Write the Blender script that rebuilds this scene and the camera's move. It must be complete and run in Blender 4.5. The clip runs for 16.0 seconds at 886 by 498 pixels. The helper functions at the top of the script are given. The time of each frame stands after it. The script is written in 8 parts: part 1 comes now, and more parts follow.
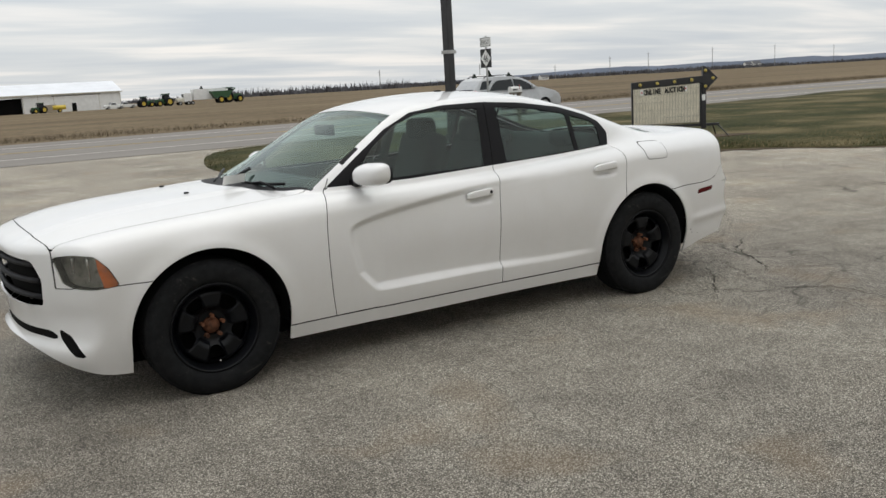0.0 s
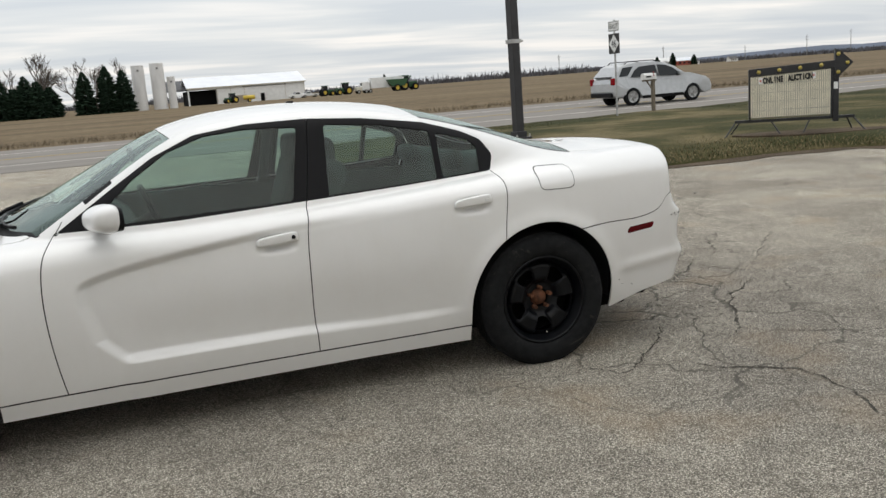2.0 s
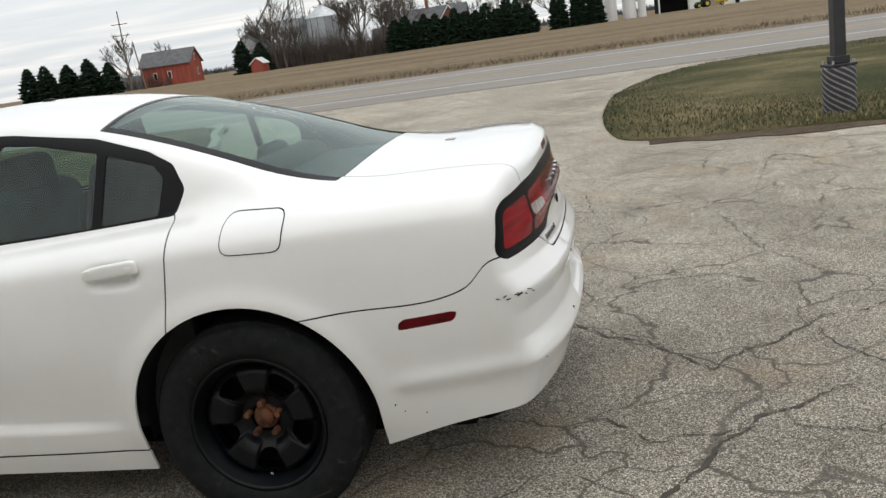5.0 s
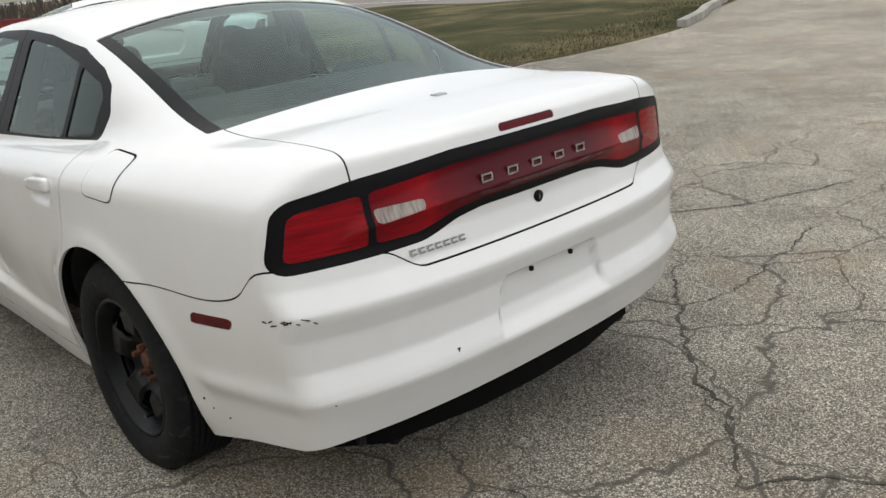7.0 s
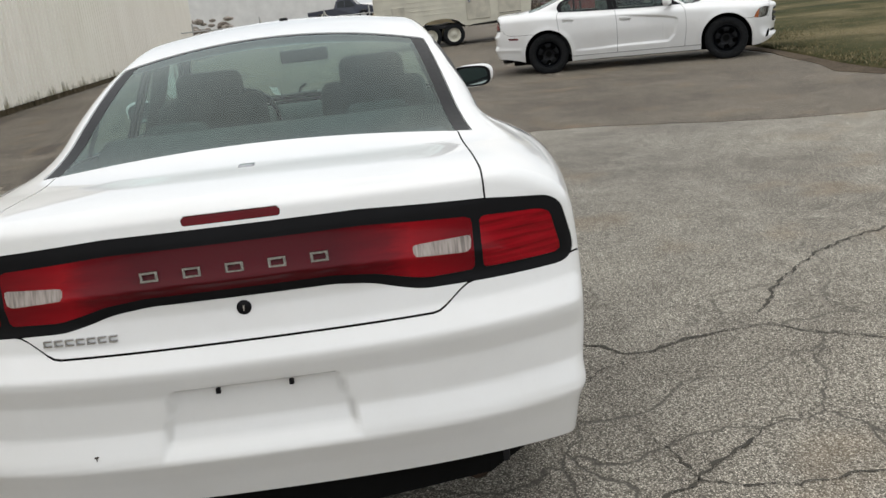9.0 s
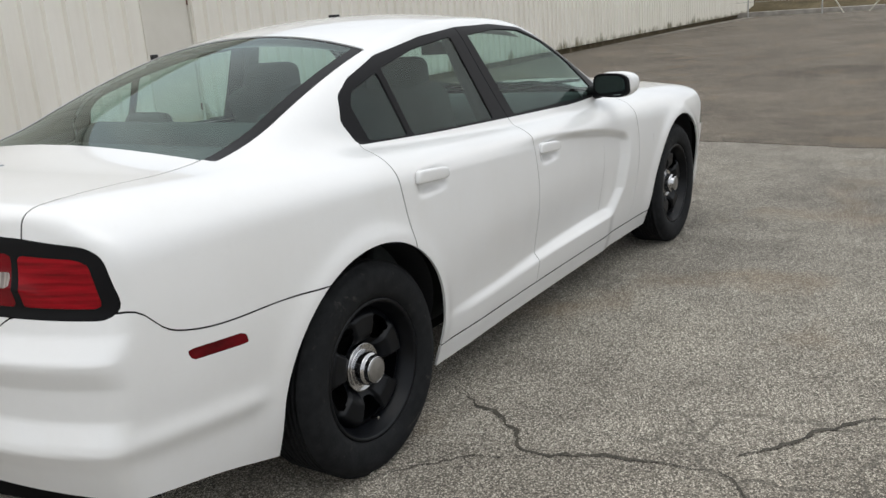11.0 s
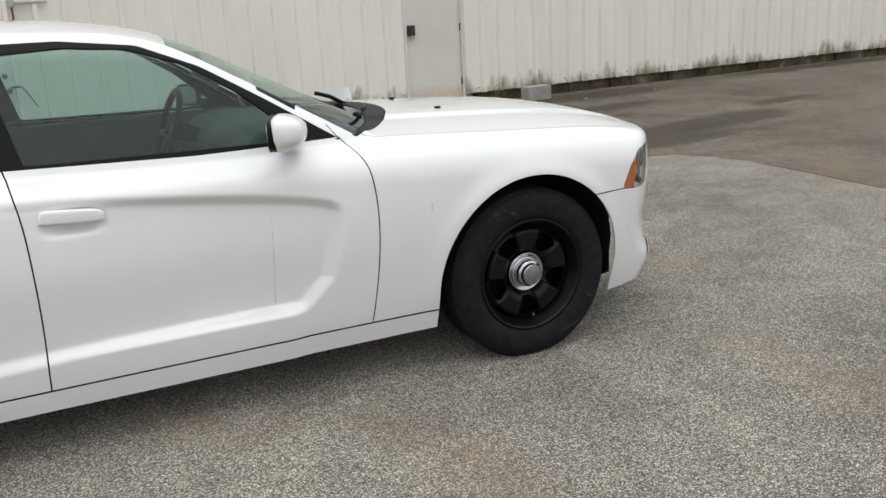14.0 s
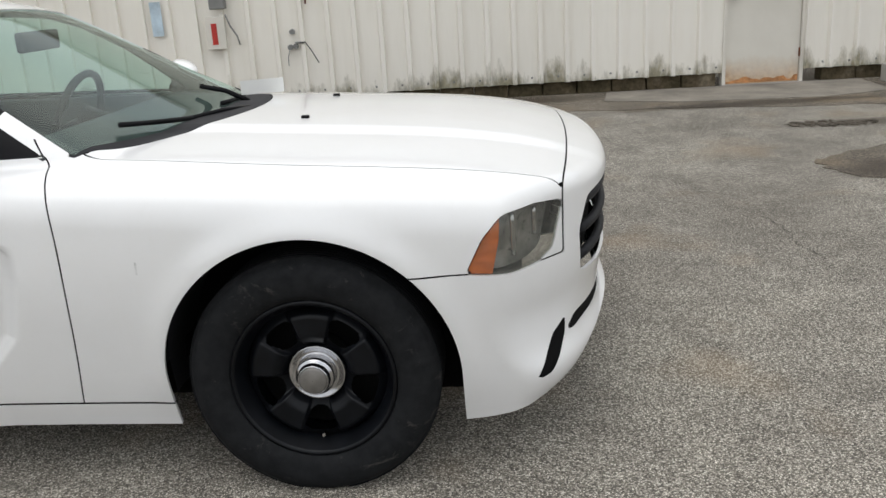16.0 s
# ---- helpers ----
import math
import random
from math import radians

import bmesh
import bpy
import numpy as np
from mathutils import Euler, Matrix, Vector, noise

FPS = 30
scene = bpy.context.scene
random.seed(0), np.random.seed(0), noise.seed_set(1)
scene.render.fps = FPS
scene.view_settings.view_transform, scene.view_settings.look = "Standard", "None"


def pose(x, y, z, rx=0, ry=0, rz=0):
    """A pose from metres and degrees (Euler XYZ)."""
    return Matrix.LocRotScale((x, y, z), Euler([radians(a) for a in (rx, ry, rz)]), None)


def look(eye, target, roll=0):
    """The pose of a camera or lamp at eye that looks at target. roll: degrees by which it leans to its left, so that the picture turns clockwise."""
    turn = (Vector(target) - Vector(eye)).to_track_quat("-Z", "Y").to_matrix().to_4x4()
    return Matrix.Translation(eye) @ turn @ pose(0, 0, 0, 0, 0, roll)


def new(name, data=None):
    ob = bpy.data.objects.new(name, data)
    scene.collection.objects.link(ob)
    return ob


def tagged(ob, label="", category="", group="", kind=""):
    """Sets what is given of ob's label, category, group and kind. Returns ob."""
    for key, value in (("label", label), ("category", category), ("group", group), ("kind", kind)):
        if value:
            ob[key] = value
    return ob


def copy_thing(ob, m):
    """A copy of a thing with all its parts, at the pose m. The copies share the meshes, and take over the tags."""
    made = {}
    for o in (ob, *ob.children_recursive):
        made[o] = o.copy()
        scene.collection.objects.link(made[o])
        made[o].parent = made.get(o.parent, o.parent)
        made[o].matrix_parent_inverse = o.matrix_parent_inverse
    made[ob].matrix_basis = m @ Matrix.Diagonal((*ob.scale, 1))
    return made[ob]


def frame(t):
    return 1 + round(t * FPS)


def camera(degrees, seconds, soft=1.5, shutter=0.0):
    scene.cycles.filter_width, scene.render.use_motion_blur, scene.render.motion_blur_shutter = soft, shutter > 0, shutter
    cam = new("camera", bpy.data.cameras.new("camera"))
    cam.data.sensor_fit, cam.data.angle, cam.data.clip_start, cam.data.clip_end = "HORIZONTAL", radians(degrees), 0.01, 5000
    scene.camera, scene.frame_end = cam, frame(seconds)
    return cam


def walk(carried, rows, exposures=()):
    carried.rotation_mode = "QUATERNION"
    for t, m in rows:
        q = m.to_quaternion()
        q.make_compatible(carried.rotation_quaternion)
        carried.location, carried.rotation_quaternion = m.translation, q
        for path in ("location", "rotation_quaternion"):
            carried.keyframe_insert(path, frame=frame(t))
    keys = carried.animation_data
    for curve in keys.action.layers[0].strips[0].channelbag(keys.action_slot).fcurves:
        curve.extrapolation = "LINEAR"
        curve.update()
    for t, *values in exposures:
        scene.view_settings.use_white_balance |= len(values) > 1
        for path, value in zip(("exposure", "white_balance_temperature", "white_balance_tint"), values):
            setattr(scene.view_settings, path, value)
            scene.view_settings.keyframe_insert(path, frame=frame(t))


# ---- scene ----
cam = camera(53.9, 16.0)
EXPOSURES = [(0, 0.34, 6500, 8.5), (2.5, 0.47, 6500, 8.5), (4.5, 0.57, 6500, 8.5), (7, 0.49, 6500, 8.5), (8.2, 0.5, 6500, 8.5), (11, 0.48, 6400, 9), (14.5, 0.60, 6400, 9.5), (16, 0.58, 6400, 9.5)]
PATH = [
    (0, (-2.784, -5.235, 1.516), (-1.757, -3.559, 1.145), -3.3),
    (0.5, (-2.245, -5.221, 1.525), (-1.217, -3.539, 1.186), -4.3),
    (1, (-1.651, -5.179, 1.552), (-0.681, -3.456, 1.245), -4.1),
    (1.5, (-1.077, -5.06, 1.547), (-0.254, -3.267, 1.216), -3.6),
    (2, (-0.47, -4.945, 1.521), (0.191, -3.096, 1.145), -4.3),
    (2.5, (0.088, -4.779, 1.482), (0.621, -2.892, 1.089), -4.4),
    (3, (0.66, -4.592, 1.488), (1.083, -2.679, 1.087), -5.1),
    (3.5, (1.234, -4.352, 1.496), (1.48, -2.411, 1.079), -5.3),
    (4, (1.727, -4.005, 1.483), (1.784, -2.054, 1.045), -6.5),
    (4.5, (2.272, -3.719, 1.456), (2.14, -1.776, 1.0), -8.2),
    (4.7, (2.475, -3.589, 1.482), (2.236, -1.656, 1.025), -8.4),
    (6.8, (3.987, -1.978, 1.497), (2.677, -0.603, 0.87), -5.6),
    (7, (4.148, -1.826, 1.493), (2.723, -0.568, 0.87), -5.6),
    (7.5, (4.385, -1.353, 1.493), (2.774, -0.349, 0.863), -4.2),
    (8, (4.529, -0.811, 1.509), (2.795, -0.022, 0.9), -4.5),
    (8.2, (4.579, -0.571, 1.484), (2.792, 0.101, 0.887), -4.8),
    (10.3, (4.042, 1.849, 1.476), (2.265, 1.065, 0.998), -7.5),
    (10.5, (3.92, 2.065, 1.449), (2.188, 1.188, 0.967), -7.2),
    (11, (3.593, 2.57, 1.462), (1.985, 1.505, 0.935), -4.3),
    (11.5, (3.162, 2.966, 1.451), (1.648, 1.763, 0.942), -2.6),
    (12, (2.68, 3.388, 1.435), (1.313, 2.006, 0.966), -3.1),
    (12.5, (2.116, 3.598, 1.394), (0.861, 2.122, 0.899), -2.8),
    (13, (1.512, 3.784, 1.398), (0.402, 2.202, 0.882), -2.6),
    (13.5, (0.876, 3.874, 1.416), (-0.081, 2.2, 0.886), -2.5),
    (14, (0.222, 3.853, 1.447), (-0.579, 2.104, 0.902), -3.2),
    (14.5, (-0.426, 3.8, 1.462), (-1.024, 1.972, 0.911), -4.0),
    (15, (-1.032, 3.59, 1.454), (-1.423, 1.71, 0.897), -3.5),
    (15.5, (-1.592, 3.387, 1.438), (-1.71, 1.473, 0.871), -3.7),
    (16, (-2.109, 3.079, 1.398), (-1.936, 1.177, 0.806), -3.5),
]
walk(cam, [(t, look(eye, target, roll)) for t, eye, target, roll in PATH], EXPOSURES)

SKY_LOW, SKY_HIGH = 0.85, 1.40
# ---- world and sun: a high, broken overcast ----
world = bpy.data.worlds.new("overcast_sky")
scene.world = world
world.use_nodes = True
wn, wl = world.node_tree.nodes, world.node_tree.links
wn.clear()
sky = wn.new("ShaderNodeTexSky")
sky.sky_type = "NISHITA"
sky.sun_disc = False
sky.sun_elevation, sky.sun_rotation = radians(70), radians(27)
sky.air_density, sky.dust_density = 1.0, 2.5
coord = wn.new("ShaderNodeTexCoord")
sep = wn.new("ShaderNodeSeparateXYZ")
wl.new(coord.outputs["Generated"], sep.inputs[0])
# cloud sheets seen flat from below: project the direction on a level ceiling
lift = wn.new("ShaderNodeMath"); lift.operation = "MAXIMUM"; lift.inputs[1].default_value = 0.0
wl.new(sep.outputs["Z"], lift.inputs[0])
lift2 = wn.new("ShaderNodeMath"); lift2.operation = "ADD"; lift2.inputs[1].default_value = 0.06
wl.new(lift.outputs[0], lift2.inputs[0])
dx = wn.new("ShaderNodeMath"); dx.operation = "DIVIDE"
dy = wn.new("ShaderNodeMath"); dy.operation = "DIVIDE"
wl.new(sep.outputs["X"], dx.inputs[0]); wl.new(lift2.outputs[0], dx.inputs[1])
wl.new(sep.outputs["Y"], dy.inputs[0]); wl.new(lift2.outputs[0], dy.inputs[1])
flat = wn.new("ShaderNodeCombineXYZ")
wl.new(dx.outputs[0], flat.inputs[0]); wl.new(dy.outputs[0], flat.inputs[1])
stretch = wn.new("ShaderNodeMapping")
stretch.inputs["Rotation"].default_value = (0, 0, radians(12))
stretch.inputs["Scale"].default_value = (0.34, 0.72, 1)
wl.new(flat.outputs[0], stretch.inputs[0])
puff = wn.new("ShaderNodeTexNoise")
puff.inputs["Scale"].default_value, puff.inputs["Detail"].default_value = 1.1, 6
puff.inputs["Roughness"].default_value, puff.inputs["Distortion"].default_value = 0.5, 0.35
wl.new(stretch.outputs[0], puff.inputs["Vector"])
tone = wn.new("ShaderNodeValToRGB")
tone.color_ramp.elements[0].position, tone.color_ramp.elements[0].color = 0.34, (0.575, 0.605, 0.645, 1)
tone.color_ramp.elements[1].position, tone.color_ramp.elements[1].color = 0.66, (0.88, 0.845, 0.815, 1)
e = tone.color_ramp.elements.new(0.5); e.color = (0.67, 0.685, 0.70, 1)
wl.new(puff.outputs["Fac"], tone.inputs[0])
# an overcast sky is brighter overhead than at the horizon
rise = wn.new("ShaderNodeMapRange")
rise.inputs["From Min"].default_value, rise.inputs["From Max"].default_value = 0.0, 0.9
rise.inputs["To Min"].default_value, rise.inputs["To Max"].default_value = SKY_LOW, SKY_HIGH
wl.new(sep.outputs["Z"], rise.inputs["Value"])
cloud = wn.new("ShaderNodeBackground")
wl.new(tone.outputs[0], cloud.inputs["Color"]); wl.new(rise.outputs[0], cloud.inputs["Strength"])
clear = wn.new("ShaderNodeBackground")
clear.inputs["Strength"].default_value = 0.08
wl.new(sky.outputs[0], clear.inputs["Color"])
both = wn.new("ShaderNodeMixShader"); both.inputs[0].default_value = 0.9
wl.new(clear.outputs[0], both.inputs[1]); wl.new(cloud.outputs[0], both.inputs[2])
outw = wn.new("ShaderNodeOutputWorld")
wl.new(both.outputs[0], outw.inputs[0])

sun = new("sun", bpy.data.lights.new("sun", "SUN"))
sun.data.energy, sun.data.angle, sun.data.color = 0.45, radians(50), (1.0, 0.96, 0.9)
sun.matrix_world = look((2, 4, 15), (0, 0, 0))

# ---- materials ----
def nodes_of(name):
    m = bpy.data.materials.new(name)
    m.use_nodes = True
    n, l = m.node_tree.nodes, m.node_tree.links
    return m, n, l, n["Principled BSDF"]


def ramp(n, l, source, stops):
    r = n.new("ShaderNodeValToRGB")
    els = r.color_ramp.elements
    while len(els) < len(stops):
        els.new(0.5)
    for el, (p, c) in zip(els, stops):
        el.position, el.color = p, (*c, 1) if len(c) == 3 else c
    l.new(source, r.inputs[0])
    return r.outputs[0]


def noise_of(n, l, scale, detail=4, rough=0.55, stretch=None, distort=0.0, seed=0.0):
    c = n.new("ShaderNodeTexCoord")
    mp = n.new("ShaderNodeMapping")
    mp.inputs["Location"].default_value = (seed, seed * 0.7, seed * 0.3)
    if stretch:
        mp.inputs["Scale"].default_value = stretch
    l.new(c.outputs["Object"], mp.inputs[0])
    t = n.new("ShaderNodeTexNoise")
    t.inputs["Scale"].default_value, t.inputs["Detail"].default_value = scale, detail
    t.inputs["Roughness"].default_value, t.inputs["Distortion"].default_value = rough, distort
    l.new(mp.outputs[0], t.inputs["Vector"])
    return t.outputs["Fac"]


def mixed(n, l, kind, fac, a, b):
    m = n.new("ShaderNodeMix")
    m.data_type, m.blend_type = "RGBA", kind
    for sock, v in ((m.inputs[0], fac), (m.inputs[6], a), (m.inputs[7], b)):
        if isinstance(v, (int, float)):
            sock.default_value = v
        elif isinstance(v, tuple):
            sock.default_value = (*v, 1) if len(v) == 3 else v
        else:
            l.new(v, sock)
    return m.outputs[2]


def bumped(n, l, b, height, strength, distance):
    k = n.new("ShaderNodeBump")
    k.inputs["Strength"].default_value, k.inputs["Distance"].default_value = strength, distance
    l.new(height, k.inputs["Height"])
    l.new(k.outputs[0], b.inputs["Normal"])


def surface(name, base, rough=0.5, metal=0.0, vary=0.25, scale=6.0, fine=60.0, bump=0.0, coat=0.0, spec=0.5, stretch=None):
    """A plain material with stains at one scale and grain at another."""
    m, n, l, b = nodes_of(name)
    dark, light = tuple(c * (1 - vary) for c in base), tuple(min(1, c * (1 + vary)) for c in base)
    big = ramp(n, l, noise_of(n, l, scale, stretch=stretch), [(0.3, dark), (0.7, light)])
    grain = noise_of(n, l, fine, 3, stretch=stretch, seed=3)
    l.new(mixed(n, l, "OVERLAY", vary, big, ramp(n, l, grain, [(0.3, (0.35,) * 3), (0.7, (0.65,) * 3)])), b.inputs["Base Color"])
    rr = n.new("ShaderNodeMapRange")
    rr.inputs["To Min"].default_value, rr.inputs["To Max"].default_value = max(0, rough - 0.08), min(1, rough + 0.08)
    l.new(grain, rr.inputs["Value"]); l.new(rr.outputs[0], b.inputs["Roughness"])
    b.inputs["Metallic"].default_value, b.inputs["Specular IOR Level"].default_value = metal, spec
    b.inputs["Coat Weight"].default_value, b.inputs["Coat Roughness"].default_value = coat, 0.06
    if bump:
        bumped(n, l, b, grain, 0.6, bump)
    return m


def glass(name, tint, gloss_rough=0.0, dust=0.02, ior=1.45):
    """A thin pane: tinted, seen through, with a clear reflection by its angle."""
    m, n, l, b = nodes_of(name)
    clear = n.new("ShaderNodeBsdfTransparent")
    clear.inputs[0].default_value = (*tint, 1)
    shine = n.new("ShaderNodeBsdfGlossy")
    shine.inputs["Roughness"].default_value = gloss_rough
    shine.inputs[0].default_value = (0.90, 1.0, 0.97, 1)
    grime = n.new("ShaderNodeBsdfDiffuse")
    grime.inputs[0].default_value = (0.35, 0.34, 0.31, 1)
    # gloss by the angle, the same from both sides of the thin pane
    lw = n.new("ShaderNodeLayerWeight")
    lw.inputs["Blend"].default_value = 0.5
    steep = n.new("ShaderNodeMath"); steep.operation = "POWER"; steep.inputs[1].default_value = 5.0
    l.new(lw.outputs["Facing"], steep.inputs[0])
    f = n.new("ShaderNodeMapRange")
    f.inputs["To Min"].default_value, f.inputs["To Max"].default_value = ((ior - 1) / (ior + 1)) ** 2, 0.8
    l.new(steep.outputs[0], f.inputs["Value"])
    a, c = n.new("ShaderNodeMixShader"), n.new("ShaderNodeMixShader")
    mr = n.new("ShaderNodeMapRange")
    mr.inputs["To Min"].default_value, mr.inputs["To Max"].default_value = 0.0, dust * 2
    l.new(noise_of(n, l, 3.0, 5), mr.inputs["Value"])
    l.new(mr.outputs[0], a.inputs[0])
    l.new(clear.outputs[0], a.inputs[1]); l.new(grime.outputs[0], a.inputs[2])
    l.new(f.outputs[0], c.inputs[0])
    l.new(a.outputs[0], c.inputs[1]); l.new(shine.outputs[0], c.inputs[2])
    l.new(c.outputs[0], n["Material Output"].inputs[0])
    return m


def lens_plastic(name, base, ribs=(1, 0.5, 3), stripes=0.0):
    m, n, l, b = nodes_of(name)
    col = ramp(n, l, noise_of(n, l, 9.0, 2, stretch=ribs), [(0.3, tuple(c * 0.45 for c in base)), (0.62, base)])
    l.new(col, b.inputs["Base Color"])
    b.inputs["Roughness"].default_value = 0.25
    b.inputs["Coat Weight"].default_value, b.inputs["Coat Roughness"].default_value = 0.12, 0.05
    b.inputs["Specular IOR Level"].default_value = 0.16
    if stripes:
        bumped(n, l, b, noise_of(n, l, 40, 1, stretch=(stripes, stripes, 1)), 0.5, 0.004)
    return m


def car_paint(name):
    m, n, l, b = nodes_of(name)
    grime = noise_of(n, l, 2.2, 6, 0.65)
    fine = noise_of(n, l, 90, 4, 0.7, seed=5)
    white = ramp(n, l, grime, [(0.35, (0.765, 0.762, 0.752)), (0.6, (0.79, 0.79, 0.786))])
    run = noise_of(n, l, 7.0, 5, 0.6, stretch=(1, 1, 0.12), seed=9)
    white = mixed(n, l, "MULTIPLY", 0.05, white, ramp(n, l, run, [(0.34, (0.80, 0.76, 0.68)), (0.46, (1, 1, 1))]))
    l.new(mixed(n, l, "MULTIPLY", 0.05, white, ramp(n, l, fine, [(0.25, (0.5, 0.47, 0.42)), (0.42, (1, 1, 1))])), b.inputs["Base Color"])
    b.inputs["Roughness"].default_value = 0.42
    b.inputs["Coat Weight"].default_value, b.inputs["Coat Roughness"].default_value = 1.0, 0.03
    return m


PAINT = car_paint("white_car_paint")
GLASS = glass("tinted_car_glass", (0.60, 0.75, 0.71), ior=1.5)
GLASS_B = glass("rear_window_glass", (0.62, 0.77, 0.73), ior=1.52)
GLASS_W = glass("windshield_glass", (0.74, 0.88, 0.83), ior=1.6)
# extra dust on the lens also paints its pale grazing reflection
GLASS_L = glass("clear_lens", (0.88, 0.88, 0.85), dust=0.16)
TRIM = surface("black_trim", (0.0065, 0.0065, 0.0075), 0.40, vary=0.15, spec=0.12)
# near-black for black parts, and painted shade in gaps and openings
BLACK_AND_SHADE = surface("black_with_painted_shade", (0.005, 0.005, 0.005), 0.9, vary=0.2, spec=0.1)
PLASTIC = surface("rough_black_plastic", (0.018, 0.018, 0.020), 0.65, bump=0.001, spec=0.2)
def tyre_rubber(name):
    """Black rubber with pale scuffs and a little brown mud."""
    m, n, l, b = nodes_of(name)
    base = ramp(n, l, noise_of(n, l, 30, 4), [(0.3, (0.0055, 0.0062, 0.0072)), (0.7, (0.013, 0.0138, 0.015))])
    scuff = ramp(n, l, noise_of(n, l, 9, 7, 0.75, distort=1.2, seed=4), [(0.60, (0, 0, 0)), (0.70, (0.8, 0.8, 0.8))])
    col = mixed(n, l, "MIX", scuff, base, (0.055, 0.052, 0.047))
    l.new(col, b.inputs["Base Color"])
    b.inputs["Roughness"].default_value, b.inputs["Specular IOR Level"].default_value = 0.8, 0.2
    bumped(n, l, b, noise_of(n, l, 120, 3), 0.5, 0.002)
    return m


RUBBER = tyre_rubber("worn_tyre_rubber")
STEEL = surface("black_steel_wheel", (0.0035, 0.0042, 0.0058), 0.36, vary=0.4, scale=14, spec=0.22)
SOOT = surface("sooty_brown_iron", (0.045, 0.030, 0.022), 0.85, vary=0.5, scale=25, spec=0.15)
RUST = surface("rusty_iron", (0.115, 0.043, 0.019), 0.85, vary=0.6, scale=25, fine=150, bump=0.003)
CHROME = surface("chrome", (0.52, 0.52, 0.53), 0.14, metal=1.0, vary=0.1, scale=12)
RED = lens_plastic("red_lens", (0.29, 0.003, 0.009), ribs=(1, 0.5, 9))
RED_DEEP = lens_plastic("dark_red_lens", (0.135, 0.002, 0.006))


def tail_plastic(name):
    """Deep red plastic, with the reflectors' glow near its ends painted in."""
    m, n, l, b = nodes_of(name)
    c = n.new("ShaderNodeTexCoord")
    sp = n.new("ShaderNodeSeparateXYZ")
    l.new(c.outputs["Object"], sp.inputs[0])
    off = n.new("ShaderNodeMath"); off.operation = "ABSOLUTE"
    l.new(sp.outputs["Y"], off.inputs[0])
    rib = noise_of(n, l, 11, 3, 0.6, stretch=(1, 1, 6))
    sway = n.new("ShaderNodeMath"); sway.operation = "MULTIPLY_ADD"; sway.inputs[1].default_value = 0.10
    l.new(rib, sway.inputs[0]); l.new(off.outputs[0], sway.inputs[2])
    l.new(ramp(n, l, sway.outputs[0], [(0.28, (0.066, 0.001, 0.004)), (0.40, (0.125, 0.0016, 0.006)), (0.46, (0.26, 0.003, 0.008)), (0.60, (0.15, 0.002, 0.006))]), b.inputs["Base Color"])
    b.inputs["Roughness"].default_value, b.inputs["Specular IOR Level"].default_value = 0.22, 0.16
    b.inputs["Coat Weight"].default_value, b.inputs["Coat Roughness"].default_value = 0.12, 0.05
    return m


TAIL_RED = tail_plastic("tail_lamp_red")
CAP_GREY = surface("satin_grey_cap", (0.25, 0.24, 0.225), 0.42, metal=0.7, vary=0.15, scale=30)
CLEAR = lens_plastic("clear_ribbed_lens", (0.40, 0.35, 0.32), ribs=(1, 16, 1.5))
AMBER = lens_plastic("amber_lens", (0.75, 0.17, 0.015))
SMOKE = surface("lamp_reflector", (0.30, 0.295, 0.275), 0.3, metal=0.5, vary=0.5, scale=12)
CABIN = surface("dark_grey_cabin_cloth", (0.040, 0.046, 0.046), 0.9, vary=0.3, scale=8)
HEADLINER = surface("grey_headliner", (0.30, 0.31, 0.31), 0.95, vary=0.1)
MIRROR = surface("mirror_silver", (0.34, 0.40, 0.39), 0.02, metal=1.0, vary=0.02)
GREY_SCUFF = surface("grey_scuff", (0.58, 0.58, 0.57), 0.8, vary=0.3, scale=30)
PAPER = surface("white_paper", (0.8, 0.8, 0.78), 0.8, vary=0.05)

# ---- mesh helpers ----
def mesh_part(name, verts, faces, mat, parent=None, label="", smooth=True, normals=None):
    me = bpy.data.meshes.new(name)
    me.from_pydata([tuple(v) for v in verts], [], [tuple(f) for f in faces])
    me.materials.append(mat)
    if smooth:
        me.shade_smooth()
    if normals is not None:
        me.normals_split_custom_set_from_vertices([tuple(v) for v in normals])
    ob = new(name, me)
    ob.parent = parent
    if label:
        tagged(ob, label)
    return ob


def part(name, bm, mat, parent=None, label="", smooth=False):
    me = bpy.data.meshes.new(name)
    bmesh.ops.recalc_face_normals(bm, faces=bm.faces)
    bm.to_mesh(me)
    bm.free()
    me.materials.append(mat)
    if smooth:
        me.shade_smooth()
    ob = new(name, me)
    ob.parent = parent
    if label:
        tagged(ob, label)
    return ob


def empty(name, m, label, category, group="", kind=""):
    ob = new(name)
    ob.matrix_basis = m
    return tagged(ob, label, category, group, kind)


def box(bm, lo, hi, bevel=0.0, segs=2):
    lo, hi = Vector(lo), Vector(hi)
    r = bmesh.ops.create_cube(bm, size=1, matrix=Matrix.Translation((lo + hi) / 2) @ Matrix.Diagonal((*(hi - lo), 1)))
    if bevel:
        es = list({e for v in r["verts"] for e in v.link_edges})
        bmesh.ops.bevel(bm, geom=es, offset=bevel, segments=segs, affect="EDGES", profile=0.6)
    return bm


def boxed(lo, hi, bevel=0.0, segs=2):
    return box(bmesh.new(), lo, hi, bevel, segs)


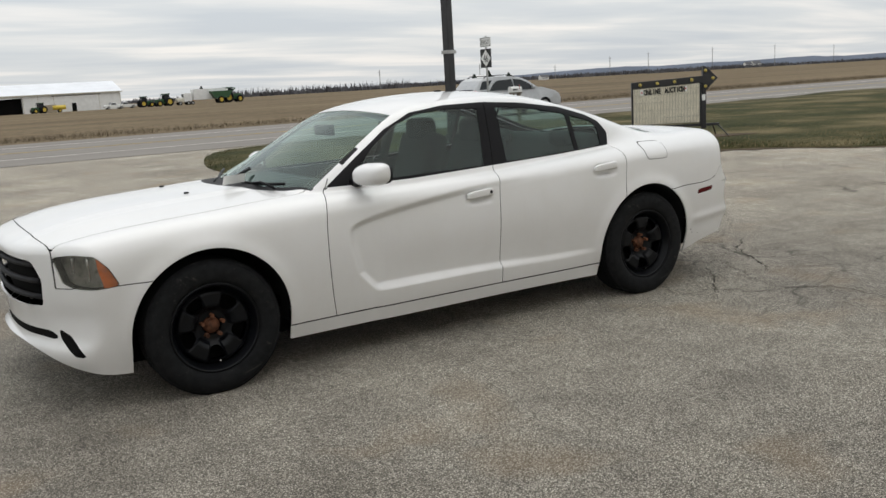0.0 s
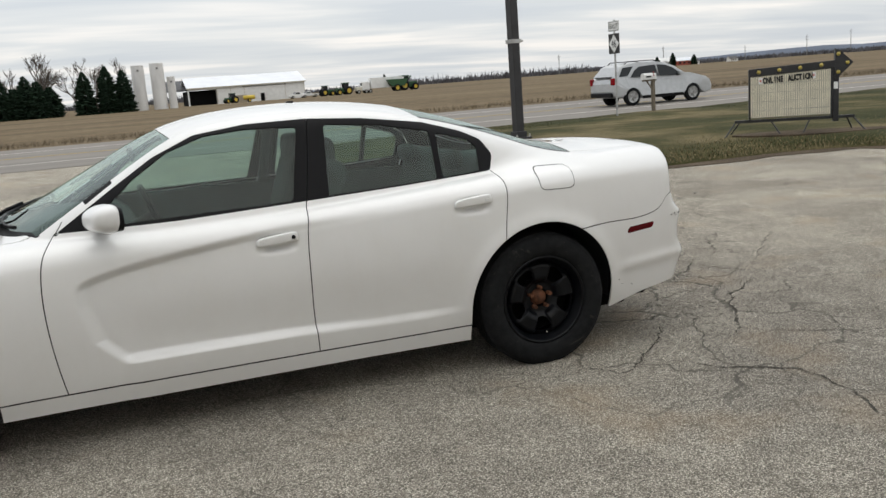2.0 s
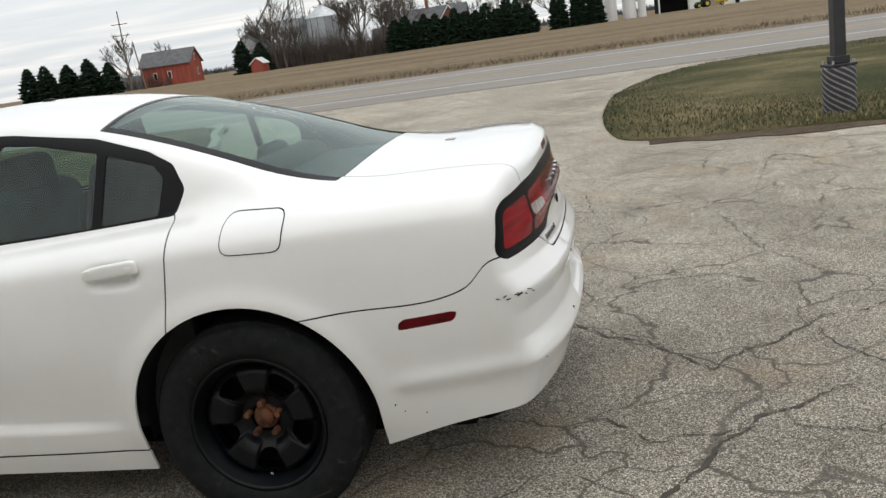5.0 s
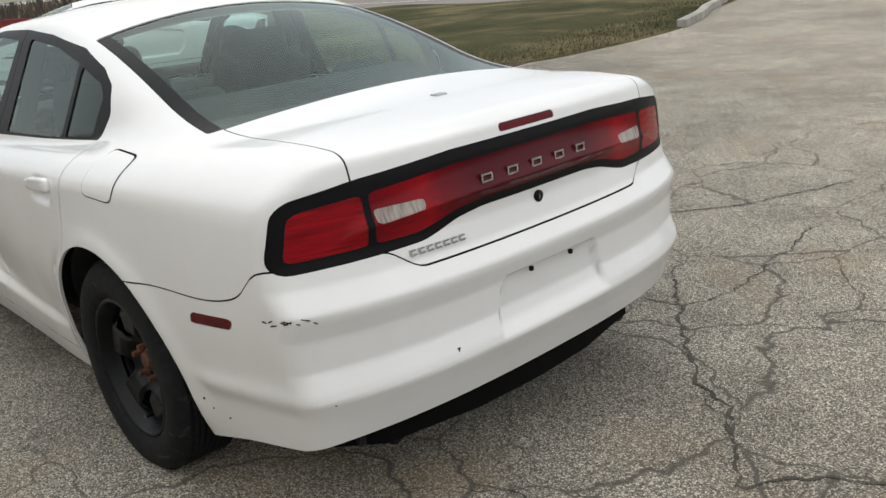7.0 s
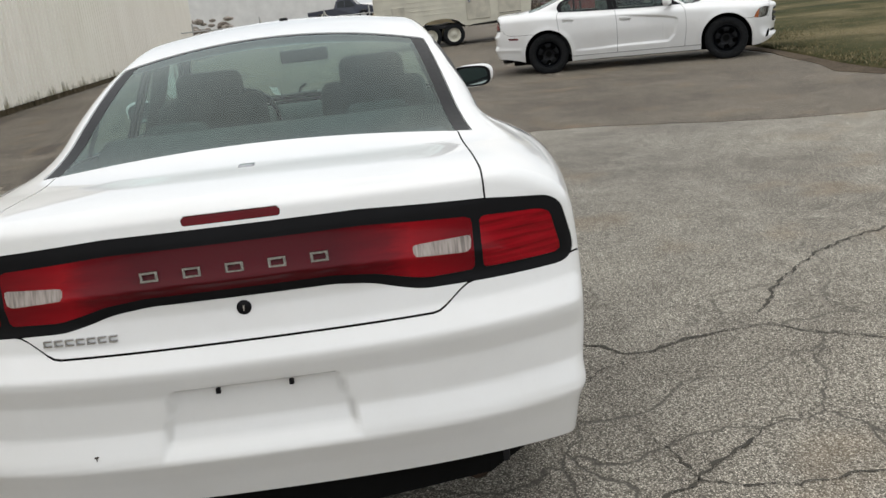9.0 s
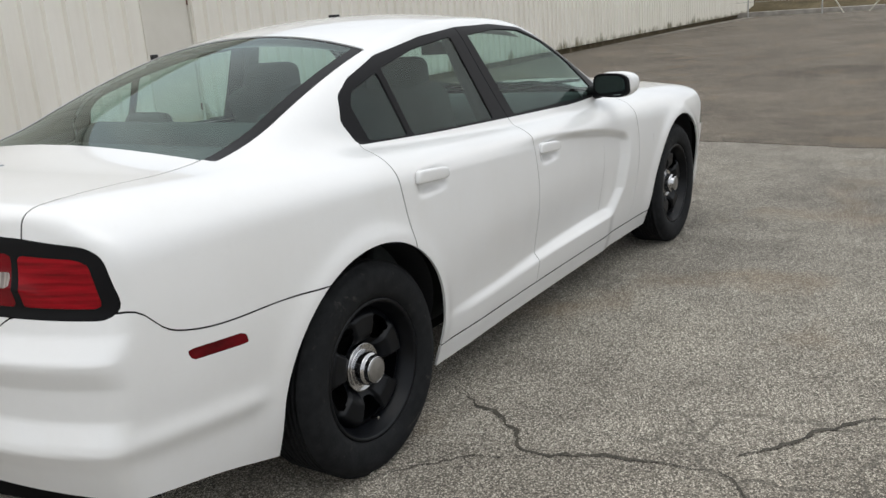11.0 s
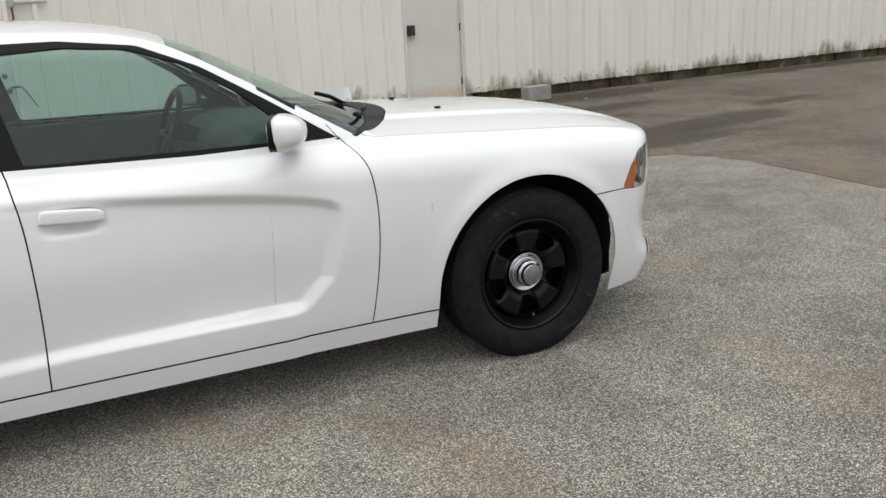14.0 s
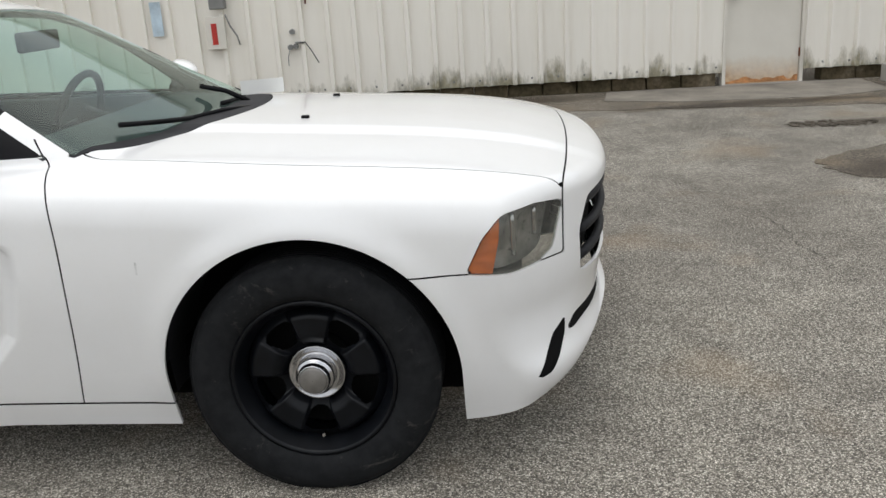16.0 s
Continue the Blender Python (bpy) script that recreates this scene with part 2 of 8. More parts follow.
def rod(bm, a, b, r0, r1=None, seg=12, caps=True):
    a, b = Vector(a), Vector(b)
    q = (b - a).to_track_quat("Z", "Y").to_matrix().to_4x4()
    bmesh.ops.create_cone(bm, cap_ends=caps, segments=seg, radius1=r0, radius2=r0 if r1 is None else r1, depth=(b - a).length,
                          matrix=Matrix.Translation((a + b) / 2) @ q)
    return bm


def tube(bm, pts, r, seg=8):
    """A round tube along a line of points."""
    rings = []
    pts = [Vector(p) for p in pts]
    for i, p in enumerate(pts):
        d = (pts[min(i + 1, len(pts) - 1)] - pts[max(i - 1, 0)]).normalized()
        q = d.to_track_quat("Z", "Y")
        rr = r(i / (len(pts) - 1)) if callable(r) else r
        rings.append([bm.verts.new(p + q @ Vector((math.cos(k * math.tau / seg) * rr, math.sin(k * math.tau / seg) * rr, 0))) for k in range(seg)])
    for a, b in zip(rings, rings[1:]):
        for k in range(seg):
            bm.faces.new((a[k], a[(k + 1) % seg], b[(k + 1) % seg], b[k]))
    for ring in (rings[0], rings[-1]):
        bm.faces.new(ring)
    return bm


def turned(profile, seg=64, axis="Y", caps=True):
    """A lathe-turned mesh: profile of (radius, offset along the axis)."""
    bm = bmesh.new()
    rings = []
    for r, h in profile:
        ring = []
        for k in range(seg):
            a = k * math.tau / seg
            c, s = math.cos(a) * r, math.sin(a) * r
            ring.append(bm.verts.new((c, h, s) if axis == "Y" else (c, s, h)))
        rings.append(ring)
    for a, b in zip(rings, rings[1:]):
        for k in range(seg):
            bm.faces.new((a[k], a[(k + 1) % seg], b[(k + 1) % seg], b[k]))
    if caps:
        for ring in (rings[0], rings[-1]):
            bm.faces.new(ring)
    return bm


def prism(bm, pts, axis, a, b):
    """A plate cut to an outline in two axes, from a to b along the third."""
    def at(p, d):
        return {"x": (d, p[0], p[1]), "y": (p[0], d, p[1]), "z": (p[0], p[1], d)}[axis]
    lo, hi = [bm.verts.new(at(p, a)) for p in pts], [bm.verts.new(at(p, b)) for p in pts]
    n = len(pts)
    bm.faces.new(lo), bm.faces.new(hi)
    for i in range(n):
        bm.faces.new((lo[i], lo[(i + 1) % n], hi[(i + 1) % n], hi[i]))
    return bm


# ---- the sedan's body as one smooth solid ----
def spline(pairs):
    xs, ys = np.array([p[0] for p in pairs], float), np.array([p[1] for p in pairs], float)
    n, h = len(xs), np.diff(xs)
    A, r = np.eye(n), np.zeros(n)
    for i in range(1, n - 1):
        A[i, i - 1], A[i, i], A[i, i + 1] = h[i - 1], 2 * (h[i - 1] + h[i]), h[i]
        r[i] = 6 * ((ys[i + 1] - ys[i]) / h[i] - (ys[i] - ys[i - 1]) / h[i - 1])
    m = np.linalg.solve(A, r)

    def f(x):
        x = np.clip(x, xs[0], xs[-1])
        i = np.clip(np.searchsorted(xs, x) - 1, 0, n - 2)
        d, hi = x - xs[i], h[i]
        return ys[i] + d * ((ys[i + 1] - ys[i]) / hi - hi * (2 * m[i] + m[i + 1]) / 6) + d * d * m[i] / 2 + d ** 3 * (m[i + 1] - m[i]) / (6 * hi)
    return f


def creased(pairs, r=.006):
    """Straight runs between points, with their corners eased by r."""
    xs, ys = [p[0] for p in pairs], [p[1] for p in pairs]

    def f(x):
        return sum(wt * np.interp(x + k * r, xs, ys) for k, wt in ((-1, .16), (-.5, .22), (0, .24), (.5, .22), (1, .16)))
    return f


def step(t):
    t = np.clip(t, 0, 1)
    return t * t * (3 - 2 * t)


def smax(a, b, k):
    h = np.maximum(k - np.abs(a - b), 0) / k
    return np.maximum(a, b) + h * h * k / 4


WHEEL_X, WHEEL_Z, ARCH_R = 1.526, 0.35, 0.418
plan_w = spline([(-2.6, .80), (-2.3, .878), (-2.0, .915), (-1.53, .935), (-1.0, .926), (-.3, .918), (.5, .922), (1.1, .934), (1.53, .938), (2.0, .905), (2.3, .862), (2.6, .80)])
tuck = spline([(.1, .105), (.2, .075), (.28, .052), (.4, .030), (.52, .012), (.65, 0), (.78, .002), (.87, .010), (.93, .024), (.98, .06), (1.04, .13), (1.14, .26)])
shoulder_rise = spline([(-2.6, -.10), (-2.0, -.06), (-1.5, -.03), (-.8, -.02), (.3, 0), (1.3, .045), (2.0, .05), (2.6, .03)])
body_top = spline([(-2.6, .74), (-2.45, .825), (-2.3, .878), (-2.1, .925), (-1.8, .962), (-1.45, .984), (-1.05, 1.005), (-.6, 1.01), (.4, 1.02), (1.3, 1.07), (1.85, 1.098), (2.1, 1.103), (2.35, 1.100), (2.47, 1.088), (2.62, 1.06)])
nose = spline([(.12, 2.27), (.22, 2.36), (.29, 2.405), (.335, 2.408), (.375, 2.392), (.42, 2.388), (.50, 2.398), (.57, 2.414), (.66, 2.422), (.74, 2.422), (.80, 2.420), (.86, 2.405), (.95, 2.32)])
tail = creased([(.15, 2.42), (.25, 2.485), (.33, 2.53), (.42, 2.562), (.475, 2.586), (.50, 2.580), (.555, 2.556), (.64, 2.556), (.692, 2.572), (.712, 2.573), (.77, 2.530), (.83, 2.514), (.92, 2.509), (1.0, 2.502), (1.06, 2.488), (1.12, 2.44)])
roof_line = spline([(-1.45, .80), (-1.25, .91), (-1.05, 1.012), (-.8, 1.133), (-.55, 1.262), (-.33, 1.368), (-.14, 1.425), (.09, 1.458), (.35, 1.470), (.75, 1.450), (1.1, 1.388), (1.4, 1.302), (1.65, 1.213), (1.9, 1.112), (2.1, 1.02), (2.35, .88)])
scallop_top = spline([(-.76, .765), (-.68, .795), (-.58, .820), (-.31, .862), (-.03, .895), (.35, .93), (.8, .955)])


def half_width(x, z):
    zz = z - shoulder_rise(x) * step((z - .6) / .3)
    w = plan_w(x) - tuck(zz)
    for cx in (-WHEEL_X, WHEEL_X):
        r = np.hypot(x - cx, z - WHEEL_Z)
        w = w + 0.014 * np.exp(-((r - .425) / .05) ** 2) * step((z - .2) / .2)
    # the hollow pressed into the front door, and the ledge under it
    deep = 0.034 * step((x + .75 - .27 * np.maximum(.67 - z, 0) - .7 * np.maximum(.5 - z, 0)) / .075) * (1 - step((x + .40) / 1.2))
    w = w - deep * step((scallop_top(x) - z) / .045) * step((z - .372) / .048)
    ledge = step((x + .60) / .10) * (1 - step((x - .80) / .35))
    low = .418 - .018 * step(x / .8)
    w = w + 0.010 * ledge * step((low - z) / .046) - 0.010 * ledge * step((z - low + .046) / .046) * (1 - step((z - .44) / .25))
    # finger hollows behind the door handles
    for hx in (.16, 1.145):
        w = w - .026 * np.exp(-(((x - hx) / .080) ** 4 + ((z - .833 - .07 * (hx - .16)) / .036) ** 4))
    # step round the rear bumper's lower edge
    w = w + 0.012 * step((x - 1.95) / .12) * np.exp(-((z - (.455 + .06 * (x - 2.0))) / .035) ** 2)
    return w


def solid(x, y, z):
    y = np.abs(y)
    front = step((.2 - x) / .6)
    rear = step((x - .4) / .6)
    w = y - half_width(x, z)
    top = body_top(x) - (.050 - .014 * step((x + .9) / 1.8)) * (y / .8) ** 2 + .010 * step((.46 - y) / .10) * step((-.9 - x) / .1) * step((x + 2.45) / .3)
    t = z - top
    f = -x - (nose(z) - .16 * y ** 2 - .32 * y ** 4)
    f = f - .020 * step((.385 - .17 * np.minimum((y / .85) ** 2, 1) - z) / .028) + .006
    f = f - .026 * step((y - .55) / .25) * step((.52 - z) / .18)
    r = x - (tail(z) - .0735 * y ** 2 - .181 * y ** 4)
    r = r + .020 * step((.245 - y - .25 * (z - .5)) / .018) * step((z - .475) / .05) * step((.655 - z) / .014)
    b = smax(w, t, (.13 - .03 * step((x + 1.1) / .6)))
    b = smax(b, f, .036)
    b = smax(b, r, .036)
    xe = x - .29 * y ** 2 * front + .14 * y ** 2 * rear
    g_top = z - (roof_line(xe) - .055 * (y / .6) ** 2 * (1 - .75 * front))
    g_side = (y - (.795 - .47 * (z - 1.0) - .13 * np.maximum(x - 1.0, 0) ** 2 - .05 * step((-.35 - x) / .6))) * .9
    g = smax(smax(g_top * .85, g_side, .06), .93 - z, .01)
    k = .012 + .09 * step((x - 1.2) / .35)
    h = np.maximum(k - np.abs(b - g), 0) / k
    return np.minimum(b, g) - h * h * k / 4


AX_Z, FAN_F, FAN_R = 0.60, -1.72, 1.72
us = [("f", a) for a in np.linspace(0, 90, 84)[:-1]] + [("m", x) for x in np.linspace(FAN_F, FAN_R, 281)] + [("r", a) for a in np.linspace(90, 0, 90)[1:]]
phis = np.radians(np.concatenate([np.linspace(-33, -22, 12)[:-1], np.linspace(-22, 36, 100)[:-1], np.linspace(36, 90, 64)]))
orig = np.array([((FAN_F if k == "f" else FAN_R if k == "r" else a), 0, AX_Z) for k, a in us])
plan = np.array([(-math.cos(radians(a)), math.sin(radians(a))) if k == "f" else (math.cos(radians(a)), math.sin(radians(a))) if k == "r" else (0.0, 1.0) for k, a in us])
O = np.repeat(orig, len(phis), axis=0)
D = np.stack([np.outer(plan[:, 0], np.cos(phis)).ravel(), np.outer(plan[:, 1], np.cos(phis)).ravel(), np.tile(np.sin(phis), len(us))], axis=1)


def strike(O, D, far=1.25, steps=56):
    """Where rays from inside meet the solid's outer skin."""
    ts = np.linspace(far, 0.02, steps)
    hi = np.full(len(O), far)
    lo = np.full(len(O), 0.02)
    todo = np.arange(len(O))
    prev = far
    for t in ts[1:]:
        p = O[todo] + D[todo] * t
        inside = solid(p[:, 0], p[:, 1], p[:, 2]) < 0
        hit = todo[inside]
        hi[hit], lo[hit] = prev, t
        todo = todo[~inside]
        prev = t
    for _ in range(18):
        mid = (lo + hi) / 2
        p = O + D * mid[:, None]
        inside = solid(p[:, 0], p[:, 1], p[:, 2]) < 0
        lo, hi = np.where(inside, mid, lo), np.where(inside, hi, mid)
    return O + D * ((lo + hi) / 2)[:, None]


def skin_normals(P):
    e, G = 0.003, []
    for k in range(3):
        d = np.zeros(3)
        d[k] = e
        a, b = P + d, P - d
        if k == 1:
            a, b = a.copy(), b.copy()
        G.append(solid(a[:, 0], a[:, 1], a[:, 2]) - solid(b[:, 0], b[:, 1], b[:, 2]))
    N = np.stack(G, axis=1)
    N[np.abs(P[:, 1]) < 0.004, 1] = 0
    return N / np.maximum(np.linalg.norm(N, axis=1, keepdims=True), 1e-9)


SKIN = strike(O, D)
SKIN[np.abs(SKIN[:, 1]) < 1e-4, 1] = 0
nu, nph = len(us), len(phis)
ii, jj = np.meshgrid(np.arange(nu - 1), np.arange(nph - 1), indexing="ij")
a0 = (ii * nph + jj).ravel()
QUAD_T = np.concatenate([np.stack([a0, a0 + nph + 1, a0 + nph], 1), np.stack([a0, a0 + 1, a0 + nph + 1], 1)])


class Soup:
    """Triangles of the body's left half, cut apart along panel lines."""

    def __init__(self, V, T):
        self.V, self.T = V, T

    def cut(self, f):
        """The parts where f is above and below nought."""
        V, T = self.V, self.T
        fv = f(V[:, 0], V[:, 1], V[:, 2])
        s = fv[T] > 0
        cnt = s.sum(1)
        pos, neg = [T[cnt == 3]], [T[cnt == 0]]
        newV, base = [], len(V)
        for want, major, minor in ((1, pos, neg), (2, neg, pos)):
            M = T[cnt == want]
            if len(M) == 0:
                continue
            sm = fv[M] > 0
            lone = np.argmax(sm if want == 1 else ~sm, axis=1)
            r = np.arange(len(M))
            A, B, C = M[r, lone], M[r, (lone + 1) % 3], M[r, (lone + 2) % 3]
            tb = (fv[A] / (fv[A] - fv[B]))[:, None]
            tc = (fv[A] / (fv[A] - fv[C]))[:, None]
            newV += [V[A] + (V[B] - V[A]) * tb, V[A] + (V[C] - V[A]) * tc]
            P, Q = base + np.arange(len(M)), base + len(M) + np.arange(len(M))
            base += 2 * len(M)
            major.append(np.stack([A, P, Q], 1))
            minor += [np.stack([P, B, C], 1), np.stack([P, C, Q], 1)]
        V2 = np.concatenate([V] + newV) if newV else V
        return Soup(V2, np.concatenate(pos)), Soup(V2, np.concatenate(neg))

    def tidy(self):
        if len(self.T) == 0:
            return self.V[:0], self.T
        key = np.round(self.V[self.T.ravel()] * 5000).astype(np.int64)
        _, first, inv = np.unique(key, axis=0, return_index=True, return_inverse=True)
        V, T = self.V[self.T.ravel()][first], inv.reshape(-1, 3)
        good = (T[:, 0] != T[:, 1]) & (T[:, 1] != T[:, 2]) & (T[:, 0] != T[:, 2])
        return V, T[good]


def panel(name, soup, mat, parent, label="", sink=0.0, depth=0.010, side=0):
    """A sheet of the skin with turned-in edges. side: +1 or -1 for one side of the car, 0 for both sides as one sheet."""
    V, T = soup.tidy()
    if side == 0:
        n0 = len(V)
        Vm = V * np.array([1, -1, 1])
        both = Soup(np.concatenate([V, Vm]), np.concatenate([T, T[:, ::-1] + n0]))
        V, T = both.tidy()
    elif side < 0:
        V, T = V * np.array([1, -1, 1]), T[:, ::-1]
    N = skin_normals(V)
    V = V - N * sink
    verts, norms, faces = [V], [N], [T]
    if depth:
        E = np.concatenate([T[:, [0, 1]], T[:, [1, 2]], T[:, [2, 0]]])
        key = np.sort(E, 1)
        _, idx, cnt = np.unique(key, axis=0, return_index=True, return_counts=True)
        B = E[idx[cnt == 1]]
        if len(B):
            m, n = len(B), len(V)
            a, b = B[:, 0], B[:, 1]
            d = V[b] - V[a]
            out = np.cross(d, (N[a] + N[b]) / 2)
            out /= np.maximum(np.linalg.norm(out, axis=1, keepdims=True), 1e-9)
            verts += [V[a], V[b], V[b] - N[b] * depth, V[a] - N[a] * depth]
            norms += [out] * 4
            r = np.arange(m)
            q = np.stack([n + r, n + 3 * m + r, n + 2 * m + r, n + m + r], 1)
            faces.append(np.stack([q[:, 0], q[:, 1], q[:, 2]], 1))
            faces.append(np.stack([q[:, 0], q[:, 2], q[:, 3]], 1))
    return mesh_part(name, np.concatenate(verts), np.concatenate(faces), mat, parent, label, True, np.concatenate(norms))


def rounded(pts, r=.03):
    """A closed outline with its corners rounded to about the radius r."""
    p = [Vector(q) for q in pts]
    out = []
    for k, c in enumerate(p):
        a, b = p[k - 1] - c, p[(k + 1) % len(p)] - c
        a, b = a.normalized() * min(r, a.length * .45), b.normalized() * min(r, b.length * .45)
        for t in (0, .25, .5, .75, 1):
            q = c + a * (1 - t) ** 2 + b * t * t
            out.append((q.x, q.y))
    return np.array(out)


def inside_of(poly):
    """Signed distance to a closed outline, above nought inside."""
    P, Q = poly, np.roll(poly, -1, axis=0)
    lo, hi = poly.min(0) - .06, poly.max(0) + .06

    def f(u, v):
        out = np.full(len(u), -.05)
        near = (u > lo[0]) & (u < hi[0]) & (v > lo[1]) & (v < hi[1])
        if not near.any():
            return out
        a, b = u[near][:, None], v[near][:, None]
        d = Q - P
        t = np.clip(((a - P[:, 0]) * d[:, 0] + (b - P[:, 1]) * d[:, 1]) / np.maximum((d ** 2).sum(1), 1e-12), 0, 1)
        dist = np.hypot(a - P[:, 0] - t * d[:, 0], b - P[:, 1] - t * d[:, 1]).min(1)
        cross = (P[:, 1] > b) != (Q[:, 1] > b)
        xi = P[:, 0] + (b - P[:, 1]) / np.where(np.abs(d[:, 1]) < 1e-12, 1e-12, d[:, 1]) * d[:, 0]
        ins = (cross & (a < xi)).sum(1) % 2 == 1
        out[near] = np.where(ins, dist, -dist)
        return out
    return f


GAP = 0.0052
door_front = spline([(.1, -.80), (.27, -.83), (.45, -.855), (.63, -.868), (.84, -.86), (.92, -.838), (.985, -.795), (1.1, -.72)])
door_mid = spline([(.1, .315), (.28, .31), (.51, .30), (.72, .30), (.94, .32), (1.02, .34), (1.35, .405), (1.5, .43)])
door_rear = spline([(.2, 1.30), (.70, 1.303), (.85, 1.325), (.96, 1.338), (1.03, 1.33), (1.07, 1.305), (1.2, 1.2)])
belt = spline([(-1.0, .98), (-.55, .988), (-.25, .99), (.33, 1.008), (.85, 1.028), (1.36, 1.060), (1.6, 1.08)])
bumper_rear = spline([(1.6, .70), (1.74, .708), (1.95, .718), (2.24, .738), (2.29, .765), (2.33, .808), (2.40, .822), (2.7, .83)])
hood_edge = spline([(-2.5, .70), (-2.3, .72), (-2.2, .735), (-1.9, .765), (-1.5, .77), (-1.15, .75), (-.8, .72)])
DLO = inside_of(rounded([(-.79, .985), (-.25, .985), (.33, 1.005), (.85, 1.025), (1.32, 1.05), (1.352, 1.13), (1.305, 1.212), (1.21, 1.262), (1.01, 1.325), (.69, 1.372), (.41, 1.392), (.11, 1.39), (-.14, 1.36), (-.34, 1.275), (-.54, 1.15)], .018))
PANE_F = inside_of(rounded([(-.655, .996), (.272, 1.013), (.352, 1.356), (.10, 1.368), (-.10, 1.352), (-.275, 1.293), (-.44, 1.188)], .012))
PANE_R = inside_of(rounded([(.450, 1.019), (1.018, 1.040), (1.030, 1.278), (.78, 1.330), (.49, 1.358)], .012))
PANE_Q = inside_of(rounded([(1.050, 1.043), (1.258, 1.055), (1.272, 1.175), (1.235, 1.218), (1.062, 1.268)], .012))


def side_face(x, y, z):
    return y - (.795 - .47 * (z - 1.0) - .13 * np.maximum(x - 1.0, 0) ** 2 - .05 * step((-.35 - x) / .6)) + .035


def arch(x, y, z):
    up = np.maximum(z - WHEEL_Z, 0) * .99 - .10 * np.maximum(WHEEL_Z - z, 0)
    return np.minimum(np.hypot(x - WHEEL_X, up), np.hypot(x + WHEEL_X, up)) - ARCH_R


bottom = spline([(-2.7, .38), (-2.42, .362), (-2.34, .33), (-2.25, .275), (-2.15, .23), (-2.05, .20), (-1.95, .188), (-1.6, .19), (-1.1, .195), (0, .195), (1.1, .19), (1.95, .235), (2.15, .285), (2.4, .325), (2.5, .345), (2.7, .35)])


def lampu(x, y):
    return np.arctan2(y, -(x + 1.7)) * .85


HEAD = inside_of(rounded([(1.095, .650), (1.052, .748), (1.003, .803), (.905, .815), (.800, .803), (.832, .72), (.845, .675), (.90, .650), (.98, .642)], .02))
HEAD_AMBER = inside_of(rounded([(1.12, .64), (1.06, .76), (1.004, .82), (1.010, .74), (1.032, .64)], .004))
GRILLE = inside_of(rounded([(-.61, .782), (-.3, .801), (.3, .801), (.61, .782), (.668, .69), (.645, .556), (.5, .548), (-.5, .548), (-.645, .556), (-.668, .69)], .03))
INTAKE = inside_of(rounded([(-.64, .430), (.64, .430), (.70, .40), (.66, .388), (.55, .392), (-.55, .392), (-.66, .388), (-.70, .40)], .02))
FOG = inside_of(rounded([(.772, .447), (.842, .415), (.925, .305), (.868, .312), (.784, .395)], .008))
BAND = inside_of(rounded([(-.3, 1.026), (.3, 1.026), (.6, 1.008), (.77, .985), (.805, .96), (.832, .85), (.827, .825), (.80, .808), (.60, .810), (.43, .814), (.37, .828), (.31, .846), (.22, .857), (-.3, .857)], .02))
LIT_OUT = inside_of(rounded([(.586, .968), (.74, .957), (.772, .945), (.795, .845), (.785, .836), (.586, .838)], .012))
LIT_IN = inside_of(rounded([(-.3, .988), (.3, .988), (.568, .970), (.564, .838), (.44, .838), (.385, .850), (.32, .868), (.22, .879), (-.3, .879)], .012))
REVERSE = inside_of(rounded([(.563, .926), (.415, .924), (.418, .896), (.556, .886)], .008))
STOP_LAMP = inside_of(rounded([(-.116, 1.059), (.116, 1.059), (.116, 1.037), (-.116, 1.037)], .006))
MARKER = inside_of(rounded([(2.045, .638), (2.055, .672), (2.235, .682), (2.225, .650)], .012))
FUEL = inside_of(rounded([(1.525, .935), (1.53, 1.05), (1.735, 1.045), (1.725, .93)], .035))


def lid_line(y):
    """Height of the gap between trunk lid and bumper."""
    return .755 + .058 * step((y - .45) / .11)


